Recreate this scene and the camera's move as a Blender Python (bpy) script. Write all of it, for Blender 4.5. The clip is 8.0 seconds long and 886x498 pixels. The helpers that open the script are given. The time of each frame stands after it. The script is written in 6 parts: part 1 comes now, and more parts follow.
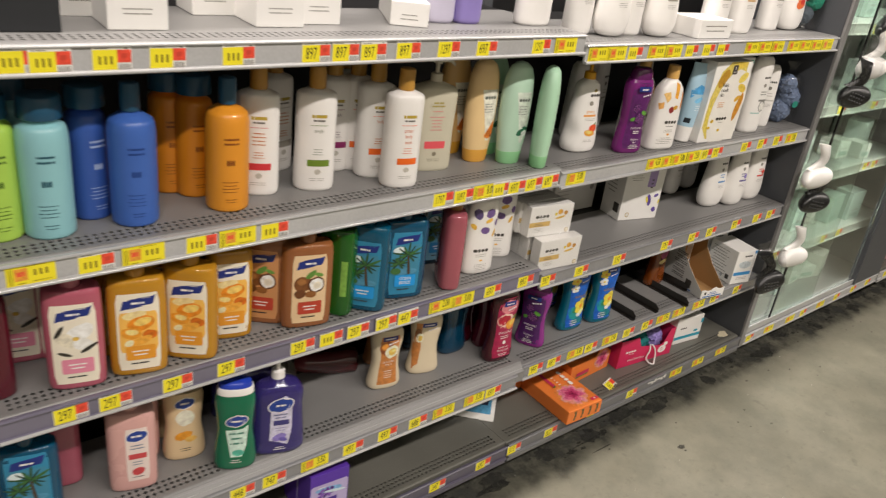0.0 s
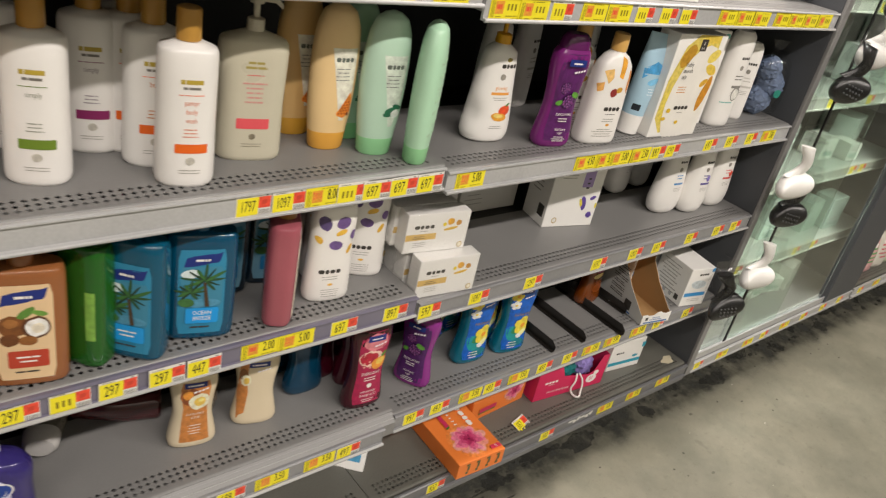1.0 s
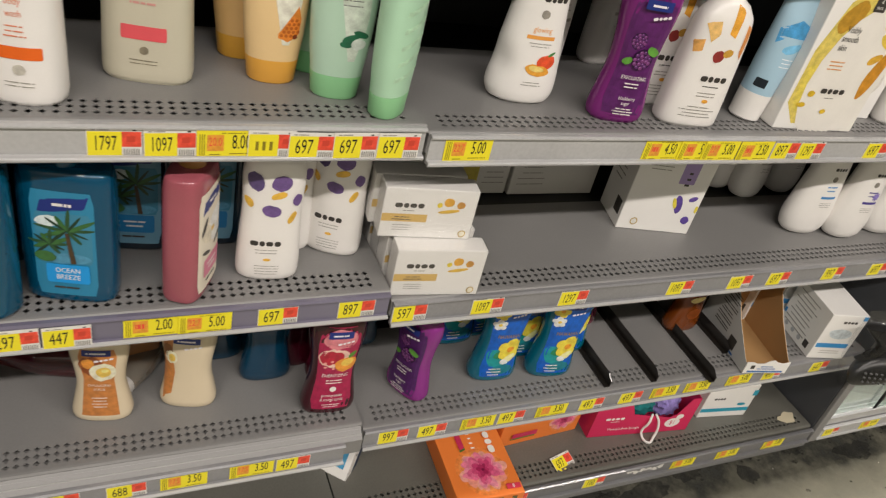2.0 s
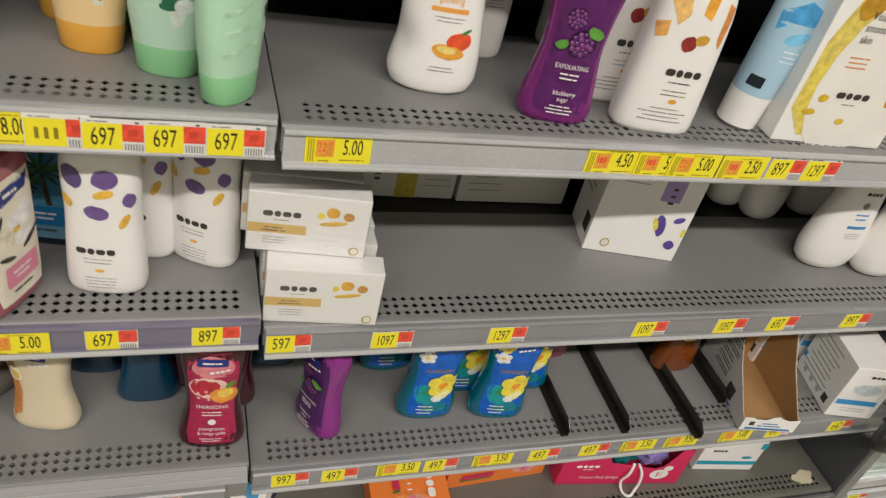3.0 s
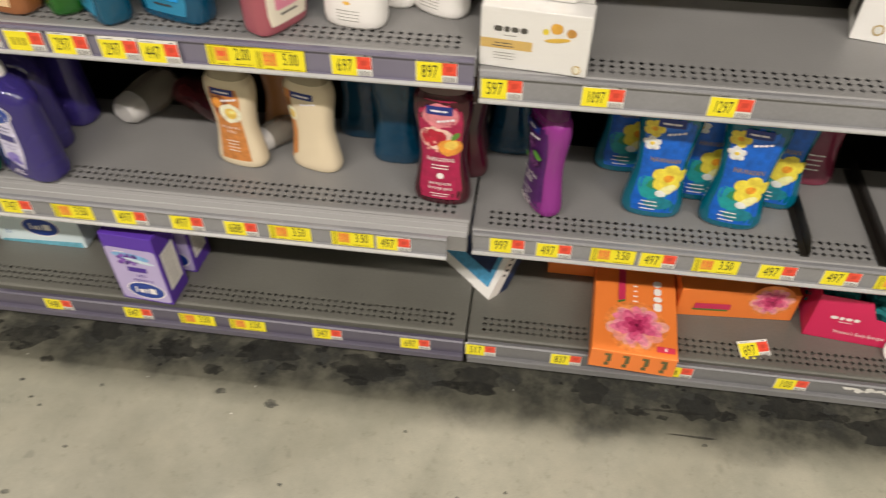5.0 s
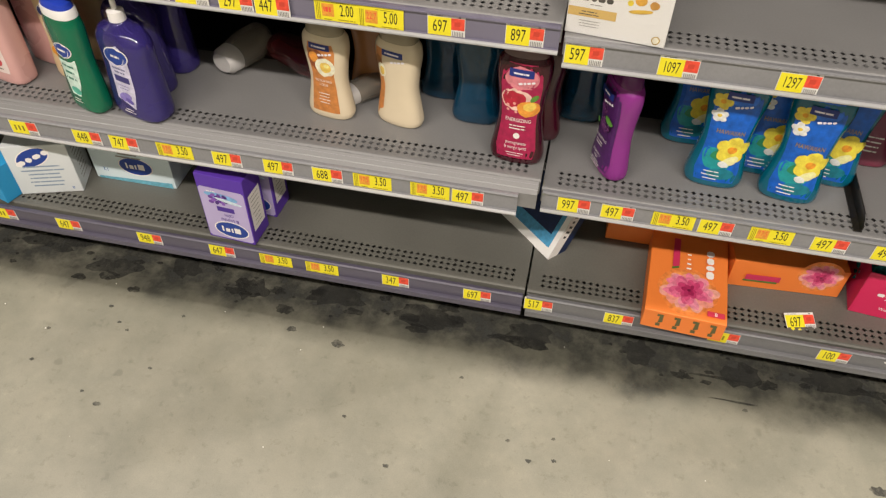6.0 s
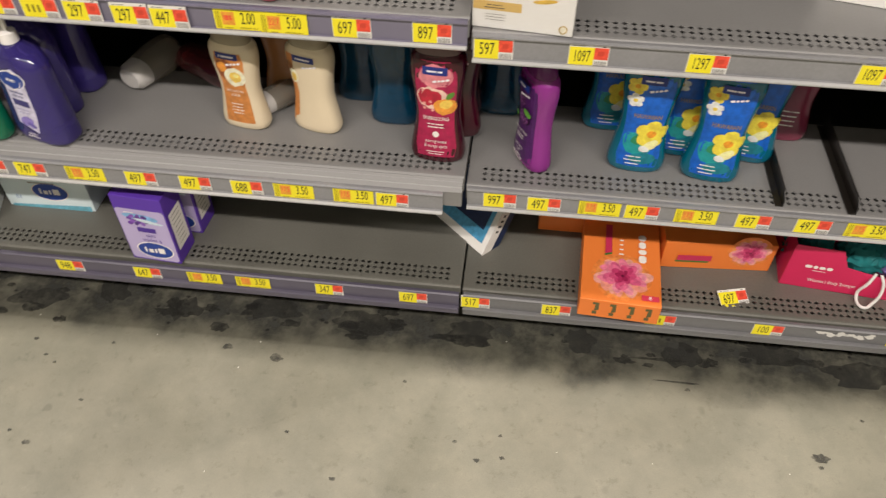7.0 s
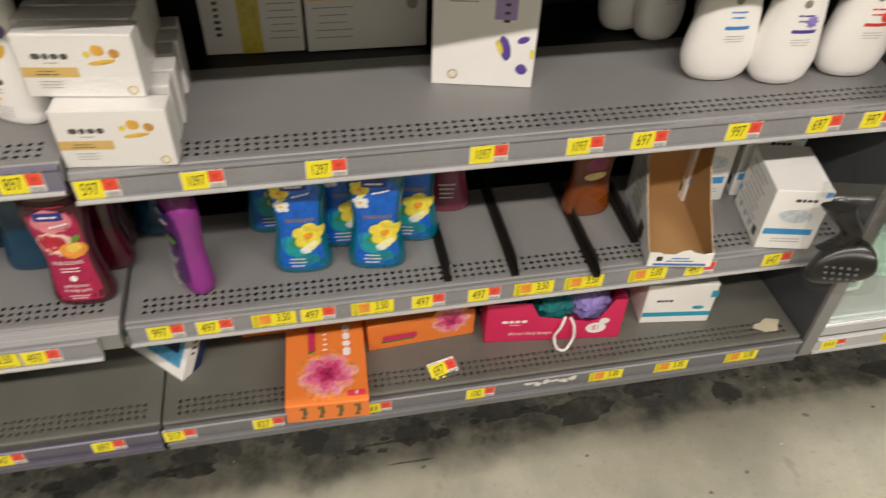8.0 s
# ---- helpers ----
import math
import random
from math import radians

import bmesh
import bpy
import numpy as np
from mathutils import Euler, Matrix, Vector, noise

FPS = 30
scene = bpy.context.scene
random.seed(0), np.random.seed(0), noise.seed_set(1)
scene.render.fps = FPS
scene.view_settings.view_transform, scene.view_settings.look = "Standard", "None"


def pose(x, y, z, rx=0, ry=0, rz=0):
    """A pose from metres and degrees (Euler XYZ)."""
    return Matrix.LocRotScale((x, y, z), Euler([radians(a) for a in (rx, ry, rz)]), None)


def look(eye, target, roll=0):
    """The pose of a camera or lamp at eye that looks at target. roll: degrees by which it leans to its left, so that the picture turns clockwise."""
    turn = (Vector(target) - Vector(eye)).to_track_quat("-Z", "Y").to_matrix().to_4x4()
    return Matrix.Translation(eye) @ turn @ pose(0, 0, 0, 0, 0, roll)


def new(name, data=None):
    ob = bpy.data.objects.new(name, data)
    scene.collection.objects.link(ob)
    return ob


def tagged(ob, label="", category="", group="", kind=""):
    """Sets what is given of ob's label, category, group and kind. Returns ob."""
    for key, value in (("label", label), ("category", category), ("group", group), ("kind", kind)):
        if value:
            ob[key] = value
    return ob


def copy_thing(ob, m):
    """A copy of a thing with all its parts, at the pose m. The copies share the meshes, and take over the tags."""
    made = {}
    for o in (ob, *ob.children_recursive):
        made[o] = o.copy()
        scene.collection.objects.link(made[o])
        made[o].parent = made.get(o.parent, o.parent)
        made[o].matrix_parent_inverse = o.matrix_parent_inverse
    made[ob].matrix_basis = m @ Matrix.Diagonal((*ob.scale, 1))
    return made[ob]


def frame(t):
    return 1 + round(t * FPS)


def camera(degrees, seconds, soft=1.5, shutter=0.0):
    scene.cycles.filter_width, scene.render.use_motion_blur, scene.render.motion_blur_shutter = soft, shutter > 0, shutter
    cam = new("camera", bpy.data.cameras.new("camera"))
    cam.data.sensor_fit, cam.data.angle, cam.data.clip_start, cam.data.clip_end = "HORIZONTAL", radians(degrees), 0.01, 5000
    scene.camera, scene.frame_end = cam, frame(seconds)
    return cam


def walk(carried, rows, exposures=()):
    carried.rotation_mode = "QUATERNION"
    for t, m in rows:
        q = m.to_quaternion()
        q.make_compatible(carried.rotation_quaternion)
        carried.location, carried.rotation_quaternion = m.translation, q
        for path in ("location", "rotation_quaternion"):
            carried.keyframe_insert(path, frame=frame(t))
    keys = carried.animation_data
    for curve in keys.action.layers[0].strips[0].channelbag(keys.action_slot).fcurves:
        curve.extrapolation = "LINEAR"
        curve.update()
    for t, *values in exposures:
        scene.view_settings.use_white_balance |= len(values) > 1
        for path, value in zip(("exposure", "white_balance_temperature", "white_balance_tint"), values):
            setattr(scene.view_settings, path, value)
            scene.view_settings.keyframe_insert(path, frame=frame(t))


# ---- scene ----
cam = camera(60.3, 8.0, soft=1.25, shutter=0.22)
PATH = [
    (0, (-1.34, -1.1, 1.561), (-0.129, 0.246, 0.712), 7.7),
    (0.5, (-1.086, -0.976, 1.502), (0.179, 0.299, 0.622), 10.4),
    (1, (-0.833, -0.86, 1.493), (0.406, 0.391, 0.546), 12.9),
    (1.2, (-0.715, -0.87, 1.47), (0.431, 0.454, 0.503), 13.0),
    (2.3, (-0.274, -0.677, 1.412), (0.519, 0.74, 0.245), 15.2),
    (2.5, (-0.207, -0.642, 1.414), (0.605, 0.757, 0.237), 14.7),
    (3, (-0.09, -0.634, 1.372), (0.559, 0.829, 0.173), 14.8),
    (3.5, (0.137, -0.599, 1.269), (0.596, 0.851, -0.031), 12.9),
    (4, (0.196, -0.572, 1.192), (0.588, 0.811, -0.199), 11.0),
    (4.5, (0.157, -0.672, 1.191), (0.335, 0.724, -0.231), 7.5),
    (5, (0.067, -0.827, 1.243), (-0.115, 0.574, -0.173), 0.4),
    (5.2, (0.027, -0.87, 1.268), (-0.23, 0.521, -0.145), -0.9),
    (6.3, (0.026, -0.932, 1.275), (-0.231, 0.404, -0.191), 1.7),
    (6.5, (0.033, -0.921, 1.26), (-0.209, 0.414, -0.21), 1.5),
    (7, (0.067, -0.9, 1.268), (-0.085, 0.459, -0.192), 0.4),
    (7.5, (0.178, -0.877, 1.302), (0.181, 0.535, -0.114), -1.7),
    (8, (0.297, -0.806, 1.309), (0.618, 0.62, -0.056), 2.5),
]
# the phone's own exposure and white balance drift a little
EXPOSURES = [(0, 0.03, 6500, 9), (0.6, 0.12, 6480, 8), (2.4, 0.03, 6420, 8), (3.0, 0.06, 6300, 6), (3.6, 0.16, 6280, 5), (4.4, 0.38, 6600, 10), (5.1, 0.41, 6500, 7), (6.4, 0.36, 6550, 9), (8, 0.28, 6500, 8)]
walk(cam, [(t, look(eye, target, roll)) for t, eye, target, roll in PATH], EXPOSURES)

# ---- light ----
world = bpy.data.worlds.new("world")
scene.world = world
world.use_nodes = True
world.node_tree.nodes["Background"].inputs["Color"].default_value = (0.9, 0.95, 1.0, 1)
world.node_tree.nodes["Background"].inputs["Strength"].default_value = 0.02
CEILING = 4.2
LAMP_ROWS = [(-2.85, 106.0), (0.10, 84.0)]
for ly, power in LAMP_ROWS:
    for lx in (-2.4, 0.2, 2.8):
        lamp = bpy.data.lights.new("tube_light", "AREA")
        lamp.shape, lamp.size, lamp.size_y, lamp.energy, lamp.color = "RECTANGLE", 2.4, 0.16, power, (1.0, 0.905, 0.84)
        ob = new("tube_light", lamp)
        ob.matrix_world = pose(lx, ly, CEILING - 0.12)
        tagged(ob, "warm white fluorescent tube glow below the ceiling", "lamp")

# ---- materials ----
MATS = {}


def lin(h):
    h = h.lstrip("#")
    v = [int(h[i:i + 2], 16) / 255 for i in (0, 2, 4)]
    return tuple(c / 12.92 if c <= 0.04045 else ((c + 0.055) / 1.055) ** 2.4 for c in v)


def material(name, colour, rough=0.4, metal=0.0, vary=0.08, scale=60.0, bump=0.0, trans=0.0, coat=0.0, fine=900.0):
    """A surface with two scales of colour and gloss variation and a little relief."""
    if name in MATS:
        return MATS[name]
    m = bpy.data.materials.new(name)
    m.use_nodes = True
    nt = m.node_tree
    b = nt.nodes["Principled BSDF"]
    c = lin(colour) if isinstance(colour, str) else colour
    tc = nt.nodes.new("ShaderNodeTexCoord")
    n1 = nt.nodes.new("ShaderNodeTexNoise")
    n1.inputs["Scale"].default_value, n1.inputs["Detail"].default_value = scale * 0.25, 4
    n2 = nt.nodes.new("ShaderNodeTexNoise")
    n2.inputs["Scale"].default_value, n2.inputs["Detail"].default_value = fine, 2
    for n in (n1, n2):
        nt.links.new(tc.outputs["Object"], n.inputs["Vector"])
    mix = nt.nodes.new("ShaderNodeMix")
    mix.data_type = "FLOAT"
    mix.inputs[0].default_value = 0.3
    nt.links.new(n1.outputs["Fac"], mix.inputs[2])
    nt.links.new(n2.outputs["Fac"], mix.inputs[3])
    ramp = nt.nodes.new("ShaderNodeValToRGB")
    e = ramp.color_ramp.elements
    e[0].position, e[1].position = 0.3, 0.7
    e[0].color = (*[max(0, x * (1 - vary)) for x in c], 1)
    e[1].color = (*[min(1, x * (1 + vary)) for x in c], 1)
    nt.links.new(mix.outputs[0], ramp.inputs["Fac"])
    nt.links.new(ramp.outputs["Color"], b.inputs["Base Color"])
    mr = nt.nodes.new("ShaderNodeMapRange")
    mr.inputs["To Min"].default_value, mr.inputs["To Max"].default_value = max(0.03, rough * 0.75), min(1, rough * 1.25)
    nt.links.new(n1.outputs["Fac"], mr.inputs["Value"])
    nt.links.new(mr.outputs["Result"], b.inputs["Roughness"])
    b.inputs["Metallic"].default_value = metal
    b.inputs["Transmission Weight"].default_value = trans
    b.inputs["Coat Weight"].default_value = coat
    if bump:
        bp = nt.nodes.new("ShaderNodeBump")
        bp.inputs["Strength"].default_value, bp.inputs["Distance"].default_value = bump, 0.001
        nt.links.new(mix.outputs[0], bp.inputs["Height"])
        nt.links.new(bp.outputs["Normal"], b.inputs["Normal"])
    MATS[name] = m
    return m


def plastic(colour, rough=0.32):
    return material("plastic_" + colour.lstrip("#"), colour, rough, vary=0.05, scale=40, coat=0.15)


def gel(colour, trans=0.35):
    """Tinted clear bottle full of gel: deep colour, wet gloss, some light passing through."""
    deep = tuple(c * 0.68 for c in lin(colour))
    return material("gel_" + colour.lstrip("#") + str(int(trans * 100)), deep, 0.12, vary=0.16, scale=30, trans=trans, coat=0.35)


def picture(colour):
    """Printed picture ink: mottled like a photograph of fruit, petals or leaves."""
    return material("picture_" + colour, "#" + colour, 0.4, vary=0.28, scale=420, fine=900)


PLAIN = {"f0ebe6", "1d2f7d", "1f3f94", "3b3733", "efe9ee", "ebe7df"}


def ink(colour):
    return material("print_" + colour.lstrip("#"), colour, 0.42, vary=0.06, scale=80)


def card(colour):
    return material("card_" + colour.lstrip("#"), colour, 0.5, vary=0.06, scale=30, bump=0.05)


METAL = material("grey_enamel", "#828180", 0.42, vary=0.10, scale=14, bump=0.04, fine=300)
# bottom decks: worn enamel with the shade under the shelves in its colour
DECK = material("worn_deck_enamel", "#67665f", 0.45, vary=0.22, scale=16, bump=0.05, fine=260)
METAL_DARK = material("dark_enamel", "#4a4c50", 0.5, vary=0.12, scale=10, bump=0.04, fine=300)
# RAIL's grey is lightened to hold gloss; MID and LOW are darker copies
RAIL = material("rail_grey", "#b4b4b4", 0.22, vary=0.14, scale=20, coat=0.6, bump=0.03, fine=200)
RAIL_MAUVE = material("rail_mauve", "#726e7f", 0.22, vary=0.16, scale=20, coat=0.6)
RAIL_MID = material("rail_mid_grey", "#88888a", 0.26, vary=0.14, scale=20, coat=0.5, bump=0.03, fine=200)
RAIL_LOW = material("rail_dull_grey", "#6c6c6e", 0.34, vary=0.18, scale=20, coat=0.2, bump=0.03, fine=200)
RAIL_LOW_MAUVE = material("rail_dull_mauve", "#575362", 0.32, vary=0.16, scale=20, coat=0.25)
RAIL_CLEAR = material("rail_clear_edge", "#b2b2b2", 0.18, vary=0.14, scale=20, coat=0.7)
BLACK = material("black_plastic", "#0d0d0e", 0.35, vary=0.2, scale=30, bump=0.05)
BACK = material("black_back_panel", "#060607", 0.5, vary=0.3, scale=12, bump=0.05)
WHITE = material("white_card", "#e6e4de", 0.5, vary=0.04, scale=30)

FLOOR = bpy.data.materials.new("polished_concrete")
FLOOR.use_nodes = True


def floor_nodes():
    nt = FLOOR.node_tree
    b = nt.nodes["Principled BSDF"]
    tc = nt.nodes.new("ShaderNodeTexCoord")

    def noise_node(scale, detail, rough=0.55):
        n = nt.nodes.new("ShaderNodeTexNoise")
        n.inputs["Scale"].default_value, n.inputs["Detail"].default_value, n.inputs["Roughness"].default_value = scale, detail, rough
        nt.links.new(tc.outputs["Object"], n.inputs["Vector"])
        return n

    def ramp(src, p0, c0, p1, c1):
        r = nt.nodes.new("ShaderNodeValToRGB")
        e = r.color_ramp.elements
        e[0].position, e[0].color, e[1].position, e[1].color = p0, (*c0, 1), p1, (*c1, 1)
        nt.links.new(src, r.inputs["Fac"])
        return r

    def mult(a, bb, f=1.0):
        m = nt.nodes.new("ShaderNodeMix")
        m.data_type, m.blend_type = "RGBA", "MULTIPLY"
        m.inputs[0].default_value = f
        nt.links.new(a, m.inputs[6])
        nt.links.new(bb, m.inputs[7])
        return m

    base = ramp(noise_node(2.2, 6).outputs["Fac"], 0.32, (0.182, 0.176, 0.136), 0.68, (0.264, 0.253, 0.198))
    clouds = ramp(noise_node(7, 7, 0.7).outputs["Fac"], 0.36, (0.80, 0.81, 0.79), 0.60, (1.0, 0.99, 0.97))
    grit = ramp(noise_node(420, 2).outputs["Fac"], 0.3, (0.90, 0.90, 0.90), 0.6, (1, 1, 1))
    spots = ramp(noise_node(16, 2, 0.4).outputs["Fac"], 0.27, (0.35, 0.35, 0.34), 0.31, (1, 1, 1))
    c = mult(base.outputs["Color"], clouds.outputs["Color"])
    c = mult(c.outputs[2], grit.outputs["Color"])
    c = mult(c.outputs[2], spots.outputs["Color"], 0.3)
    flecks = ramp(noise_node(38, 6, 0.75).outputs["Fac"], 0.36, (0.80, 0.80, 0.78), 0.44, (1, 1, 1))
    pale = ramp(noise_node(23, 7, 0.8).outputs["Fac"], 0.56, (0.86, 0.86, 0.86), 0.72, (1, 1, 1))
    c = mult(c.outputs[2], flecks.outputs["Color"], 0.8)
    c = mult(c.outputs[2], pale.outputs["Color"])
    nt.links.new(c.outputs[2], b.inputs["Base Color"])
    rr = ramp(noise_node(5, 4).outputs["Fac"], 0.3, (0.28,) * 3, 0.7, (0.5,) * 3)
    nt.links.new(rr.outputs["Color"], b.inputs["Roughness"])
    bp = nt.nodes.new("ShaderNodeBump")
    bp.inputs["Strength"].default_value, bp.inputs["Distance"].default_value = 0.03, 0.002
    nt.links.new(noise_node(60, 3).outputs["Fac"], bp.inputs["Height"])
    nt.links.new(bp.outputs["Normal"], b.inputs["Normal"])


floor_nodes()
GLASS = bpy.data.materials.new("case_glass")
GLASS.use_nodes = True
g_ = GLASS.node_tree.nodes["Principled BSDF"]
g_.inputs["Base Color"].default_value, g_.inputs["Roughness"].default_value = (0.86, 0.95, 0.90, 1), 0.02
g_.inputs["Transmission Weight"].default_value, g_.inputs["IOR"].default_value = 1.0, 1.45
FILM = bpy.data.materials.new("clear_film")
FILM.use_nodes = True


def film_nodes():
    """Thin clear film: see-through, with a weak gloss broken up by wrinkles."""
    nt = FILM.node_tree
    nt.nodes.remove(nt.nodes["Principled BSDF"])
    tr, gl, mx = nt.nodes.new("ShaderNodeBsdfTransparent"), nt.nodes.new("ShaderNodeBsdfGlossy"), nt.nodes.new("ShaderNodeMixShader")
    tr.inputs["Color"].default_value = (0.95, 0.95, 0.95, 1)
    gl.inputs["Roughness"].default_value = 0.12
    mx.inputs[0].default_value = 0.06
    n, bp, tc = nt.nodes.new("ShaderNodeTexNoise"), nt.nodes.new("ShaderNodeBump"), nt.nodes.new("ShaderNodeTexCoord")
    n.inputs["Scale"].default_value, n.inputs["Detail"].default_value = 45, 3
    bp.inputs["Strength"].default_value, bp.inputs["Distance"].default_value = 0.8, 0.004
    nt.links.new(tc.outputs["Object"], n.inputs["Vector"])
    nt.links.new(n.outputs["Fac"], bp.inputs["Height"])
    nt.links.new(bp.outputs["Normal"], gl.inputs["Normal"])
    nt.links.new(tr.outputs[0], mx.inputs[1])
    nt.links.new(gl.outputs[0], mx.inputs[2])
    nt.links.new(mx.outputs[0], nt.nodes["Material Output"].inputs["Surface"])


film_nodes()
BAG = FILM.copy()
BAG.name = "bag_film"
for nd in BAG.node_tree.nodes:
    if nd.type == "MIX_SHADER":
        nd.inputs[0].default_value = 0.028
WRAP = FILM.copy()
WRAP.name = "crinkled_film"
for nd in WRAP.node_tree.nodes:
    if nd.type == "MIX_SHADER":
        nd.inputs[0].default_value = 0.16
    if nd.type == "TEX_NOISE":
        nd.inputs["Scale"].default_value = 130


# ---- mesh helpers ----
def thing(name, m, label, category, group=""):
    ob = new(name)
    ob.empty_display_size = 0.05
    ob.matrix_basis = m
    return tagged(ob, label, category, group)


def part(name, bm, mat, parent, label="", smooth=False):
    if isinstance(bm, bpy.types.Mesh):
        me = bm
    else:
        me = bpy.data.meshes.new(name)
        bm.to_mesh(me)
        bm.free()
    if not me.materials:
        me.materials.append(mat)
    if smooth:
        me.shade_smooth()
        me.set_sharp_from_angle(angle=radians(42))
    ob = new(name, me)
    ob.parent = parent
    if label:
        ob["label"] = label
    return ob


def add_box(bm, x0, x1, y0, y1, z0, z1, bevel=0.0, m=None):
    r = bmesh.ops.create_cube(bm, size=1)
    vs = r["verts"]
    for v in vs:
        v.co = Vector(((x0 + x1) / 2 + v.co.x * (x1 - x0), (y0 + y1) / 2 + v.co.y * (y1 - y0), (z0 + z1) / 2 + v.co.z * (z1 - z0)))
    if bevel:
        es = list({e for v in vs for e in v.link_edges})
        r = bmesh.ops.bevel(bm, geom=es, offset=bevel, segments=2, profile=0.5, affect="EDGES")
        vs = list({v for f in r["faces"] for v in f.verts} | {v for v in vs if v.is_valid})
    if m is not None:
        bmesh.ops.transform(bm, matrix=m, verts=vs)
    return bm


def box_bm(x0, x1, y0, y1, z0, z1, bevel=0.0):
    return add_box(bmesh.new(), x0, x1, y0, y1, z0, z1, bevel)


def extrude_bm(profile, x0, x1):
    """A closed (y, z) outline drawn out along x."""
    bm = bmesh.new()
    a = [bm.verts.new((x0, y, z)) for y, z in profile]
    b = [bm.verts.new((x1, y, z)) for y, z in profile]
    n = len(profile)
    for i in range(n):
        bm.faces.new((a[i], a[(i + 1) % n], b[(i + 1) % n], b[i]))
    bm.faces.new(a[::-1])
    bm.faces.new(b)
    bmesh.ops.recalc_face_normals(bm, faces=bm.faces)
    return bm


class Body:
    """A lofted solid from (z, half width, half depth, squareness) sections; its front looks to -y."""

    def __init__(self, keys, sub=4, flat=False):
        k = [np.array(q, float) for q in keys]
        out = []
        if flat:
            out = k
        else:
            for i in range(len(k) - 1):
                p0, p1, p2, p3 = k[max(0, i - 1)], k[i], k[i + 1], k[min(len(k) - 1, i + 2)]
                for s in range(sub):
                    u = s / sub
                    q = 0.5 * (2 * p1 + (p2 - p0) * u + (2 * p0 - 5 * p1 + 4 * p2 - p3) * u * u + (3 * p1 - p0 - 3 * p2 + p3) * u ** 3)
                    q[0] = p1[0] + (p2[0] - p1[0]) * u
                    q[1:3] = np.maximum(q[1:3], 0.0005)
                    out.append(q)
            out.append(k[-1])
        self.s = out

    def mesh(self, n=28):
        bm = bmesh.new()
        rings = []
        for z, w, d, e in self.s:
            ring = []
            for i in range(n):
                a = 2 * math.pi * (i + 0.5) / n
                c, s = math.cos(a), math.sin(a)
                ring.append(bm.verts.new((w * math.copysign(abs(c) ** (2 / e), c), d * math.copysign(abs(s) ** (2 / e), s), z)))
            rings.append(ring)
        for a, b in zip(rings, rings[1:]):
            for i in range(n):
                bm.faces.new((a[i], a[(i + 1) % n], b[(i + 1) % n], b[i]))
        bm.faces.new(rings[0][::-1])
        bm.faces.new(rings[-1])
        return bm

    def front(self, x, z, off):
        zs = [q[0] for q in self.s]
        w, d, e = (float(np.interp(z, zs, [q[i] for q in self.s])) for i in (1, 2, 3))
        u = min(abs(x) / w, 0.995)
        return -d * (1 - u ** e) ** (1 / e) - off


class Slab:
    """A flat face at y = -depth, for boxes."""

    def __init__(self, depth):
        self.d = depth

    def front(self, x, z, off):
        return -self.d - off


def patch_bm(bm, body, pts, off, rows=9, cols=9):
    """A convex outline in (x, z), laid on the front of a body."""
    zs = [p[1] for p in pts]
    z0, z1 = min(zs), max(zs)
    if isinstance(body, Slab):
        vs = [bm.verts.new((x, body.front(x, z, off), z)) for x, z in pts]
        bm.faces.new(vs)
        return
    n = len(pts)
    last = None
    for r in range(rows + 1):
        z = z0 + (z1 - z0) * min(max(r / rows, 0.001), 0.999)
        xs = []
        for i in range(n):
            (xa, za), (xb, zb) = pts[i], pts[(i + 1) % n]
            if (za - z) * (zb - z) <= 0 and za != zb:
                xs.append(xa + (xb - xa) * (z - za) / (zb - za))
        if len(xs) < 2:
            continue
        a, b = min(xs), max(xs)
        row = [bm.verts.new((x, body.front(x, z, off), z)) for x in [a + (b - a) * c / cols for c in range(cols + 1)]]
        if last:
            for c in range(cols):
                bm.faces.new((last[c], last[c + 1], row[c + 1], row[c]))
        last = row


def ellipse(cx, cz, rx, rz, ang=0, n=18):
    ca, sa = math.cos(radians(ang)), math.sin(radians(ang))
    out = []
    for i in range(n):
        a = 2 * math.pi * i / n
        x, z = rx * math.cos(a), rz * math.sin(a)
        out.append((cx + x * ca - z * sa, cz + x * sa + z * ca))
    return out


GLYPHS = {}


def glyphs(text):
    """The triangles of a text, one unit high, centred."""
    if text not in GLYPHS:
        cu = bpy.data.curves.new("text", "FONT")
        cu.body, cu.align_x, cu.align_y, cu.resolution_u = text, "CENTER", "CENTER", 2
        ob = bpy.data.objects.new("text", cu)
        scene.collection.objects.link(ob)
        bpy.context.view_layer.update()
        me = bpy.data.meshes.new_from_object(ob.evaluated_get(bpy.context.evaluated_depsgraph_get()))
        GLYPHS[text] = ([tuple(v.co) for v in me.vertices], [tuple(p.vertices) for p in me.polygons])
        bpy.data.objects.remove(ob)
        bpy.data.curves.remove(cu)
        bpy.data.meshes.remove(me)
    return GLYPHS[text]


def text_bm(bm, body, text, cx, cz, h, off, ang=0, squeeze=1.0):
    vs, fs = glyphs(text)
    ca, sa = math.cos(radians(ang)), math.sin(radians(ang))
    made = []
    for x, y, _ in vs:
        x, y = x * h * 1.35 * squeeze, y * h * 1.35
        px, pz = cx + x * ca - y * sa, cz + x * sa + y * ca
        made.append(bm.verts.new((px, body.front(px, pz, off), pz)))
    for f in fs:
        try:
            bm.faces.new([made[i] for i in f])
        except ValueError:
            pass


KIND = {"r": "label", "e": "motif", "p": "motif", "t": "lettering", "b": "fine_print", "l": "logo_shape", "s": "fine_print"}


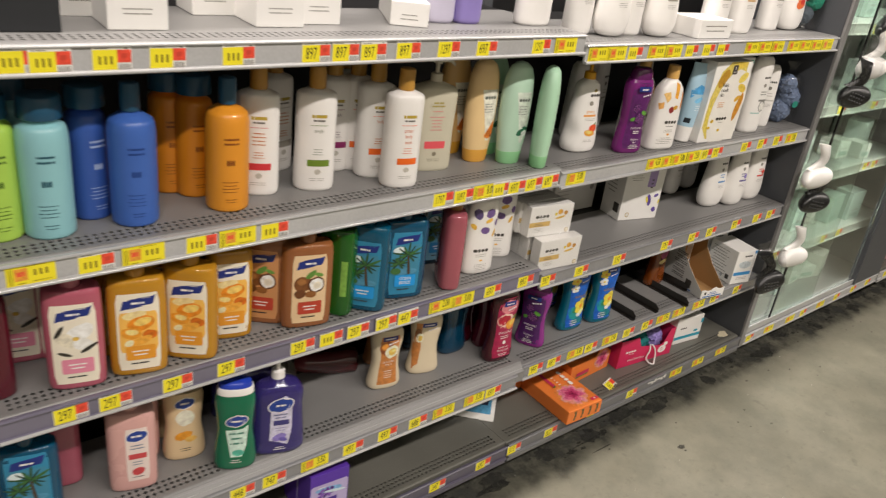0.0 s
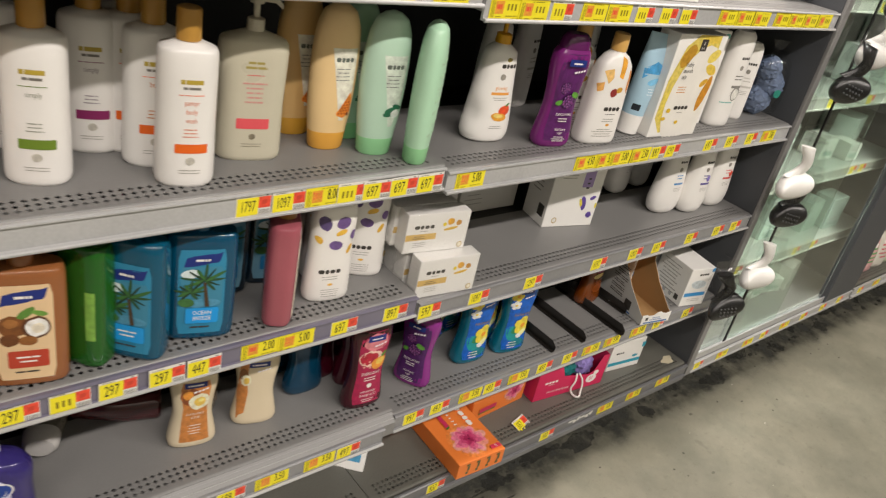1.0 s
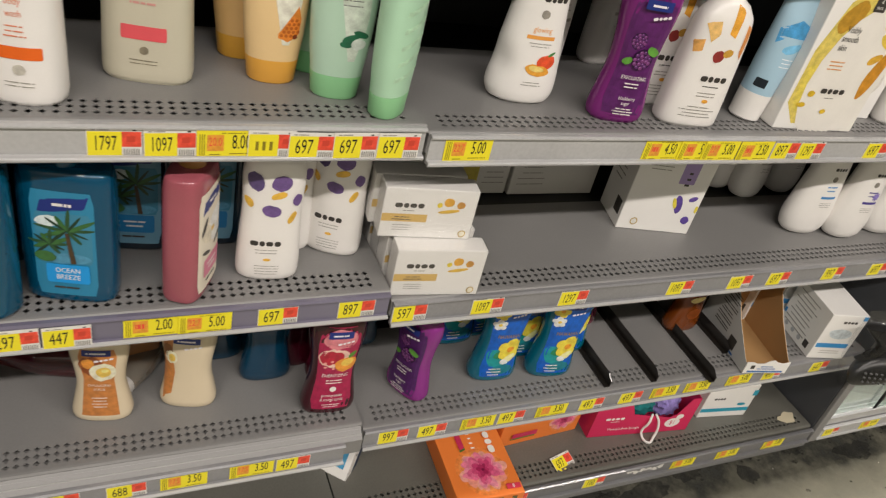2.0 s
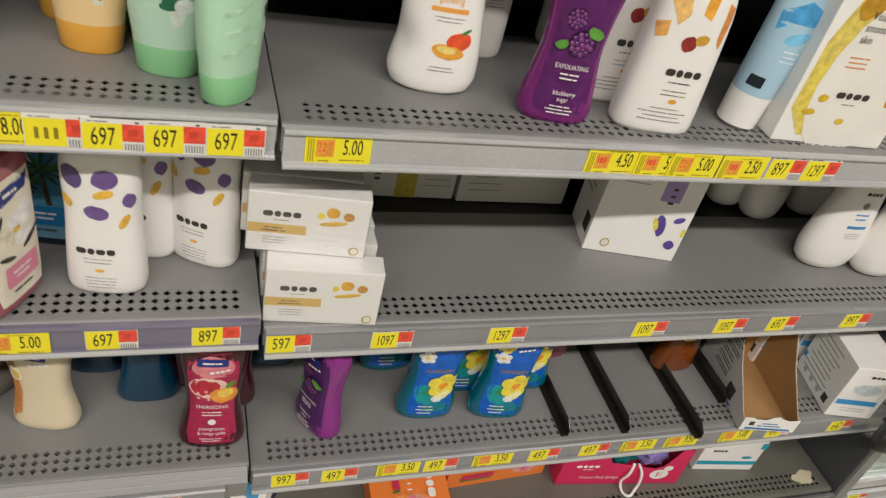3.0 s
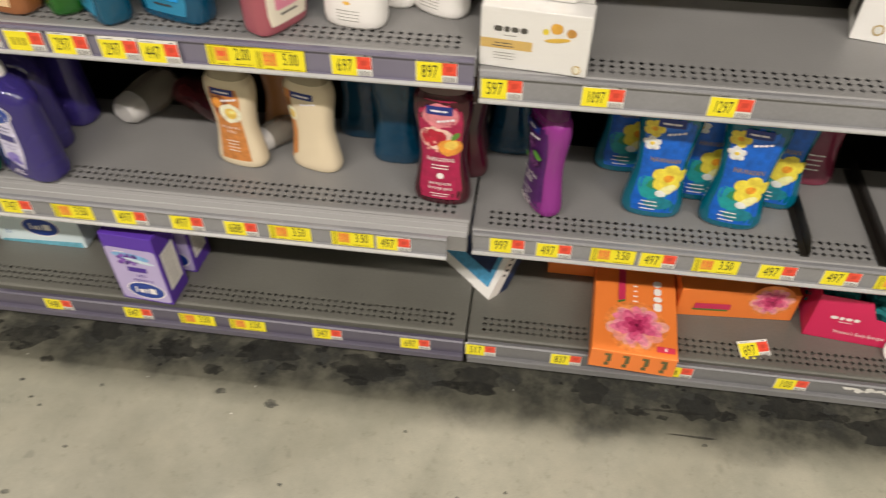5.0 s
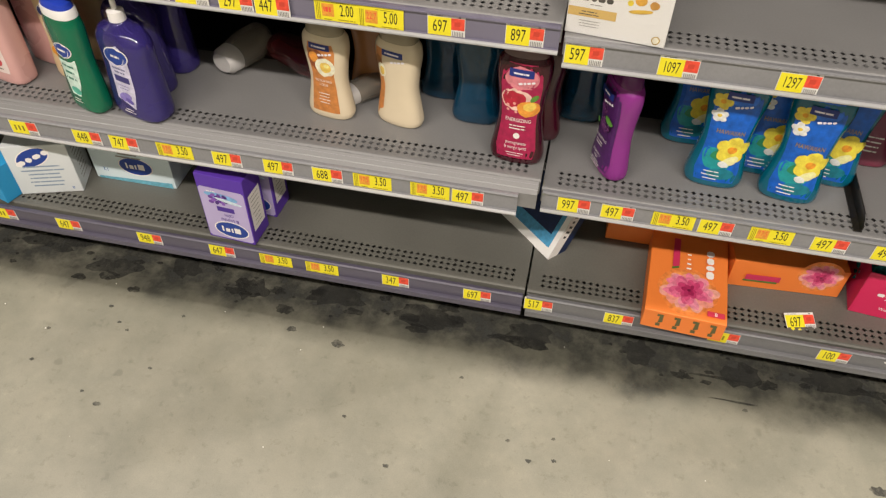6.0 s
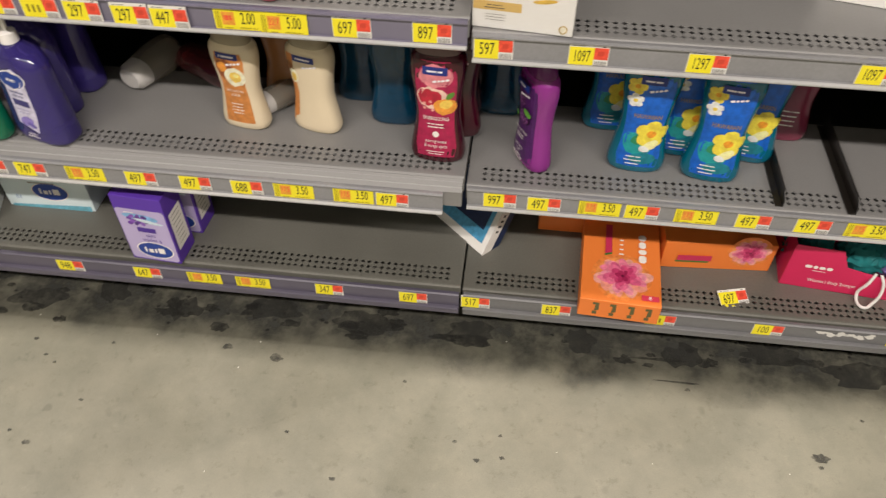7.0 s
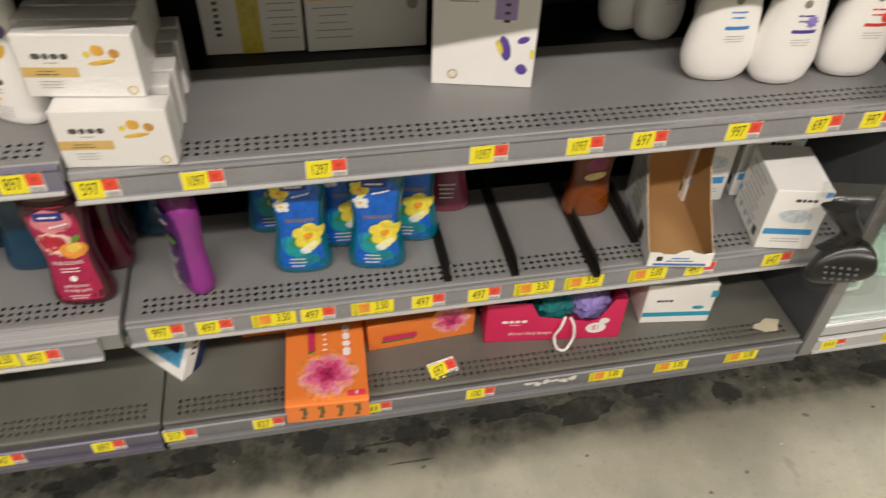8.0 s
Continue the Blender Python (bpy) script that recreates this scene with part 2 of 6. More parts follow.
def prints(parent, body, specs, m=None):
    """Labels, motifs and lettering laid on a body; lines too fine to tell apart are joined."""
    made, joined = [], {}

    def bm_for(kind, mat):
        if kind in "bs":
            return joined.setdefault((kind, mat.name), (bmesh.new(), mat))[0]
        made.append((kind, bmesh.new(), mat))
        return made[-1][1]

    for i, (kind, mat, *a) in enumerate(specs):
        off = 0.0003 + 0.00006 * i
        hexa = mat.name[6:] if mat.name.startswith("print_") else ""
        if kind in "ep" and hexa and hexa not in PLAIN and not mat.name.startswith("print_f2e3"):
            mat = picture(hexa)
        bm = bm_for(kind, mat)
        if kind == "r":
            x0, x1, z0, z1 = a
            k = min(x1 - x0, z1 - z0) * 0.05
            patch_bm(bm, body, [(x0 + k, z0), (x1 - k, z0), (x1, z0 + k), (x1, z1 - k), (x1 - k, z1), (x0 + k, z1), (x0, z1 - k), (x0, z0 + k)], off)
        elif kind == "e":
            pts = ellipse(*a)
            if hexa and hexa not in PLAIN:
                cx, cz = a[0], a[1]
                pts = [(cx + (x - cx) * g, cz + (z - cz) * g) for (x, z), g in zip(pts, [1 + 0.13 * noise.noise(Vector((math.cos(k * 0.349) * 1.6, math.sin(k * 0.349) * 1.6, 90 * (cx + cz)))) for k in range(len(pts))])]
            patch_bm(bm, body, pts, off, 8, 6)
        elif kind == "l":
            cx, cz, rx, rz, *ang = a
            ca, sa = (math.cos(radians(ang[0])), math.sin(radians(ang[0]))) if ang else (1.0, 0.0)
            u0 = -rx
            for q, (wq, hq) in enumerate(((0.52, 0.62), (0.34, 0.66), (0.46, 0.58), (0.42, 0.64))):
                u1, h, c = u0 + wq * rx, hq * rz, 0.10 * rx
                block = [(u0 + c, -h), (u1 - c, -h), (u1, -h + c), (u1, h - c), (u1 - c, h), (u0 + c, h), (u0, h - c), (u0, -h + c)]
                patch_bm(bm, body, [(cx + u * ca - v * sa, cz + u * sa + v * ca) for u, v in block], off, 4, 2)
                u0 = u1 + 0.085 * rx
        elif kind in "ps":
            patch_bm(bm, body, a[0], off)
        elif kind == "t":
            text_bm(bm, body, *a[:4], off, *a[4:])
        elif kind == "b":
            cx, cz, w, n, pitch, h = a
            rnd = random.Random(int(1e4 * (cx + cz + w)) + n)
            for j in range(n):
                ww, z = w * rnd.uniform(0.6, 1.0) / 2, cz - j * pitch
                cuts = 1 if ww < 0.006 else rnd.randint(2, 4)
                marks = sorted([-ww, ww] + [rnd.uniform(-ww, ww) for _ in range(cuts - 1)])
                for xa, xb in zip(marks, marks[1:]):
                    xb -= min(0.0012, 0.3 * (xb - xa))
                    patch_bm(bm, body, [(cx + xa, z), (cx + xb, z), (cx + xb, z + h * 0.85), (cx + xa, z + h * 0.85)], off, 1, 3)
    made += [(k, bm, mat) for (k, _), (bm, mat) in joined.items()]
    for kind, bm, mat in made:
        if m is not None:
            bmesh.ops.transform(bm, matrix=m, verts=bm.verts)
        ob = part(KIND[kind], bm, mat, parent)
        if kind in "bslt":
            ob["kind"] = "stuff"


# ---- setting ----
W = 1.215
X0, X1, Y0, Y1 = -5.0, 7.0, -3.6, 1.3


def structure():
    fl = part("floor", box_bm(X0, X1, Y0, Y1, -0.1, 0.0), FLOOR, None)
    tagged(fl, "polished mottled grey-tan concrete floor with dark dirt", "floor", kind="structure")
    wall = material("painted_wall", "#77776f", 0.75, vary=0.05, scale=4)
    for n, b in (("wall_north", (X0, X1, Y1, Y1 + 0.1, 0, CEILING)), ("wall_south", (X0, X1, Y0 - 0.1, Y0, 0, CEILING)),
                 ("wall_east", (X1, X1 + 0.1, Y0, Y1, 0, CEILING)), ("wall_west", (X0 - 0.1, X0, Y0, Y1, 0, CEILING))):
        tagged(part(n, box_bm(*b), wall, None), "plain pale painted wall closing the aisle", "wall", kind="structure")
    tagged(part("ceiling", box_bm(X0, X1, Y0, Y1, CEILING, CEILING + 0.1), wall, None), "plain pale ceiling above the aisle", "ceiling", kind="structure")


structure()

PITCH, HOLE = 0.0127, 0.0046
ROWS_Y = (0.0355, 0.0482, 0.0609)
SHELF_MESH = {}


def shelf_mesh(x0, x1, thick=0.03, depth=0.275, kind="shelf"):
    """A sheet steel shelf with three rows of punched holes behind its front edge; the top is at z = 0."""
    key = (round(x1 - x0, 4), thick, depth, kind)
    if key in SHELF_MESH:
        return SHELF_MESH[key]
    w = x1 - x0
    V, F = [], []

    def quad(*p):
        i = len(V)
        V.extend(p)
        F.append(tuple(range(i, i + len(p))))

    n = int((w - 0.03) / PITCH)
    h0 = (w - n * PITCH) / 2
    ya, yb = ROWS_Y[0] - PITCH / 2, ROWS_Y[2] + PITCH / 2
    quad((0, 0.024, 0), (w, 0.024, 0), (w, ya, 0), (0, ya, 0))
    quad((0, yb, 0), (w, yb, 0), (w, depth, 0), (0, depth, 0))
    quad((0, ya, 0), (h0, ya, 0), (h0, yb, 0), (0, yb, 0))
    quad((w - h0, ya, 0), (w, ya, 0), (w, yb, 0), (w - h0, yb, 0))
    for r in range(3):
        cy = ROWS_Y[r]
        for i in range(n):
            cx, s, h = h0 + (i + 0.5) * PITCH, PITCH / 2, HOLE
            k = len(V)
            V.extend([(cx - s, cy - s, 0), (cx + s, cy - s, 0), (cx + s, cy + s, 0), (cx - s, cy + s, 0),
                      (cx, cy - h, 0), (cx + h, cy, 0), (cx, cy + h, 0), (cx - h, cy, 0),
                      (cx, cy - h, -0.0012), (cx + h, cy, -0.0012), (cx, cy + h, -0.0012), (cx - h, cy, -0.0012)])
            for q in range(4):
                a, b2, d, e = k + q, k + (q + 1) % 4, k + 4 + q, k + 4 + (q + 1) % 4
                F.extend([(a, b2, d), (b2, e, d), (d, e, e + 4, d + 4)])
    # rounded nose, front lip, underside, ends
    nose = [(0.024, 0.0), (0.0205, -0.0008), (0.018, -0.0035), (0.018, -thick), (depth, -thick), (depth, 0.0)]
    for (y1, z1), (y2, z2) in zip(nose, nose[1:]):
        quad((0, y1, z1), (0, y2, z2), (w, y2, z2), (w, y1, z1))
    for x in (0, w):
        quad(*[(x, y, z) for y, z in (nose if x == 0 else nose[::-1])])
    me = bpy.data.meshes.new("shelf")
    me.from_pydata(V, [], F)
    me.update()
    SHELF_MESH[key] = me
    return me


RAIL_PROFILE = [(0.018, 0.0), (0.012, 0.0), (0.009, -0.002), (0.009, -0.004), (0.0135, -0.005), (0.0135, -0.036), (0.009, -0.0375), (0.009, -0.041), (0.018, -0.041)]


def bay(x0, levels, rail_mats, label):
    t = thing("shelving_bay", pose(x0, 0, 0), label, "shelving", "store shelving")
    top = 1.75
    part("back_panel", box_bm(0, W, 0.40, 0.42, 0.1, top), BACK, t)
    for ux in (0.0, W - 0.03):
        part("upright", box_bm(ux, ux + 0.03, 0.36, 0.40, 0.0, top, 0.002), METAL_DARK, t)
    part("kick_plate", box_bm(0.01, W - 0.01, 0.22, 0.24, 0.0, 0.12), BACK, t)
    for fx in (0.03, W - 0.03):
        part("foot", box_bm(fx - 0.012, fx + 0.012, 0.10, 0.2, 0.0, 0.12, 0.004), BLACK, t)
    for (z, rail_z, ry, cut), rm in zip(levels, rail_mats):
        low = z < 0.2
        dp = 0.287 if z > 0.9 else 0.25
        s = part("shelf", shelf_mesh(0.002, W - 0.002, depth=dp, kind="deck" if low else "shelf"), DECK if low else METAL, t, "scuffed grey bottom deck with punched holes, darkened for shade" if low else "grey steel shelf with punched front holes")
        s.location = (0.002, 0, z)
        # the shelf goes on in black behind dp
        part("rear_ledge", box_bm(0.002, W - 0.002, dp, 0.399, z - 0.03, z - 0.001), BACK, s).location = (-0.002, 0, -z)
        r = part("price_rail", extrude_bm([(y + ry, zz + rail_z) for y, zz in RAIL_PROFILE], 0.004, W - 0.004 - cut), rm, s)
        r.location = (-0.002, 0, -z)
        lip = part("rail_lip", extrude_bm([(0.0088 + 0.0034 * math.cos(a) + ry, rail_z - 0.0395 + 0.0034 * math.sin(a)) for a in [math.pi * (0.45 + k / 8 * 1.1) for k in range(9)]], 0.004, W - 0.004 - cut), rm if low else RAIL_CLEAR, s)
        lip.location = (-0.002, 0, -z)
        if low:
            part("deck_fascia", box_bm(0.004, W - 0.004, 0.0035, 0.0178, 0.120, rail_z - 0.0415, 0.001), rm, s).location = (-0.002, 0, -z)
        if ry < -0.01:
            part("rail_bracket", extrude_bm([(0.0175, z - 0.004), (0.0175, rail_z - 0.03), (0.018 + ry, rail_z - 0.03), (0.018 + ry, rail_z)], 0.004, W - 0.004), METAL, s).location = (-0.002, 0, -z)
            for fy, fz in ((0.0145, 0.0), (0.0075, 0.0045)):
                part("rail_ridge", extrude_bm([(fy + 0.0015, z - 0.008 - fz), (fy - 0.001, z - 0.007 - fz), (fy - 0.0018, z - 0.0095 - fz), (fy + 0.0015, z - 0.013 - fz)], 0.004, W - 0.004), RAIL_CLEAR, s).location = (-0.002, 0, -z)
    return t


ZA = dict(a0=0.182, a1=0.454, a2=0.737, a3=1.003, a4=1.314)
ZB = dict(b0=0.179, b1=0.439, b2=0.719, b3=0.993, b4=1.292)
LEFT = [(ZA["a0"], 0.175, -0.006, 0), (ZA["a1"], 0.436, -0.018, 0.03), (ZA["a2"], 0.735, 0, 0), (ZA["a3"], 1.001, 0, 0), (ZA["a4"], 1.312, 0, 0)]
MID = [(ZB["b0"], 0.177, -0.006, 0), (ZB["b1"], 0.437, 0, 0), (ZB["b2"], 0.717, 0, 0), (ZB["b3"], 0.991, 0, 0), (ZB["b4"], 1.290, 0, 0)]
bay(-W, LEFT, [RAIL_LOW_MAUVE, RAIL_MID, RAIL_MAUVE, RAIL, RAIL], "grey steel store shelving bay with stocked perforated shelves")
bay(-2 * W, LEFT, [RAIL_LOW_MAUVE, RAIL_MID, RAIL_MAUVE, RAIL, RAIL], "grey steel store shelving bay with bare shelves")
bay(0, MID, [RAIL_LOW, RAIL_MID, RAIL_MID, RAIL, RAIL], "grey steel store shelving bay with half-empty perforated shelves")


# ---- price tags ----
INK_DARK, INK_RED, INK_YEL, INK_ORG = ink("#1b1a18"), ink("#e8503a"), ink("#f2e32c"), ink("#f0a13a")
TAG_PROTO = {}
GREY_INK = ink("#77736e")


def price_tag(text, clearance, m):
    """A shelf price card: yellow price panel and red-orange panel on white, or an all-yellow markdown card."""
    key = (text, clearance)
    if key in TAG_PROTO:
        return copy_thing(TAG_PROTO[key], m)
    lab = "bright yellow markdown price card with an orange panel" if clearance else "white shelf price card with yellow and red-orange panels"
    t = thing("price_tag", m, lab, "price tag", "shelf price tags")
    flat = Slab(0)
    w, h = (0.067, 0.036) if clearance else (0.054, 0.034)
    part("card", box_bm(0, w, 0.0, 0.0007, -h, 0, 0), INK_YEL if clearance else WHITE, t)
    olive = ink("#9a8a1e")
    old = {"5.00": "22.7", "8.00": "20.0", "3.50": "17.5"}.get(text)
    was = [("t", INK_RED, old, 0.020, -0.015, 0.0115, 0, 0.55)] if old else [("b", INK_RED, 0.020, -0.019, 0.014, 1, 0.004, 0.009)]
    if clearance:
        now = [("t", INK_DARK, text, 0.048, -0.0155, 0.0190, 0, 0.47)] if text != "." else [("s", ink("#8a7c1c"), [(0.037 + 0.008 * k, -0.0205), (0.0405 + 0.008 * k, -0.0205), (0.0405 + 0.008 * k, -0.0105), (0.037 + 0.008 * k, -0.0105)]) for k in range(3)]
    else:
        now = [("t", INK_DARK, text, 0.0178, -0.0190, 0.0200 if len(text) < 4 else 0.0185, 0, 0.52 if len(text) < 4 else 0.46)] if text else [("s", ink("#8a7c1c"), [(0.0085 + 0.0078 * k, -0.025), (0.012 + 0.0078 * k, -0.025), (0.012 + 0.0078 * k, -0.0135), (0.0085 + 0.0078 * k, -0.0135)]) for k in range(3)]
    if clearance:
        prints(t, flat, [("p", INK_ORG, [(0.011, -0.006), (0.029, -0.006), (0.029, -0.026), (0.011, -0.026)]),
                         *was, *now,
                         ("b", olive, 0.048, -0.030, 0.03, 1, 0.003, 0.0014), ("b", olive, 0.020, -0.031, 0.02, 1, 0.003, 0.0014), ("b", olive, 0.04, -0.004, 0.04, 1, 0.003, 0.001),
                         *[("s", olive, [(0.003 + k * 0.0024, -0.005), (0.0038 + k * 0.0024, -0.005), (0.0038 + k * 0.0024, -0.031), (0.003 + k * 0.0024, -0.031)]) for k in range(3)]])
    else:
        prints(t, flat, [("p", INK_YEL, [(0.0008, -0.0045), (0.034, -0.0045), (0.034, -h + 0.0004), (0.0008, -h + 0.0004)]),
                         ("p", INK_RED, [(0.034, -0.0045), (0.0532, -0.0045), (0.0532, -0.0225), (0.034, -0.0225)]),
                         *now,
                         ("b", GREY_INK, 0.014, -0.0032, 0.024, 1, 0.003, 0.0011), ("b", INK_DARK, 0.047, -0.0035, 0.007, 1, 0.003, 0.0018),
                         ("b", ink("#cf4431"), 0.0435, -0.0165, 0.013, 1, 0.004, 0.008),
                         *[("s", GREY_INK, [(0.036 + k * 0.0024, -0.0245), (0.0369 + k * 0.0024, -0.0245), (0.0369 + k * 0.0024, -h + 0.0015), (0.036 + k * 0.0024, -h + 0.0015)]) for k in range(7)]])
    TAG_PROTO[key] = t
    return t


def tags(z, y_rail, row):
    """A row of (x, price) tags; a price with a dot is a markdown card."""
    y = y_rail
    for i, (x, text) in enumerate(row):
        tilt = ((i * 37) % 7 - 3) * 0.25
        y -= 0.0013 if i and x - row[i - 1][0] < 0.07 else 0.0
        y = y if i and x - row[i - 1][0] < 0.07 else y_rail
        price_tag(text, "." in text, pose(x, y, z - 0.0015 - 0.0006 * ((i * 5) % 3), 0, tilt, 0))


YR = 0.0125
tags(0.989, YR, [(0.025, "5.00"), (0.339, "4.50"), (0.403, "5.92"), (0.448, "5.00"), (0.516, "2.50"), (0.591, "897"), (0.645, "1297"), (0.803, "697"), (0.897, "697"), (0.992, "697"), (1.072, "5.00")])
tags(0.999, YR, [(-1.171, "."), (-1.073, ""), (-1.008, "."), (-0.905, ""), (-0.848, "."), (-0.771, ""), (-0.384, "1797"), (-0.329, "1097"), (-0.275, "8.00"), (-0.22, ""), (-0.174, "697"), (-0.122, "697"), (-0.068, "697")])
tags(0.715, YR, [(0.005, "597"), (0.134, "1097"), (0.292, "1297"), (0.513, "1097"), (0.651, "1097"), (0.747, "697"), (0.892, "997"), (1.022, "697"), (1.11, "997")])
tags(0.733, YR, [(-1.131, "297"), (-1.06, "297"), (-0.953, "297"), (-0.852, "297"), (-0.702, "297"), (-0.637, ""), (-0.573, "297"), (-0.503, "297"), (-0.446, "447"), (-0.356, "2.00"), (-0.291, "5.00"), (-0.19, "697"), (-0.079, "897")])
tags(0.435, YR, [(0.03, "997"), (0.102, "497"), (0.185, "3.50"), (0.259, "497"), (0.338, "3.50"), (0.434, "497"), (0.526, "497"), (0.603, "3.50"), (0.689, "3.50"), (0.802, "5.00"), (0.903, "497"), (1.046, "647")])
tags(0.434, YR - 0.018, [(-1.12, ""), (-0.96, ""), (-0.835, "448"), (-0.764, "747"), (-0.674, "3.50"), (-0.57, "497"), (-0.476, "497"), (-0.388, "688"), (-0.315, "3.50"), (-0.215, "3.50"), (-0.144, "497")])
tags(0.175, YR - 0.006, [(0.0, "517"), (0.151, "837"), (0.343, ""), (0.536, "100"), (0.774, "5.00"), (0.907, "5.00"), (1.054, "5.00"), (1.261, "")])
tags(0.173, YR - 0.006, [(-1.123, ""), (-0.976, "647"), (-0.795, "948"), (-0.638, "647"), (-0.531, "3.50"), (-0.435, "3.50"), (-0.279, "347"), (-0.118, "697")])
tags(1.288, YR, [(0.014, "."), (0.078, "."), (0.154, ""), (0.231, "."), (0.299, "."), (0.384, ""), (0.46, ""), (0.525, ""), (0.666, "."), (0.733, "."), (0.802, "."), (0.898, "."), (0.965, "."), (1.033, "."), (1.101, ".")])
tags(1.310, YR, [(-1.15, ""), (-1.111, ""), (-1.031, ""), (-0.952, ""), (-0.842, ""), (-0.705, "897"), (-0.648, "897"), (-0.592, "897"), (-0.514, "897"), (-0.419, "1297"), (-0.322, "697"), (-0.169, "1297"), (-0.101, ".")])
tags(0.171, YR - 0.006, [(1.40, "."), (1.568, "."), (1.685, ""), (1.832, "."), (1.987, ""), (2.15, ""), (2.30, ""), (2.50, ""), (2.66, "."), (2.85, "")])
# a tag that has fallen onto the bottom deck
price_tag("697", False, pose(0.470, 0.062, ZB["b0"] + 0.0085, -72, 0, 14))

# ---- bottles ----
WHITE_P, GOLD, NAVY = plastic("#f1eeea"), plastic("#b98a3c"), ink("#1d2f7d")


def pump(parent, z, mat, r=0.013, turn=30.0, tall=0.05):
    """A lotion pump: collar, stem, head with a bent spout."""
    part("pump_collar", Body([(z, r, r, 2), (z + 0.016, r * 0.95, r * 0.95, 2), (z + 0.018, r * 0.6, r * 0.6, 2)], flat=True).mesh(20), mat, parent, smooth=True)
    bm = Body([(z + 0.016, 0.0045, 0.0045, 2), (z + tall - 0.012, 0.0045, 0.0045, 2), (z + tall - 0.012, r * 0.78, r * 0.78, 2), (z + tall, r * 0.72, r * 0.72, 2)], flat=True).mesh(16)
    c, s = math.cos(radians(turn)), math.sin(radians(turn))
    pts = [(0.004, z + tall - 0.004), (0.026, z + tall - 0.004), (0.036, z + tall - 0.012)]
    last = None
    for i, (d, h) in enumerate(pts):
        k = 0.0048 - 0.0008 * i
        ring = [bm.verts.new((c * d - s * dy, s * d + c * dy, h + dz)) for dy, dz in ((-k, -k), (k, -k), (k, k), (-k, k))]
        if last:
            for q in range(4):
                bm.faces.new((last[q], last[(q + 1) % 4], ring[(q + 1) % 4], ring[q]))
        last = ring
    bm.faces.new(last)
    part("pump_head", bm, mat, parent, smooth=True)


def bottle(name, m, keys, mat, specs, label, cap=None, group="", n=28):
    """A bottle: lofted body, optional cap sections, prints laid on its front."""
    t = thing(name, m, label, "bottle", group)
    b = Body(keys)
    part("body", b.mesh(n), mat, t, smooth=True)
    if cap:
        ck, cm = cap
        part("cap", Body(ck, flat=True).mesh(24), cm, t, smooth=True)
    prints(t, b, specs)
    return t


def at(x, yf, z, d, rot=0, lean=0):
    """A pose on a shelf from the front edge and depth of a thing."""
    return pose(x, yf + d / 2, z + 0.0005, 0, lean, rot)


def round_keys(r, h, neck=0.012, top=0.016):
    return [(0, r * 0.9, r * 0.9, 2), (0.003, r * 0.98, r * 0.98, 2), (0.012, r, r, 2), (h * 0.5, r, r, 2), (h - 0.03, r, r, 2), (h - 0.012, r * 0.9, r * 0.9, 2),
            (h - 0.003, r * 0.55, r * 0.55, 2), (h, neck, neck, 2), (h + 0.004, neck, neck, 2)]


def cap_keys(z, r, h):
    return [(z, r * 0.98, r * 0.98, 2), (z + 0.002, r, r, 2), (z + h - 0.004, r * 0.96, r * 0.96, 2), (z + h - 0.001, r * 0.9, r * 0.9, 2), (z + h, r * 0.78, r * 0.78, 2)]


# third shelf of the stocked bay: round bottles with dark teal caps
TEAL_CAP = plastic("#1b4a66", 0.35)


def round_bottle(x, yf, colour, text, wide, what, rot=0, r=0.037, h=0.186):
    z = ZA["a3"]
    it = ink(text)
    cap = cap_keys(h, 0.031, 0.034) if wide else cap_keys(h + 0.002, 0.0155, 0.044)
    k = round_keys(r, h, 0.0295 if wide else 0.012)
    return bottle("shampoo_bottle", at(x, yf, z, 2 * r, rot), k, plastic(colour, 0.38),
                  [("b", it, 0.004, 0.132, 0.034, 2, 0.008, 0.004), ("l", it, 0.002, 0.092, 0.007, 0.008), ("b", it, 0.002, 0.056, 0.03, 4, 0.006, 0.0014), ("b", it, 0.004, 0.024, 0.026, 2, 0.005, 0.0014)],
                  what, (cap, TEAL_CAP), "round bottles with dark caps")


round_bottle(-1.155, 0.080, "#a9cf55", "#4c6a1c", True, "lime green round bottle with a dark blue cap")
round_bottle(-1.086, 0.062, "#8fc4cb", "#2c5a68", True, "pale aqua round bottle with a dark teal cap", -14)
round_bottle(-1.108, 0.18, "#8fc4cb", "#2c5a68", True, "pale aqua round bottle at the back of the shelf")
round_bottle(-1.012, 0.112, "#3659a8", "#a9bce0", True, "royal blue bottle turned to its back label", 10, 0.031)
round_bottle(-0.957, 0.058, "#3f66b6", "#1d3f86", False, "royal blue bottle with a narrow teal cap", -14)
for ox, oy in ((-0.857, 0.176), (-0.823, 0.142)):
    round_bottle(ox, oy, "#d8851d", "#8a4a10", True, "amber orange bottle standing at the back", -8, 0.033)
round_bottle(-0.796, 0.058, "#e2952b", "#8a4a10", False, "amber orange bottle with a narrow teal cap", -18)


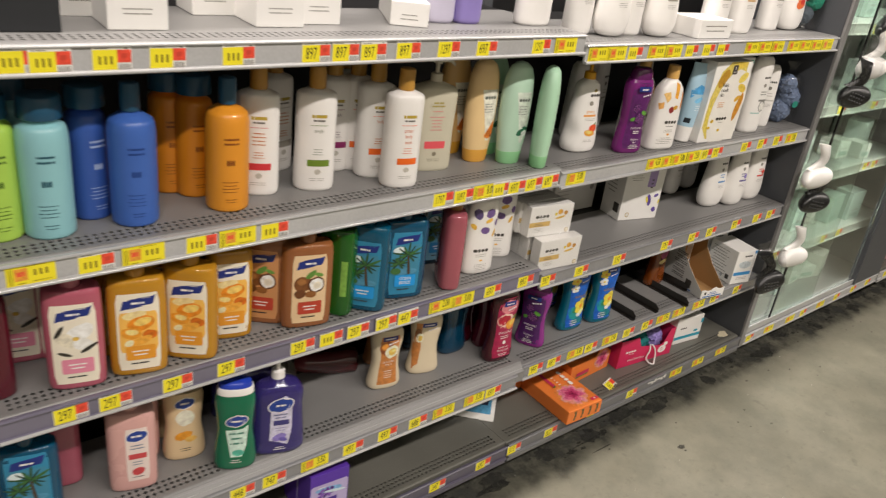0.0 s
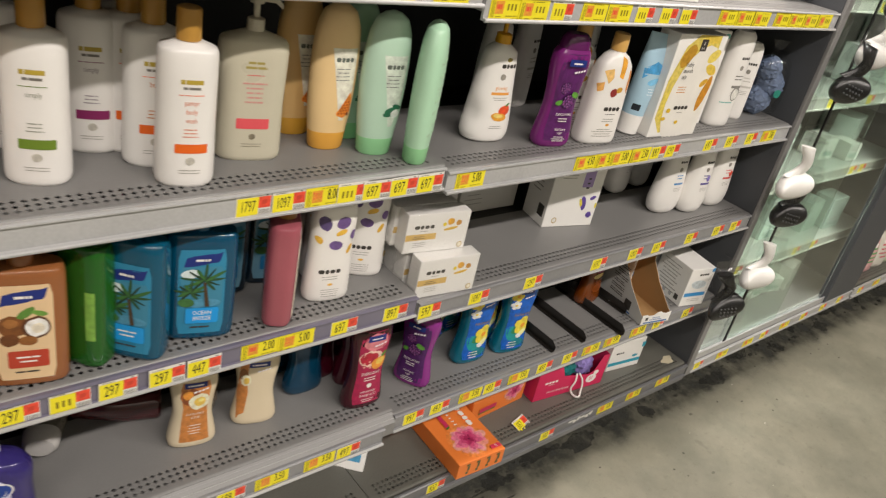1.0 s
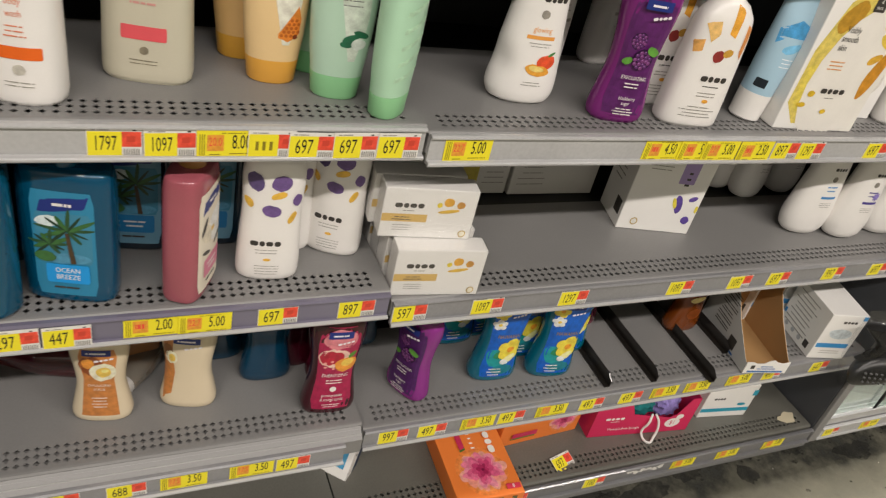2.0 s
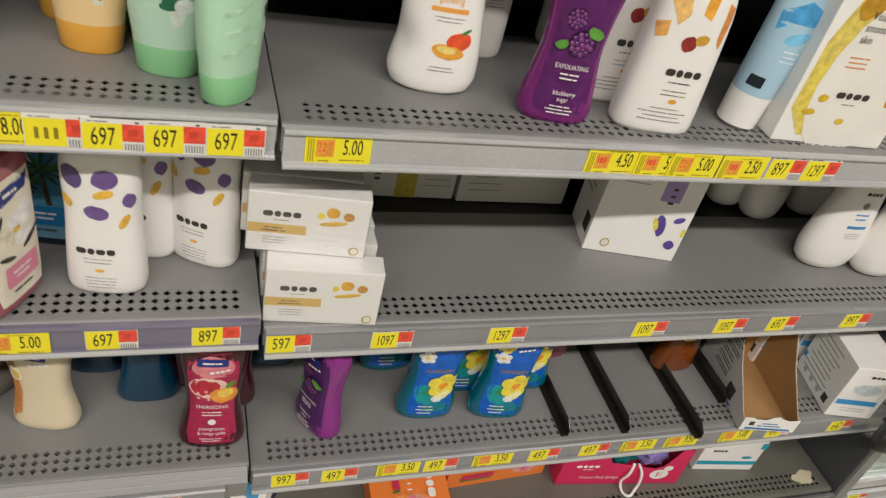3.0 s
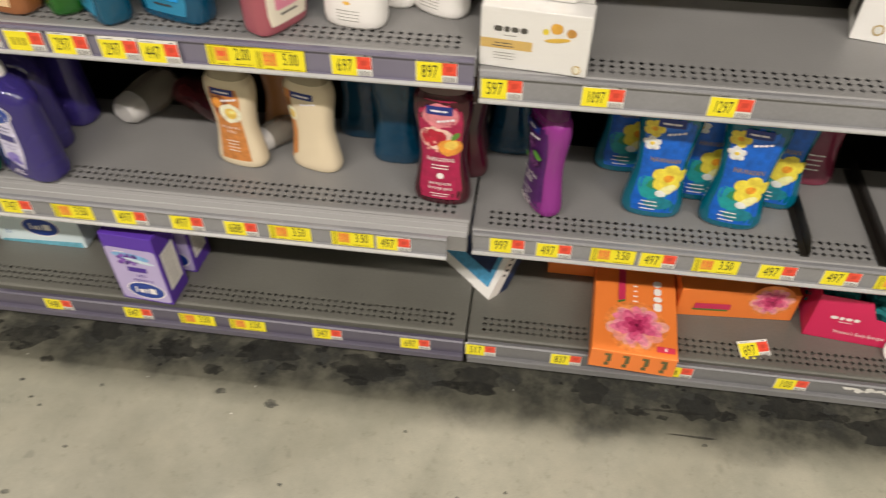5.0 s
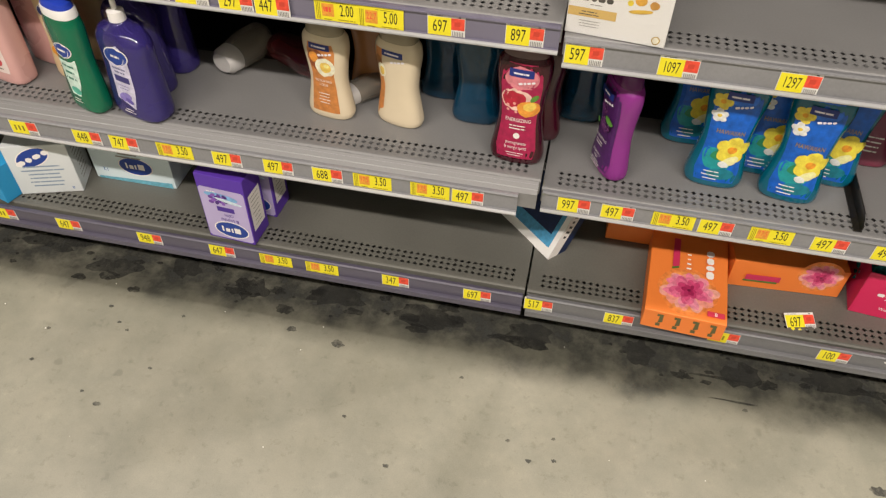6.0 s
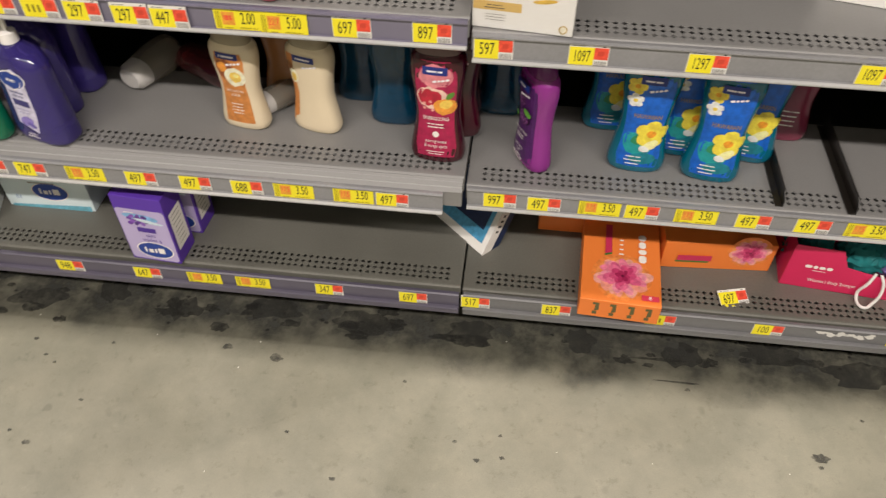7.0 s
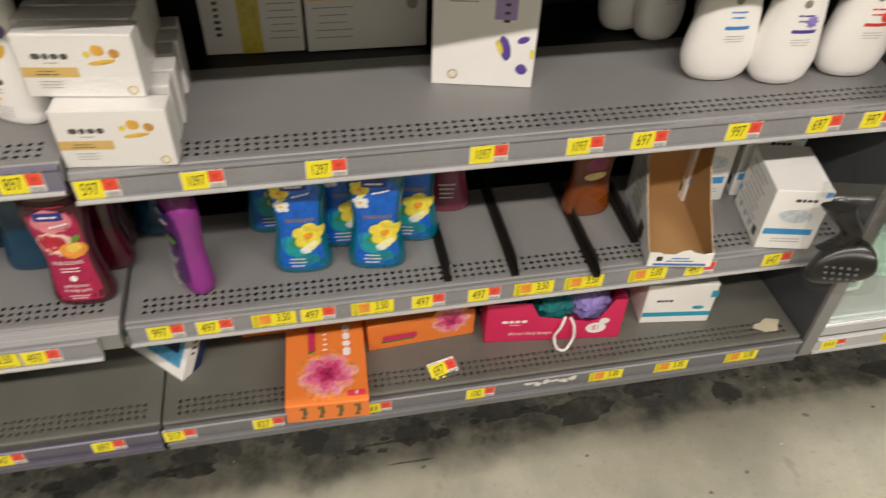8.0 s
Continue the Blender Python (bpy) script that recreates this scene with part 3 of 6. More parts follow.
def oval_pump(x, yf, band, words, what, rot=-18, body="#f1eeea", text="#c8762c"):
    """A flat-sided oval pump bottle with a gold collar."""
    h = 0.197
    k = [(0, 0.035, 0.027, 2.4), (0.003, 0.038, 0.029, 2.4), (0.012, 0.0395, 0.030, 2.4), (0.09, 0.0385, 0.0295, 2.4), (0.174, 0.0385, 0.029, 2.4), (0.188, 0.036, 0.027, 2.3), (0.195, 0.020, 0.019, 2.1), (h, 0.012, 0.012, 2), (h + 0.003, 0.012, 0.012, 2)]
    t = thing("pump_bottle", at(x, yf, ZA["a3"], 0.06, rot), what, "bottle", "white pump bottles")
    b = Body(k)
    part("body", b.mesh(), plastic(body), t, smooth=True)
    part("cap", Body(cap_keys(h, 0.0160, 0.041), flat=True).mesh(20), GOLD, t, "gold cylinder cap", True)
    bi, ti = ink(band), ink(text)
    specs = [("b", ink("#b9a13c"), 0.004, 0.146, 0.034, 1, 0.008, 0.007), ("b", ink("#77736b"), 0.004, 0.139, 0.034, 1, 0.008, 0.004), ("b", bi, 0.004, 0.131, 0.036, 1, 0.004, 0.0012)]
    if words:
        specs += [("t", ti, words[i], 0.004, 0.121 - 0.012 * i, 0.0072, 0, 0.75) for i in range(len(words))]
    else:
        specs += [("b", ti, 0.004, 0.120, 0.03, 4, 0.007, 0.002)]
    specs += [("b", ti, 0.004, 0.084, 0.028, 3, 0.005, 0.0016), ("r", bi, -0.016, 0.026, 0.051, 0.064), ("e", ink("#c9c4b8"), 0.004, 0.040, 0.006, 0.006), ("b", ink("#9a958a"), 0.004, 0.026, 0.034, 2, 0.004, 0.001)]
    prints(t, b, specs)
    return t


oval_pump(-0.716, 0.110, "#d23a40", None, "white oval pump bottle with a red label band", -30)
oval_pump(-0.606, 0.092, "#6f8a2c", ("simply",), "white oval pump bottle with a green label band", -24, text="#9a9c8c")
oval_pump(-0.517, 0.176, "#8a2560", ("simply",), "white oval pump bottle with a plum label band", -20, text="#9a8c94")
oval_pump(-0.630, 0.215, "#9a958a", None, "white oval pump bottle in shadow at the back", 10)
for wx, wy in ((-0.462, 0.225), (-0.468, 0.165), (-0.455, 0.112)):
    oval_pump(wx, wy, "#ec6a1e", ("body",), "white oval pump bottle with an orange label band", -20)
oval_pump(-0.436, 0.043, "#ec6a1e", ("pampr", "body", "wash"), "white oval pump bottle with an orange label band", -16, text="#e08a6a")


def clear_pump():
    k = [(0, 0.045, 0.026, 3), (0.004, 0.0485, 0.028, 3), (0.015, 0.0495, 0.029, 3), (0.09, 0.048, 0.028, 3), (0.165, 0.050, 0.028, 3), (0.180, 0.046, 0.026, 2.8), (0.188, 0.025, 0.02, 2.3), (0.192, 0.013, 0.013, 2)]
    t = thing("pump_bottle", at(-0.314, 0.103, ZA["a3"], 0.058, -14), "beige translucent pump bottle with a coral label band", "bottle")
    b = Body(k)
    part("body", b.mesh(), plastic("#cbc5b0", 0.3), t, smooth=True)
    pump(t, 0.192, plastic("#c9c2b0"), 0.013, -20, 0.05)
    cor, gr = ink("#e65a62"), ink("#857c68")
    prints(t, b, [("b", ink("#a99a54"), 0.0, 0.150, 0.04, 2, 0.007, 0.004), ("b", cor, 0.0, 0.133, 0.042, 1, 0.004, 0.0012), ("b", ink("#d49a92"), 0.0, 0.120, 0.036, 5, 0.007, 0.003),
                  ("r", cor, -0.024, 0.024, 0.052, 0.068), ("e", gr, 0.0, 0.040, 0.005, 0.005), ("b", gr, 0.0, 0.028, 0.036, 2, 0.004, 0.001)])


clear_pump()


def tall_oval(x, yf, body, base, leaf, what, rot=0, swirl=False):
    """A slim oval body wash bottle standing on its coloured cap."""
    t = thing("body_wash_bottle", at(x, yf, ZA["a3"], 0.046, rot), what, "bottle", "slim oval bottles")
    cb = Body([(0, 0.026, 0.018, 2.2), (0.003, 0.029, 0.020, 2.2), (0.030, 0.032, 0.0215, 2.2)], flat=True)
    part("cap", cb.mesh(), plastic(base, 0.38), t, "coloured cap at the base", True)
    b = Body([(0.0302, 0.0318, 0.0213, 2.2), (0.06, 0.0355, 0.0228, 2.2), (0.11, 0.0385, 0.0236, 2.2), (0.16, 0.0385, 0.0232, 2.2), (0.20, 0.0345, 0.021, 2.2), (0.223, 0.026, 0.017, 2.1), (0.232, 0.014, 0.010, 2), (0.235, 0.004, 0.003, 2)])
    part("body", b.mesh(), plastic(body, 0.36), t, smooth=True)
    gr = ink("#5d655c")
    light = ink("#ece6d6") if base.startswith("#e") else ink("#d5dfd2")
    specs = [("p", light, [(-0.014, 0.17), (0.029, 0.17), (0.029, 0.10), (0.018, 0.052), (0.010, 0.052)]), ("l", gr, 0.008, 0.152, 0.015, 0.0055), ("b", gr, 0.008, 0.137, 0.026, 4, 0.006, 0.0013)]
    if swirl:
        specs = [("p", light, [(0.012, 0.19), (0.031, 0.18), (0.031, 0.06), (0.022, 0.05)]), ("b", gr, 0.027, 0.13, 0.007, 3, 0.008, 0.005), ("p", ink("#33483c"), [(0.020, 0.092), (0.027, 0.096), (0.027, 0.080), (0.021, 0.078)]),
                 *[("p", ink("#b4d9b8"), [(-0.028, 0.05 + q * 0.02), (0.016, 0.062 + q * 0.02), (0.016, 0.068 + q * 0.02), (-0.028, 0.056 + q * 0.02)]) for q in range(7)]]
    elif leaf == "leaf":
        lf = ink("#276b4c")
        specs += [("e", lf, 0.010, 0.080, 0.011, 0.005, 25), ("e", lf, 0.022, 0.086, 0.010, 0.004, -20), ("e", lf, 0.006, 0.073, 0.008, 0.004, 0), ("e", ink("#dfe9e0"), 0.020, 0.074, 0.009, 0.007)]
    else:
        specs += [("p", ink("#e58a34"), [(0.002, 0.062), (0.026, 0.100), (0.030, 0.084), (0.028, 0.064), (0.016, 0.056)]), *[("s", ink("#c2611a"), ellipse(0.008 + 0.0055 * i + 0.0027 * (j % 2), 0.064 + 0.0048 * j, 0.0021, 0.0021, n=6)) for j in range(5) for i in range(j // 2, 4)], ("e", ink("#7a3510"), 0.024, 0.063, 0.003, 0.003)]
    prints(t, b, specs)


tall_oval(-0.198, 0.180, "#e6bd7c", "#e0a83c", "comb", "honey yellow slim bottle standing behind another", -8)
tall_oval(-0.173, 0.112, "#f0cf98", "#ecae48", "comb", "honey yellow slim bottle with an amber base cap", -10)
tall_oval(-0.112, 0.145, "#a9d3b2", "#86cf8d", "leaf", "mint green slim bottle standing behind another", -8)
tall_oval(-0.102, 0.074, "#bfdfc8", "#98d69d", "leaf", "mint green slim bottle with a leaf motif", -12)
tall_oval(-0.047, 0.028, "#b6dfbf", "#98d69d", "leaf", "mint green slim bottle turned to its ribbed side", 46, True)


# third shelf of the half-empty bay
def dented_pump():
    k = [(0, 0.036, 0.024, 2.3), (0.004, 0.045, 0.029, 2.3), (0.018, 0.0505, 0.031, 2.3), (0.05, 0.049, 0.029, 2.3), (0.10, 0.043, 0.025, 2.3), (0.15, 0.037, 0.023, 2.4), (0.172, 0.033, 0.021, 2.4), (0.181, 0.022, 0.017, 2.2), (0.186, 0.013, 0.013, 2)]
    t = thing("lotion_bottle", at(0.176, 0.096, ZB["b3"], 0.062, -10), "dented white lotion bottle with a yellow pump", "bottle")
    b = Body(k)
    bm = b.mesh(36)
    for v in bm.verts:
        d = (v.co - Vector((-0.045, -0.012, 0.055))).length
        if d < 0.035:
            v.co += Vector((0.010, 0.006, 0)) * (1 - d / 0.035) ** 1.2
    part("body", bm, WHITE_P, t, smooth=True)
    pump(t, 0.186, plastic("#e0a51e"), 0.015, 10, 0.05)
    k2, og = ink("#35322e"), ink("#e9a14a")
    prints(t, b, [("l", k2, 0.012, 0.148, 0.017, 0.006), ("e", ink("#9a8a4a"), 0.010, 0.160, 0.006, 0.004), ("e", ink("#a09a90"), 0.002, 0.128, 0.006, 0.006), ("t", og, "glowing", 0.004, 0.107, 0.008, 0, 0.8), ("r", og, -0.016, 0.024, 0.094, 0.099),
                  ("b", ink("#8a857c"), 0.006, 0.088, 0.036, 2, 0.004, 0.001), ("e", ink("#e2542e"), 0.020, 0.064, 0.014, 0.011, 20), ("e", ink("#f0a53c"), 0.010, 0.052, 0.019, 0.008, -8), ("e", ink("#f6d27a"), 0.008, 0.054, 0.012, 0.004, -8), ("e", ink("#3c7a34"), 0.026, 0.075, 0.006, 0.002, 30), ("b", ink("#8a857c"), 0.006, 0.034, 0.034, 2, 0.004, 0.001)])


dented_pump()


def scaled(q, kx, kz):
    """A print moved and enlarged with a wider or taller bottle."""
    if kx == 1.0 or q[0] not in "etb":
        return q
    if q[0] == "e":
        return (q[0], q[1], q[2] * kx, q[3] * kz, q[4] * kx, q[5] * kz, *q[6:])
    if q[0] == "t":
        return (q[0], q[1], q[2], q[3] * kx, q[4] * kz, q[5] * kz, *q[6:])
    return (q[0], q[1], q[2] * kx, q[3] * kz, q[4] * kx, q[5], q[6] * kz, q[7] * kz)


def hourglass(x, yf, z, body, what, motif, rot=0, lean=0, height=0.2, gel_body=False, capcol=None, lab="#5a1d72", wide=1.0):
    """A waisted body wash bottle with a domed cap."""
    s = height / 0.2
    k = [(0, 0.036, 0.019, 2.6), (0.004, 0.0405, 0.022, 2.6), (0.014, 0.0425, 0.0235, 2.6), (0.035, 0.0395, 0.0225, 2.6), (0.075, 0.0335, 0.021, 2.6), (0.11, 0.0355, 0.022, 2.6), (0.145, 0.0405, 0.0235, 2.6), (0.166, 0.0395, 0.023, 2.5), (0.175, 0.034, 0.021, 2.4)]
    k = [(a * s, b * wide, c * wide, d) for a, b, c, d in k]
    t = thing("body_wash_bottle", at(x, yf, z, 0.047, rot, lean), what, "bottle", "waisted body wash bottles")
    b = Body(k)
    part("body", b.mesh(), gel(body) if gel_body else plastic(body, 0.25), t, smooth=True)
    part("cap", Body([(0.1752 * s, 0.0335 * wide, 0.0205 * wide, 2.4), (0.193 * s, 0.030 * wide, 0.019 * wide, 2.3), (0.2 * s, 0.022 * wide, 0.014 * wide, 2.2)], flat=True).mesh(), gel(capcol or body, 0.2), t, smooth=True)
    wht = ink("#efe9ee")
    specs = []
    if lab:
        li = ink(lab)
        outline = [(-0.028, 0.013), (0.028, 0.013), (0.031, 0.03), (0.026, 0.075), (0.031, 0.14), (0.028, 0.163), (0.02, 0.169), (-0.02, 0.169), (-0.028, 0.163), (-0.031, 0.14), (-0.026, 0.075), (-0.031, 0.03)]
        specs.append(("p", li, [(a * wide, q * s) for a, q in outline]))
    specs += [scaled(q, wide, s) for q in motif]
    specs += [("r", NAVY, -0.020, 0.018, 0.149 * s, 0.161 * s), ("b", wht, -0.001, 0.153 * s, 0.028, 1, 0.004, 0.0035), ("l", wht, 0.008, 0.141 * s, 0.013, 0.0035, 12)]
    prints(t, b, specs)
    return t


WHT = ink("#f0ebe6")


def blossom(cx, cz, r, col, heart, turn=0):
    """Five broad petals round a heart."""
    out = [("e", ink(col), cx + 0.55 * r * math.cos(radians(a + turn)), cz + 0.55 * r * math.sin(radians(a + turn)), r * 0.52, r * 0.46, a + turn) for a in range(0, 360, 72)]
    return out + [("e", ink(heart), cx, cz, r * 0.3, r * 0.26, 20)]


def drupelets(cx, cz, r):
    """A blackberry of round drupelets in three tones."""
    out = [("e", ink("#2c0f38"), cx, cz, r, r * 1.08)]
    cols = [ink(c) for c in ("#7a3a78", "#5c2868", "#b088c0")]
    for ring, n in ((0.74, 11), (0.40, 6), (0.0, 1)):
        for i in range(n):
            a = 2 * math.pi * i / n + ring * 5
            x, z = cx + r * ring * math.cos(a), cz + r * 1.05 * ring * math.sin(a)
            out.append(("s", cols[i % 2], ellipse(x, z, r * 0.21, r * 0.21, n=9)))
            out.append(("s", cols[2], ellipse(x - r * 0.05, z + r * 0.07, r * 0.06, r * 0.06, n=6)))
    return out


BERRY = [*drupelets(-0.009, 0.121, 0.0115), *drupelets(0.003, 0.096, 0.0145),
         ("e", ink("#5e9a3c"), 0.014, 0.110, 0.010, 0.006, -25), ("e", ink("#5e9a3c"), -0.018, 0.093, 0.007, 0.005, 30), ("t", WHT, "EXFOLIATING", 0.0, 0.070, 0.0055, 0, 0.8), ("b", WHT, 0.0, 0.061, 0.034, 2, 0.005, 0.002),
         ("t", WHT, "blackberry", 0.0, 0.040, 0.0055, 0, 0.8), ("t", WHT, "sugar", 0.0, 0.033, 0.0055, 0, 0.8), ("b", WHT, 0.0, 0.024, 0.036, 3, 0.004, 0.0016)]
hourglass(0.308, 0.047, ZB["b3"], "#7c2576", "deep purple body wash bottle with a blackberry picture", BERRY, -12, 0, 0.222, lab="#5a1d62")


def shouldered(x, yf, what, rot=0, cap=True):
    k = [(0, 0.044, 0.021, 3), (0.004, 0.048, 0.0245, 3), (0.014, 0.0495, 0.026, 3), (0.08, 0.047, 0.026, 3), (0.14, 0.0445, 0.0255, 2.8), (0.165, 0.040, 0.0235, 2.6), (0.182, 0.028, 0.019, 2.3), (0.190, 0.016, 0.015, 2.1), (0.194, 0.014, 0.014, 2)]
    t = thing("body_wash_bottle", at(x, yf, ZB["b3"], 0.052, rot), what, "bottle")
    b = Body(k)
    part("body", b.mesh(), WHITE_P, t, smooth=True)
    part("cap", Body(cap_keys(0.192, 0.0165, 0.034), flat=True).mesh(22), plastic("#dcae62"), t, smooth=True)
    am, dk = ink("#e9a63a"), ink("#3a3632")
    prints(t, b, [("p", am, [(0.002, 0.185), (0.016, 0.178), (0.012, 0.14), (0.001, 0.143)]), ("p", ink("#e6bb72"), [(-0.036, 0.155), (-0.016, 0.160), (-0.012, 0.142), (-0.022, 0.130)]), ("p", ink("#e2a95c"), [(-0.043, 0.128), (-0.030, 0.133), (-0.029, 0.116), (-0.040, 0.112)]),
                  ("p", ink("#d98f4a"), [(0.028, 0.160), (0.038, 0.155), (0.034, 0.110), (0.028, 0.118)]), ("e", ink("#8d2f2c"), -0.002, 0.112, 0.009, 0.009), ("e", ink("#c89a3c"), 0.011, 0.118, 0.008, 0.006, 20),
                  ("l", dk, 0.006, 0.078, 0.021, 0.0065), ("b", dk, 0.006, 0.066, 0.034, 1, 0.004, 0.0015), ("b", ink("#8a857c"), 0.004, 0.056, 0.044, 2, 0.005, 0.0012), ("e", am, 0.006, 0.044, 0.005, 0.003), ("b", ink("#8a857c"), 0.0, 0.034, 0.06, 4, 0.005, 0.0012)])


shouldered(0.432, 0.036, "white body wash bottle with amber blossom print and cap", -10)
shouldered(0.402, 0.106, "white body wash bottle standing behind another", -6)


def tube(x, yf, rot, lean):
    t = thing("lotion_tube", at(x, yf, ZB["b3"], 0.05, rot, lean), "pale blue lotion tube on a white base cap", "tube")
    part("cap", Body([(0, 0.022, 0.020, 2), (0.003, 0.0255, 0.0235, 2), (0.045, 0.0275, 0.0245, 2)], flat=True).mesh(), WHITE_P, t, smooth=True)
    b = Body([(0.0452, 0.0272, 0.0242, 2), (0.10, 0.030, 0.023, 2.1), (0.16, 0.033, 0.017, 2.3), (0.20, 0.035, 0.009, 2.6), (0.222, 0.036, 0.003, 3)])
    part("body", b.mesh(), plastic("#a9c9dc", 0.35), t, smooth=True)
    bl = ink("#4b9bd0")
    prints(t, b, [("p", bl, [(-0.026, 0.125), (0.0, 0.15), (0.028, 0.135), (0.028, 0.155), (0.0, 0.165), (-0.028, 0.148)]), ("e", ink("#7cc0e6"), 0.004, 0.122, 0.018, 0.007, 20), ("r", ink("#16202a"), -0.024, -0.008, 0.056, 0.070), ("b", ink("#f2f4f6"), 0.006, 0.105, 0.03, 3, 0.006, 0.0016)])


tube(0.572, 0.057, -8, 5)


def carton(name, m, w, d, h, mat, specs, what, category="box", group="", bevel=0.0015, side=None, left=None):
    """A carton, its base at the middle of the front's bottom edge; prints on its front."""
    t = thing(name, m, what, category, group)
    part("carton", box_bm(-w / 2, w / 2, 0, d, 0, h, bevel), mat, t)
    prints(t, Slab(0), specs)
    if side:
        prints(t, Slab(w / 2), side, Matrix.Rotation(radians(90), 4, "Z") @ Matrix.Translation((d / 2, 0, 0)))
    if left:
        prints(t, Slab(w / 2), left, Matrix.Rotation(radians(-90), 4, "Z") @ Matrix.Translation((-d / 2, 0, 0)))
    return t


def on(x, yf, z, rot=0, tilt=0):
    return pose(x, yf, z + 0.0005, tilt, 0, rot)


WHITE_C = card("#f0eeea")
DK, GRY, YEL = ink("#3b3733"), ink("#8f8a82"), ink("#d9b52c")


def twin_pack(x, yf, what, rot):
    arch = ink("#dcc763")
    carton("carton", on(x, yf, ZB["b3"], rot), 0.165, 0.055, 0.232, WHITE_C, [
        ("p", arch, [(-0.050, 0.010), (0.0, 0.012), (0.06, 0.10), (0.06, 0.231), (-0.015, 0.231), (-0.050, 0.205), (-0.074, 0.13), (-0.076, 0.045)]),
        ("e", ink("#b98c2c"), -0.035, 0.185, 0.03, 0.016, 52), ("e", ink("#e0cb58"), -0.058, 0.07, 0.012, 0.04, 6), ("e", ink("#ddc04c"), 0.03, 0.222, 0.03, 0.008, -6),
        ("e", ink("#ebe7df"), 0.016, 0.098, 0.070, 0.114, -14), ("p", ink("#ebe7df"), [(0.0, 0.002), (0.081, 0.002), (0.081, 0.12), (0.03, 0.12)]),
        ("e", ink("#e6cf62"), 0.055, 0.185, 0.022, 0.012, 30), ("e", ink("#e1c24e"), 0.06, 0.155, 0.020, 0.011, -20), ("e", ink("#c98b28"), 0.064, 0.10, 0.012, 0.04, -14), ("e", ink("#d8a83a"), 0.05, 0.125, 0.014, 0.007, 30),
        ("r", DK, -0.006, 0.016, 0.196, 0.222), ("t", WHT, "2", 0.005, 0.213, 0.008), ("t", WHT, "PACK", 0.005, 0.202, 0.0045, 0, 0.8),
        ("t", DK, "Visibly", -0.020, 0.166, 0.0105, 0, 0.75), ("t", DK, "smooth", -0.019, 0.152, 0.0105, 0, 0.75), ("t", DK, "skin", -0.026, 0.138, 0.0105, 0, 0.75), ("b", ink("#d99a5c"), -0.02, 0.115, 0.032, 3, 0.006, 0.002),
        ("l", DK, 0.0, 0.068, 0.024, 0.0065), ("b", GRY, 0.0, 0.056, 0.03, 1, 0.004, 0.0014), ("e", YEL, -0.040, 0.062, 0.007, 0.005), ("e", YEL, -0.050, 0.043, 0.009, 0.004), ("e", YEL, 0.0, 0.034, 0.006, 0.004)],
        what)


twin_pack(0.682, 0.036, "white and gold twin pack carton of body wash", -4)
carton("carton", on(0.822, 0.085, ZB["b3"], -8), 0.08, 0.055, 0.228, WHITE_C, [("e", ink("#6fb8ac"), 0.028, 0.215, 0.010, 0.006), ("b", GRY, 0.0, 0.15, 0.05, 5, 0.012, 0.003), ("e", ink("#d8d4cc"), 0, 0.07, 0.028, 0.03)], "white carton with a small teal corner mark")


def white_bottle(x, yf, z, what, rot=0, h=0.21, band="#8f8a82", motif=None, w=0.038, lean=0, name="body_wash_bottle", inverted=False, gel_mat=None):
    """A white moisturising wash bottle, wide at its foot, with a cap."""
    if inverted:
        k = [(0, w * 0.55, 0.016, 2.2), (0.004, w * 0.86, 0.022, 2.2), (0.014, w * 1.06, 0.027, 2.2), (0.04, w * 1.2, 0.029, 2.2), (0.09, w * 1.06, 0.027, 2.2), (h * 0.7, w * 0.86, 0.024, 2.3), (h - 0.008, w * 0.74, 0.021, 2.3), (h, w * 0.6, 0.017, 2.2)]
    else:
        k = [(0, w * 0.88, 0.021, 2.5), (0.004, w * 0.97, 0.024, 2.5), (0.014, w, 0.0255, 2.5), (h * 0.5, w * 0.98, 0.025, 2.5), (h * 0.85, w * 0.9, 0.023, 2.4), (h - 0.01, w * 0.8, 0.021, 2.4), (h, w * 0.62, 0.016, 2.2)]
    bi = ink(band)
    lines = [("l", DK, 0.004, h * 0.74, 0.014, 0.005), ("e", GRY, 0.0, h * 0.64, 0.006, 0.006), ("b", bi, 0.004, h * 0.55, 0.032, 2, 0.008, 0.003), ("r", bi, -0.012, 0.024, h * 0.43, h * 0.455), ("b", GRY, 0.006, h * 0.38, 0.034, 3, 0.004, 0.001)]
    return bottle(name, at(x, yf, z, 0.052, rot, lean), k, gel_mat or WHITE_P, lines + (motif or []), what, None, "white wash bottles")


white_bottle(0.912, 0.048, ZB["b3"], "white wash bottle with a coconut picture", -8, 0.232, "#7c7a74", [("e", ink("#8d8a84"), 0.010, 0.085, 0.016, 0.018), ("e", ink("#e2e0da"), 0.010, 0.084, 0.013, 0.014), ("b", ink("#7ab8b0"), -0.01, 0.062, 0.04, 1, 0.004, 0.003)], 0.04)
white_bottle(1.030, 0.080, ZB["b3"], "plain white wash bottle turned to its side", -35, 0.195, "#c9c5be", None, 0.034)
for q, (bx, by) in enumerate(((0.26, 0.20), (0.40, 0.25), (0.56, 0.22))):
    white_bottle(bx, by, ZB["b3"], "white wash bottle in shadow at the shelf back", 12 * q, 0.2, "#b9b4aa", None, 0.034)


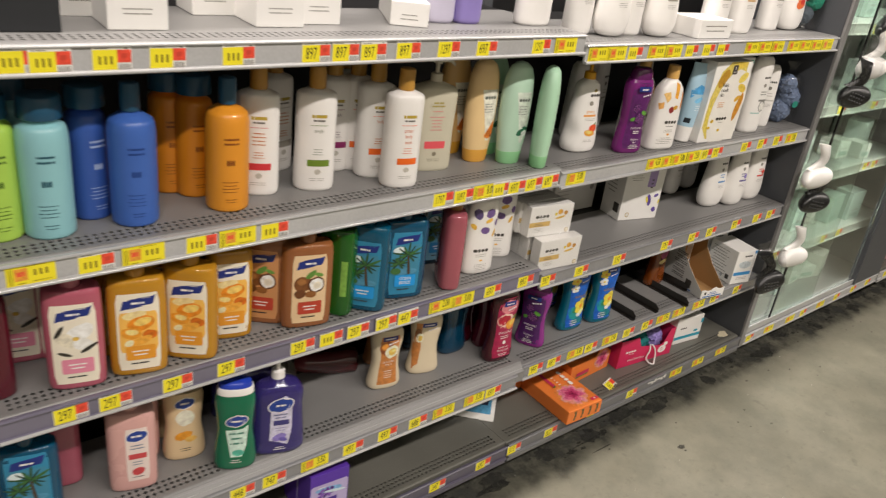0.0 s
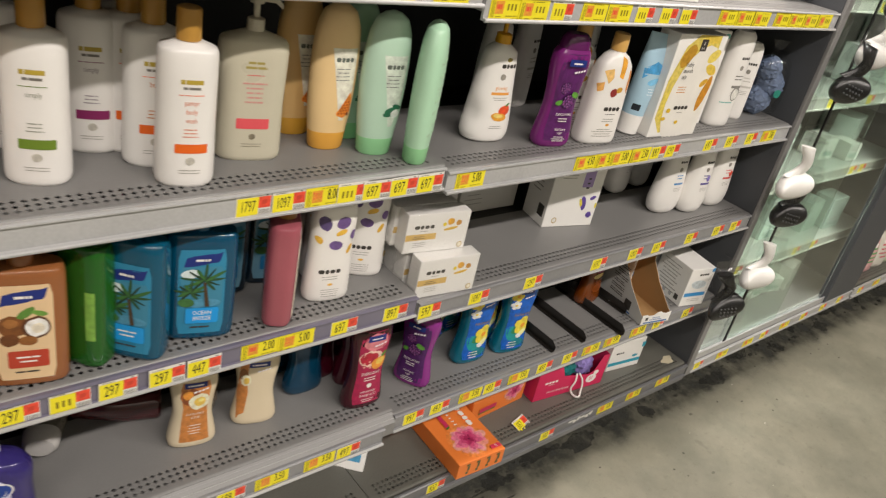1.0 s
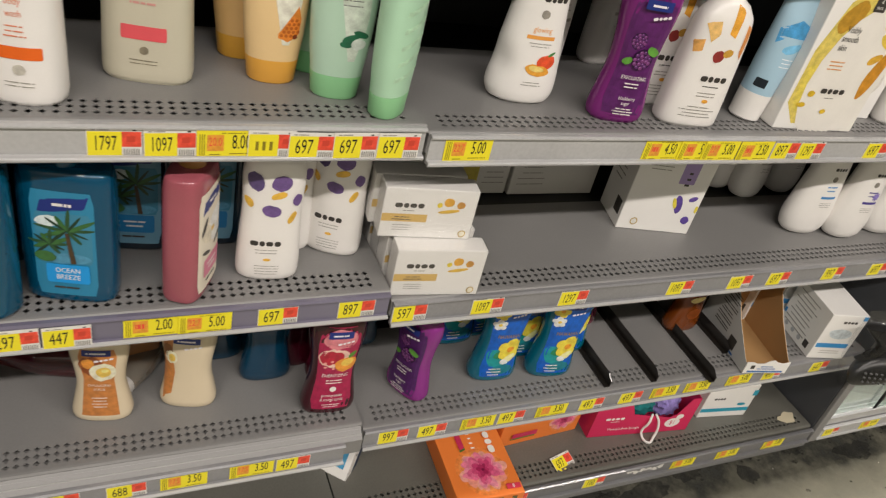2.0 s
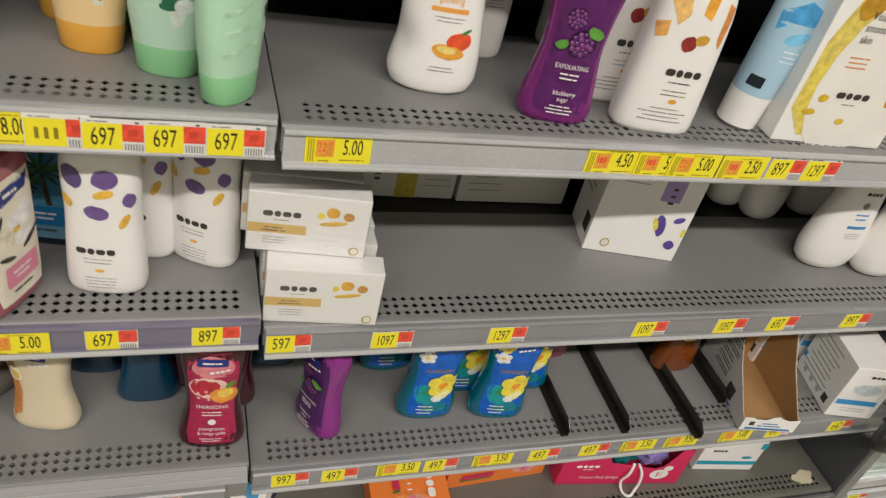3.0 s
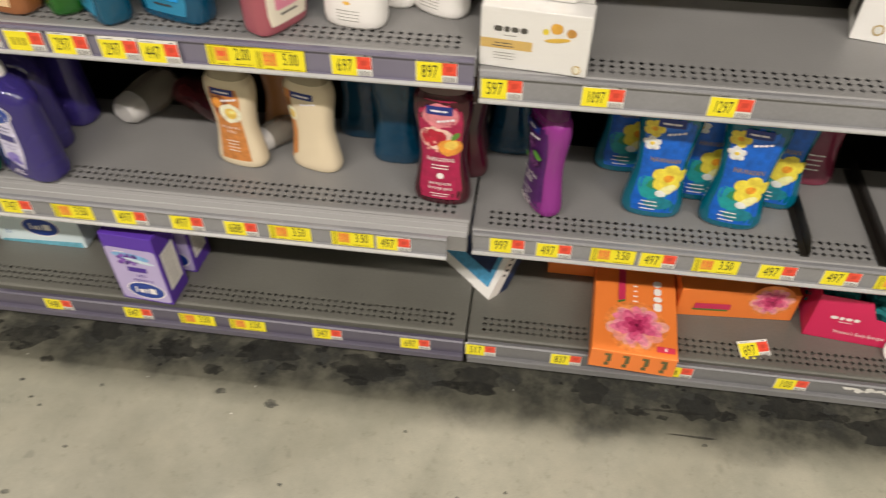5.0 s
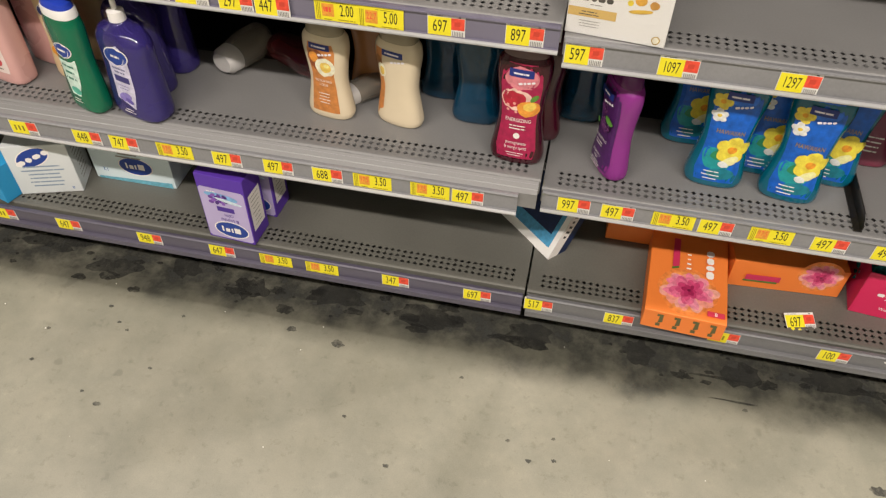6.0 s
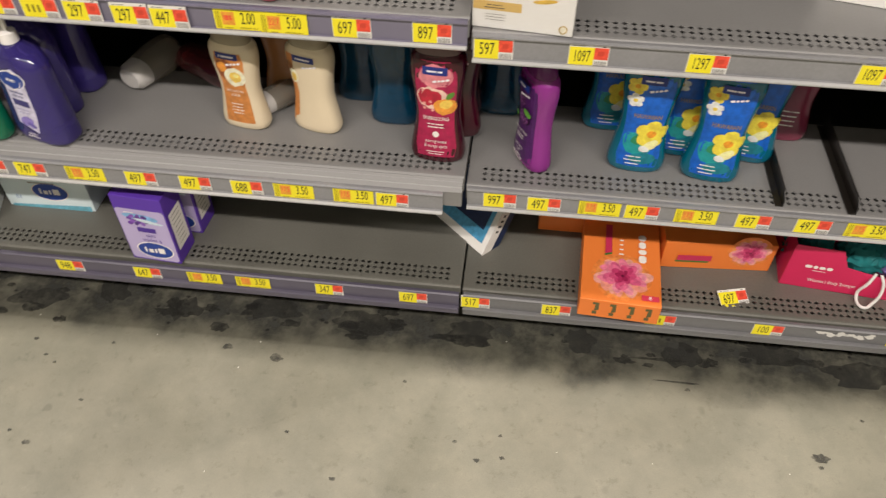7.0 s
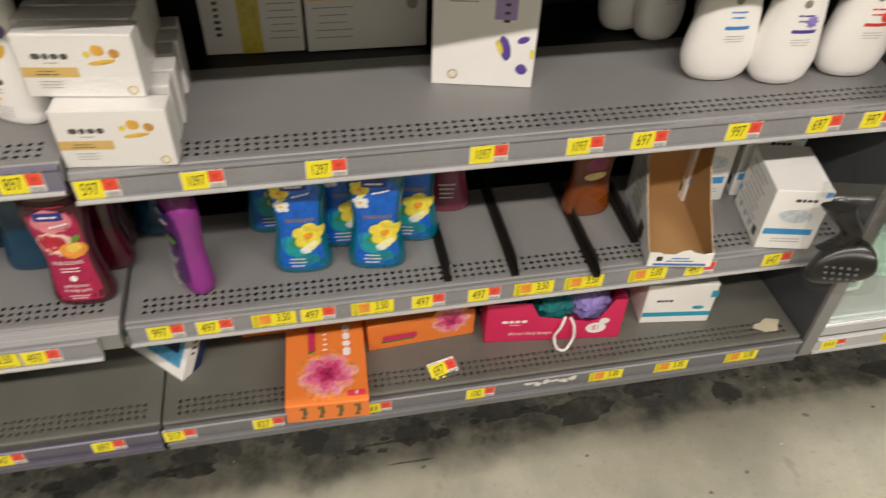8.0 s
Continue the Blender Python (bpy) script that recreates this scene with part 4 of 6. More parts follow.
def puff_bag():
    """A clear bag of grey-blue bath puffs."""
    t = thing("bath_sponge_bag", pose(1.165, 0.105, ZB["b3"] + 0.001, 0, 0, -20), "clear bag of grey-blue mesh bath sponges", "bag")
    sp = material("sponge_blue", "#6f7f9c", 0.8, vary=0.25, scale=300, bump=0.8)
    for i, (dx, dz, r) in enumerate(((-0.012, 0.038, 0.04), (0.014, 0.082, 0.04), (-0.008, 0.125, 0.035))):
        part("sponge", puff(r, i, (dx, 0, dz)), sp, t, smooth=True)
    part("bag", Body([(0, 0.04, 0.03, 2.6), (0.02, 0.054, 0.041, 2.4), (0.09, 0.058, 0.042, 2.4), (0.15, 0.046, 0.035, 2.4), (0.175, 0.016, 0.006, 2), (0.2, 0.03, 0.002, 2)]).mesh(20), FILM, t, "clear plastic film bag", True)
    prints(t, Body([(0, 0.06, 0.045, 2.4), (0.2, 0.06, 0.045, 2.4)], flat=True), [("e", ink("#2e8a7a"), 0.01, 0.07, 0.012, 0.012)])


def puff(r, seed, c):
    bm = bmesh.new()
    bmesh.ops.create_icosphere(bm, subdivisions=4, radius=r)
    for v in bm.verts:
        d = v.co.normalized()
        v.co = Vector(c) + d * r * (0.88 + 0.22 * abs(noise.noise(d * 7 + Vector((seed * 3, 0, 0)))) + 0.12 * noise.noise(d * 19))
    return bm


puff_bag()

# ---- second shelf of the half-empty bay: soap cartons and bottles ----
GOLD_I = ink("#dcb765")


def soap_carton(x, yf, dz, what, rot=0):
    w, h = 0.136, 0.082
    return carton("soap_carton", on(x, yf, ZB["b2"] + dz, rot), w, 0.034, h, WHITE_C, [
        ("l", DK, -0.030, 0.054, 0.021, 0.006), ("b", GRY, -0.030, 0.045, 0.026, 1, 0.004, 0.0014), ("r", GOLD_I, -0.067, -0.002, 0.027, 0.040), ("b", DK, -0.038, 0.034, 0.03, 2, 0.004, 0.0016),
        ("e", ink("#e2a92c"), 0.026, 0.062, 0.008, 0.007), ("e", ink("#c98f2a"), 0.044, 0.058, 0.006, 0.006), ("e", ink("#f0cf2c"), 0.013, 0.057, 0.004, 0.004), ("e", ink("#e8bc3c"), 0.028, 0.047, 0.016, 0.003, 8),
        ("b", GRY, -0.036, 0.021, 0.034, 3, 0.004, 0.001), ("e", ink("#b79a52"), 0.055, 0.010, 0.006, 0.006), ("e", ink("#e8e0cc"), 0.055, 0.010, 0.0045, 0.0045)], what, "soap box", "stacked soap cartons")


first = soap_carton(0.068, 0.021, 0, "white soap carton with a gold stripe, in film wrap", -6)
bm = box_bm(-0.0688, 0.0688, -0.0009, 0.0349, -0.0002, 0.0828, 0.002)
bmesh.ops.subdivide_edges(bm, edges=bm.edges[:], cuts=5, use_grid_fill=True)
for v in bm.verts:
    if v.co.z > 0.004:
        v.co += Vector((0.4, 1.0, 0.6)) * 0.0009 * noise.noise(v.co * 90)
part("wrap", bm, WRAP, first, "crinkled clear film wrap", True).visible_shadow = False
for i in range(5):
    q = copy_thing(first, on(0.069 + 0.004 * (i % 2), 0.070 + 0.0385 * i, ZB["b2"], 1.5 * ((i * 7) % 3 - 1)))
for i in range(5):
    q = copy_thing(first, on(0.046 - 0.003 * (i % 2), 0.052 + 0.0375 * i, ZB["b2"] + 0.0835, -7 + 1.2 * ((i * 5) % 3 - 1)))
LAV = ink("#a48fc4")
PUR = ink("#5d4798")
carton("soap_carton", on(0.558, 0.147, ZB["b2"], -13), 0.147, 0.09, 0.205, WHITE_C, [
    ("r", LAV, 0.012, 0.043, 0.105, 0.204), ("b", DK, 0.03, 0.125, 0.012, 3, 0.012, 0.005), ("e", PUR, 0.030, 0.062, 0.008, 0.019, 12), ("e", ink("#e0cf4a"), 0.022, 0.064, 0.004, 0.012, 20), ("e", PUR, 0.055, 0.076, 0.009, 0.005, 25),
    ("e", PUR, 0.056, 0.030, 0.009, 0.008, -40), ("e", ink("#e0cf4a"), 0.069, 0.055, 0.003, 0.008), ("e", ink("#b79a52"), -0.043, 0.018, 0.0075, 0.0075), ("e", ink("#e8e4dc"), -0.043, 0.018, 0.0055, 0.0055), ("b", GRY, -0.03, 0.15, 0.05, 4, 0.007, 0.0016)],
    "tall white soap carton with lavender band and petals", "soap box", side=[("b", DK, 0.0, 0.10, 0.02, 4, 0.012, 0.008)],
    left=[("r", DK, 0.012, 0.036, 0.022, 0.052), ("b", GRY, -0.01, 0.15, 0.05, 7, 0.012, 0.003)])
carton("soap_carton", on(0.2365, 0.288, ZB["b2"], -2), 0.148, 0.08, 0.125, card("#cfccc6"), [("p", ink("#b7a640"), [(-0.02, 0), (0.012, 0), (0.012, 0.124), (-0.02, 0.124)]), ("b", DK, -0.05, 0.08, 0.012, 6, 0.01, 0.006), ("b", GRY, 0.045, 0.1, 0.05, 8, 0.011, 0.002)], "white soap carton on its side at the back", "soap box")
carton("soap_carton", on(0.407, 0.279, ZB["b2"], -1), 0.184, 0.08, 0.125, card("#cfccc6"), [("r", GOLD_I, -0.085, -0.01, 0.082, 0.103), ("b", GRY, -0.05, 0.07, 0.07, 5, 0.012, 0.002), ("e", GRY, 0.07, 0.075, 0.009, 0.012)], "white soap carton with a gold stripe at the back", "soap box")
white_bottle(0.914, 0.103, ZB["b2"], "white inverted wash bottle with a blue stripe", -6, 0.205, "#3f86c4", None, 0.046, inverted=True)
white_bottle(1.006, 0.080, ZB["b2"], "white inverted wash bottle with a violet flower print", -8, 0.205, "#4a3f8e", [("e", ink("#8577bd"), 0.014, 0.105, 0.010, 0.003, a) for a in (0, 45, 90, 135)], 0.041, inverted=True)
white_bottle(1.126, 0.086, ZB["b2"], "white inverted wash bottle with a red stripe", -8, 0.205, "#cf3a30", [("e", ink("#d8442f"), 0.018, 0.103, 0.009, 0.009)], 0.044, inverted=True)
for q in ((0.875, 0.235), (0.83, 0.275), (0.99, 0.25)):
    white_bottle(q[0], q[1], ZB["b2"], "white inverted wash bottle at the shelf back", 0, 0.2, "#b9b4aa", None, 0.034, inverted=True)

# ---- second shelf of the stocked bay ----
FLAT_KEYS = [(0, 0.041, 0.021, 3.2), (0.004, 0.0455, 0.0245, 3.4), (0.014, 0.047, 0.026, 3.4), (0.09, 0.0475, 0.0265, 3.4), (0.165, 0.047, 0.026, 3.4), (0.178, 0.0455, 0.025, 3.2), (0.185, 0.041, 0.022, 3.0), (0.188, 0.018, 0.015, 2.1)]


def flat_bottle(x, yf, z, mat, specs, what, rot=0, sx=1.0, sz=1.0, capmat=None):
    """A squarish flat bottle with a disc cap and a paper label."""
    k = [(a * sz, b * sx, c, e) for a, b, c, e in FLAT_KEYS]
    h = 0.188 * sz
    return bottle("shower_gel_bottle", at(x, yf, z, 0.053, rot), k, mat, [(q[0], q[1], *[v for v in q[2:]]) for q in specs], what, (cap_keys(h - 0.001, 0.0165, 0.018), capmat or mat), "square gel bottles")


CREAM = ink("#ece3d0")


def gel_label(bg, accent, fruit):
    return [("r", bg, -0.034, 0.034, 0.014, 0.163), ("p", NAVY, [(-0.027, 0.132), (0.024, 0.141), (0.029, 0.158), (-0.022, 0.151)]), ("b", WHT, 0.001, 0.143, 0.034, 1, 0.004, 0.0045), *fruit, ("r", accent, -0.022, 0.026, 0.034, 0.062), ("b", WHT, 0.002, 0.050, 0.034, 2, 0.007, 0.003), ("b", DK, 0.0, 0.026, 0.044, 1, 0.005, 0.003)]


ORCHID = [("e", ink("#f7f3ea"), 0.008, 0.110, 0.024, 0.015, 30), ("e", ink("#e3dac4"), -0.012, 0.098, 0.019, 0.012, -40), ("e", ink("#f4efe4"), 0.012, 0.088, 0.016, 0.012, -20), ("e", ink("#d9b24a"), 0.002, 0.100, 0.005, 0.004), ("e", ink("#2d2a24"), 0.020, 0.080, 0.016, 0.0034, 30), ("e", ink("#2d2a24"), -0.022, 0.114, 0.014, 0.0034, 60), ("e", ink("#3a352c"), -0.016, 0.072, 0.012, 0.003, -20)]
HONEY = [("r", ink("#f2bb58"), -0.0305, 0.0305, 0.050, 0.128), ("e", ink("#f6d69a"), -0.006, 0.122, 0.020, 0.008, 8), ("e", ink("#e88a1c"), 0.004, 0.106, 0.023, 0.014, 15), ("e", ink("#f7c76a"), 0.007, 0.109, 0.015, 0.008, 15), ("e", ink("#ea9a2c"), -0.012, 0.088, 0.017, 0.012, -10), ("e", ink("#f9d488"), -0.011, 0.090, 0.010, 0.006, -10), ("e", ink("#cf6a12"), 0.017, 0.082, 0.012, 0.010), ("e", ink("#f0a53c"), 0.004, 0.072, 0.018, 0.008, 20), ("e", ink("#fbe6b8"), -0.016, 0.068, 0.008, 0.006, 40)]
COCOA = [("e", ink("#7a4a24"), -0.013, 0.101, 0.019, 0.017), ("e", ink("#a06a38"), -0.016, 0.106, 0.009, 0.007), ("e", ink("#5a331a"), 0.013, 0.098, 0.018, 0.018), ("e", ink("#f6f0e4"), 0.014, 0.098, 0.0145, 0.0145), ("e", ink("#e6dcc8"), 0.015, 0.097, 0.008, 0.008), ("e", ink("#6a3e1e"), -0.018, 0.080, 0.012, 0.010), ("e", ink("#8d5a2c"), 0.003, 0.078, 0.011, 0.008), ("e", ink("#5e8a3a"), 0.002, 0.121, 0.013, 0.006, 40), ("e", ink("#6f9a44"), 0.018, 0.120, 0.010, 0.004, -20)]
PALM = [("r", ink("#3f86a4"), -0.0305, 0.0305, 0.062, 0.134), ("e", ink("#d9e8ec"), -0.016, 0.122, 0.014, 0.008, 10), ("e", ink("#4f8fae"), 0.0, 0.070, 0.030, 0.008), *[("e", ink(("#1c3a26", "#2c5230", "#3a6a36")[k % 3]), px + g * math.cos(radians(a)), pz + 0.9 * g * math.sin(radians(a)) - 0.002, g * 1.05, 0.0017 + 0.0006 * (k % 3), a) for px, pz, q in ((0.004, 0.112, 1.35), (-0.016, 0.092, 0.95)) for k, a in enumerate((-25, 5, 28, 55, 85, 118, 142, 170, 200, 225, 310)) for g in [0.012 * q * (0.75 + 0.4 * ((k * 7) % 5) / 5)]], ("p", ink("#4a3a26"), [(0.002, 0.108), (0.006, 0.108), (0.012, 0.064), (0.006, 0.064)]), ("e", ink("#3f6e3a"), -0.022, 0.072, 0.012, 0.008)]
Z2 = ZA["a2"]
PINK, PINK_A = gel("#dc7288", 0.1), ink("#e08aa2")
flat_bottle(-1.212, 0.060, Z2, gel("#7a1630"), [], "crimson red gel bottle", 0)
flat_bottle(-1.138, 0.155, Z2, PINK, gel_label(CREAM, PINK_A, ORCHID), "pink square gel bottle at the back", -12)
flat_bottle(-1.076, 0.036, Z2, PINK, gel_label(CREAM, PINK_A, ORCHID), "pink square gel bottle with a white flower label", -14, 0.95)
flat_bottle(-1.068, 0.125, Z2, PINK, gel_label(CREAM, PINK_A, ORCHID), "pink square gel bottle at the back", -30)
AMB = gel("#efac2e", 0.15)
flat_bottle(-0.977, 0.028, Z2, AMB, gel_label(CREAM, ink("#e59a2c"), HONEY), "honey gold square gel bottle with an orange label", -14)
for q in ((-0.974, 0.093), (-0.93, 0.106), (-0.955, 0.170)):
    flat_bottle(q[0], q[1], Z2, AMB, gel_label(CREAM, ink("#e59a2c"), HONEY), "honey gold square gel bottle behind another", -16)
flat_bottle(-0.882, 0.030, Z2, AMB, gel_label(CREAM, ink("#e59a2c"), HONEY), "honey gold square gel bottle with an orange label", -36)
flat_bottle(-0.797, 0.062, Z2, AMB, gel_label(CREAM, ink("#e59a2c"), HONEY), "honey gold square gel bottle with an orange label", -14, 0.92)
COC = gel("#b87444", 0.08)
flat_bottle(-0.713, 0.084, Z2, COC, gel_label(ink("#c98f5c"), ink("#b8402c"), COCOA), "cocoa brown square gel bottle behind another", -40)
flat_bottle(-0.648, 0.032, Z2, COC, gel_label(ink("#e3c49a"), ink("#b8402c"), COCOA), "cocoa brown square gel bottle with a nut label", -14, 1.08, 0.98)
GRN = gel("#2a7c24", 0.25)
flat_bottle(-0.572, 0.048, Z2, GRN, [("p", ink("#7fae4a"), [(0.024, 0.05), (0.036, 0.05), (0.036, 0.13), (0.024, 0.13)])], "deep green gel bottle turned sideways", -55, 0.9, 1.05, plastic("#4a9a3c"))
BLU = gel("#0a7ea8", 0.45)
flat_bottle(-0.506, 0.033, Z2, BLU, gel_label(ink("#2f86ac"), ink("#1f9be6"), PALM), "ocean blue square gel bottle with a palm label", -44, 1.0, 1.05)
SEA = gel("#086f9c", 0.4)
t_ = flat_bottle(-0.407, 0.041, Z2, SEA, gel_label(ink("#2f86ac"), ink("#1f9be6"), PALM)[:-2] + [("t", WHT, "OCEAN", 0.002, 0.053, 0.0075, 0, 0.8), ("t", WHT, "BREEZE", 0.002, 0.043, 0.0075, 0, 0.8), ("b", DK, 0.0, 0.026, 0.044, 1, 0.005, 0.003)], "ocean blue square gel bottle with a palm label", -16, 1.12, 1.0)
# back row: ocean blue gel darkened, its shade put into the colour
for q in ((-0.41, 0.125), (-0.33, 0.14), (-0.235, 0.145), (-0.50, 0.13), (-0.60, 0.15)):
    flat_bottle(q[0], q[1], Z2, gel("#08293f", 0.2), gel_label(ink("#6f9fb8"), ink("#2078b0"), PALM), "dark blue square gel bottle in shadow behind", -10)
flat_bottle(-0.272, 0.036, Z2, gel("#d0707e", 0.1), gel_label(CREAM, PINK_A, ORCHID), "pink square gel bottle turned to its side", 62, 0.95, 1.0, plastic("#a9773a"))


def flared(x, yf, what, rot=0):
    k = [(0, 0.036, 0.020, 2.6), (0.004, 0.0405, 0.0235, 2.6), (0.014, 0.0425, 0.0255, 2.6), (0.06, 0.041, 0.025, 2.6), (0.11, 0.0385, 0.0245, 2.5), (0.16, 0.040, 0.024, 2.5), (0.188, 0.036, 0.022, 2.4), (0.196, 0.026, 0.016, 2.2)]
    pl = ink("#6f558e")
    return bottle("body_wash_bottle", at(x, yf, Z2, 0.05, rot), k, WHITE_P, [
        ("l", DK, -0.006, 0.064, 0.020, 0.0062), ("b", GRY, -0.004, 0.053, 0.034, 2, 0.005, 0.0012), ("e", ink("#dfae42"), -0.003, 0.038, 0.005, 0.0024), ("b", GRY, -0.002, 0.027, 0.05, 4, 0.0045, 0.001),
        ("e", pl, -0.002, 0.116, 0.013, 0.009, -15), ("e", ink("#5a4a78"), -0.024, 0.158, 0.010, 0.014, 20), ("e", pl, 0.008, 0.158, 0.013, 0.011, 10), ("e", ink("#e3b546"), 0.006, 0.140, 0.011, 0.005, 20), ("e", ink("#e3b546"), -0.031, 0.126, 0.005, 0.008, 30), ("e", ink("#e3b546"), 0.025, 0.106, 0.004, 0.010, -25), ("e", pl, 0.030, 0.132, 0.006, 0.009)], what, None, "white flared wash bottles")


flared(-0.168, 0.057, "white flared wash bottle with plum petals", -8)
flared(-0.136, 0.122, "white flared wash bottle with plum petals", -14)
flared(-0.062, 0.106, "white flared wash bottle turned a little", -28)
flared(-0.128, 0.17, "white flared wash bottle at the back", 0)


# ---- first shelf of the stocked bay ----
Z1 = ZA["a1"]
DIAL = ink("#1f3f94")


def oval_logo(z, x=0.0, k=1.0):
    return [("e", WHT, x, z, 0.0205 * k, 0.0135 * k, 12), ("e", DIAL, x, z, 0.0188 * k, 0.0118 * k, 12), ("b", WHT, x, z - 0.002, 0.022 * k, 1, 0.004, 0.005)]


def curvy(x, yf, mat, specs, what, rot=0, s=1.0, cap=None, top=None):
    """A softly waisted wash bottle with a flip cap."""
    k = [(0, 0.034, 0.019, 2.5), (0.004, 0.039, 0.0225, 2.5), (0.014, 0.0415, 0.024, 2.5), (0.045, 0.0395, 0.0235, 2.5), (0.085, 0.0345, 0.022, 2.5), (0.125, 0.037, 0.0225, 2.5), (0.155, 0.039, 0.0225, 2.5), (0.170, 0.036, 0.021, 2.4)]
    k = [(a * s, b, c, e) for a, b, c, e in k]
    t = bottle("body_wash_bottle", at(x, yf, Z1, 0.048, rot), k, mat, specs, what, None, "curved wash bottles")
    h = 0.17 * s
    if cap:
        part("cap", Body([(h, 0.0355, 0.0205, 2.4), (h + 0.012, 0.035, 0.0205, 2.4), (h + 0.015, 0.033, 0.019, 2.4)], flat=True).mesh(), cap, t, smooth=True)
        part("cap_top", Body([(h + 0.0152, 0.032, 0.0185, 2.4), (h + 0.024, 0.030, 0.017, 2.3), (h + 0.028, 0.022, 0.012, 2.2)], flat=True).mesh(), top, t, smooth=True)
    return t


def tall_label(colour, accent, x=0.004):
    return [("r", ink(colour), x - 0.020, x + 0.020, 0.026, 0.148), *oval_logo(0.130, x), ("b", ink("#6a7a90"), x, 0.108, 0.03, 2, 0.007, 0.003), ("r", ink(accent), x - 0.016, x + 0.016, 0.078, 0.090), ("b", ink("#6a7a90"), x, 0.070, 0.026, 2, 0.006, 0.002), ("e", ink(accent), x, 0.048, 0.012, 0.009, 20), ("b", DK, x, 0.034, 0.026, 1, 0.004, 0.002)]


flat_bottle(-1.165, 0.060, Z1, SEA, gel_label(ink("#2f86ac"), ink("#1f9be6"), PALM), "ocean blue square gel bottle with a palm label", -14, 1.05, 0.92)
flat_bottle(-1.10, 0.135, Z1, PINK, [], "pink gel bottle at the back of the shelf", -10, 0.8)
PALE = material("pale_pink_lotion", "#d9a8a2", 0.28, vary=0.05, scale=30, coat=0.3)
flat_bottle(-0.990, 0.060, Z1, PALE, tall_label("#ead9d2", "#c9484c", 0.008), "pale pink wash bottle with a blue oval mark", -14, 0.92, 0.97)
flat_bottle(-0.955, 0.135, Z1, PALE, [], "pale pink wash bottle behind another", -14, 0.85, 0.97)
curvy(-0.878, 0.094, plastic("#e0c49a"), [*oval_logo(0.140), ("e", ink("#efe6d2"), 0.0, 0.105, 0.018, 0.02), ("e", ink("#e59a2c"), -0.004, 0.062, 0.018, 0.010, 15), ("e", ink("#f0b95c"), 0.01, 0.052, 0.012, 0.007), ("b", DK, 0.0, 0.030, 0.026, 2, 0.005, 0.002)], "cream wash bottle with an orange fruit picture", -12, 0.95)
curvy(-0.868, 0.165, plastic("#e0c49a"), [], "cream wash bottle at the back", -12, 0.95)
curvy(-0.804, 0.015, gel("#0c8a62", 0.15), [*oval_logo(0.122, 0.002, 1.1), ("p", ink("#cfe6da"), [(-0.020, 0.105), (0.024, 0.108), (0.020, 0.06), (0.012, 0.035), (-0.010, 0.035)]), ("b", ink("#2c7a62"), 0.002, 0.090, 0.03, 3, 0.012, 0.005), ("e", ink("#58b8a0"), 0.004, 0.045, 0.012, 0.008), ("b", WHT, 0.0, 0.026, 0.026, 2, 0.005, 0.002)],
      "emerald green wash bottle with a blue and white cap", -22, 1.06, WHITE_P, plastic("#2440b4"))


def dial_pump(x, yf, rot, what, full=True):
    k = [(0, 0.044, 0.025, 2.8), (0.004, 0.0485, 0.0285, 2.8), (0.014, 0.050, 0.030, 2.8), (0.06, 0.0475, 0.0285, 2.8), (0.11, 0.045, 0.027, 2.7), (0.145, 0.046, 0.0265, 2.6), (0.163, 0.036, 0.023, 2.4), (0.172, 0.018, 0.016, 2.1), (0.177, 0.013, 0.013, 2)]
    k = [(a, b_ * 1.14, c_ * 1.1, e_) for a, b_, c_, e_ in k]
    t = thing("hand_soap_bottle", at(x, yf, Z1, 0.066, rot), what, "bottle", "purple pump bottles")
    b = Body(k)
    part("body", b.mesh(), gel("#5a4cb0", 0.5), t, smooth=True)
    pump(t, 0.177, WHITE_P, 0.014, 20, 0.052)
    if full:
        prints(t, b, [("p", ink("#cfcbe0"), [(-0.020, 0.030), (0.018, 0.026), (0.026, 0.060), (0.026, 0.135), (0.012, 0.146), (-0.016, 0.138)]), *oval_logo(0.124, 0.003, 1.35), ("b", ink("#6a6a90"), 0.003, 0.100, 0.034, 2, 0.007, 0.0035), ("r", ink("#3f3a78"), -0.012, 0.020, 0.076, 0.088), ("b", ink("#8a80b8"), 0.003, 0.068, 0.026, 2, 0.006, 0.002), ("e", ink("#8c7cc4"), 0.0, 0.046, 0.015, 0.009, 20), ("e", ink("#6a5ab0"), 0.008, 0.040, 0.009, 0.005, -15), ("b", WHT, 0.002, 0.020, 0.03, 2, 0.005, 0.002)])


dial_pump(-0.708, 0.014, -18, "violet pump bottle with a white label and pump")
for q in ((-0.738, 0.086), (-0.728, 0.162)):
    dial_pump(q[0], q[1], -16, "violet pump bottle behind another", False)
MANGO = [("p", ink("#c98244"), [(-0.026, 0.016), (0.026, 0.016), (0.020, 0.09), (0.026, 0.140), (0.022, 0.150), (-0.022, 0.150), (-0.026, 0.140), (-0.020, 0.09)]), ("e", ink("#8d4a24"), -0.009, 0.119, 0.017, 0.019), ("e", ink("#e0943c"), -0.013, 0.123, 0.009, 0.010), ("e", ink("#f3e9cc"), 0.006, 0.106, 0.0185, 0.0185), ("e", ink("#e8c35a"), 0.007, 0.106, 0.0105, 0.0105), ("e", ink("#f4dc8a"), 0.009, 0.109, 0.005, 0.004),
         ("t", WHT, "EXFOLIATING", 0.0, 0.078, 0.0048, 0, 0.75), ("t", WHT, "SCRUB", 0.0, 0.070, 0.0048, 0, 0.8), ("b", WHT, 0.0, 0.052, 0.03, 4, 0.006, 0.0018)]
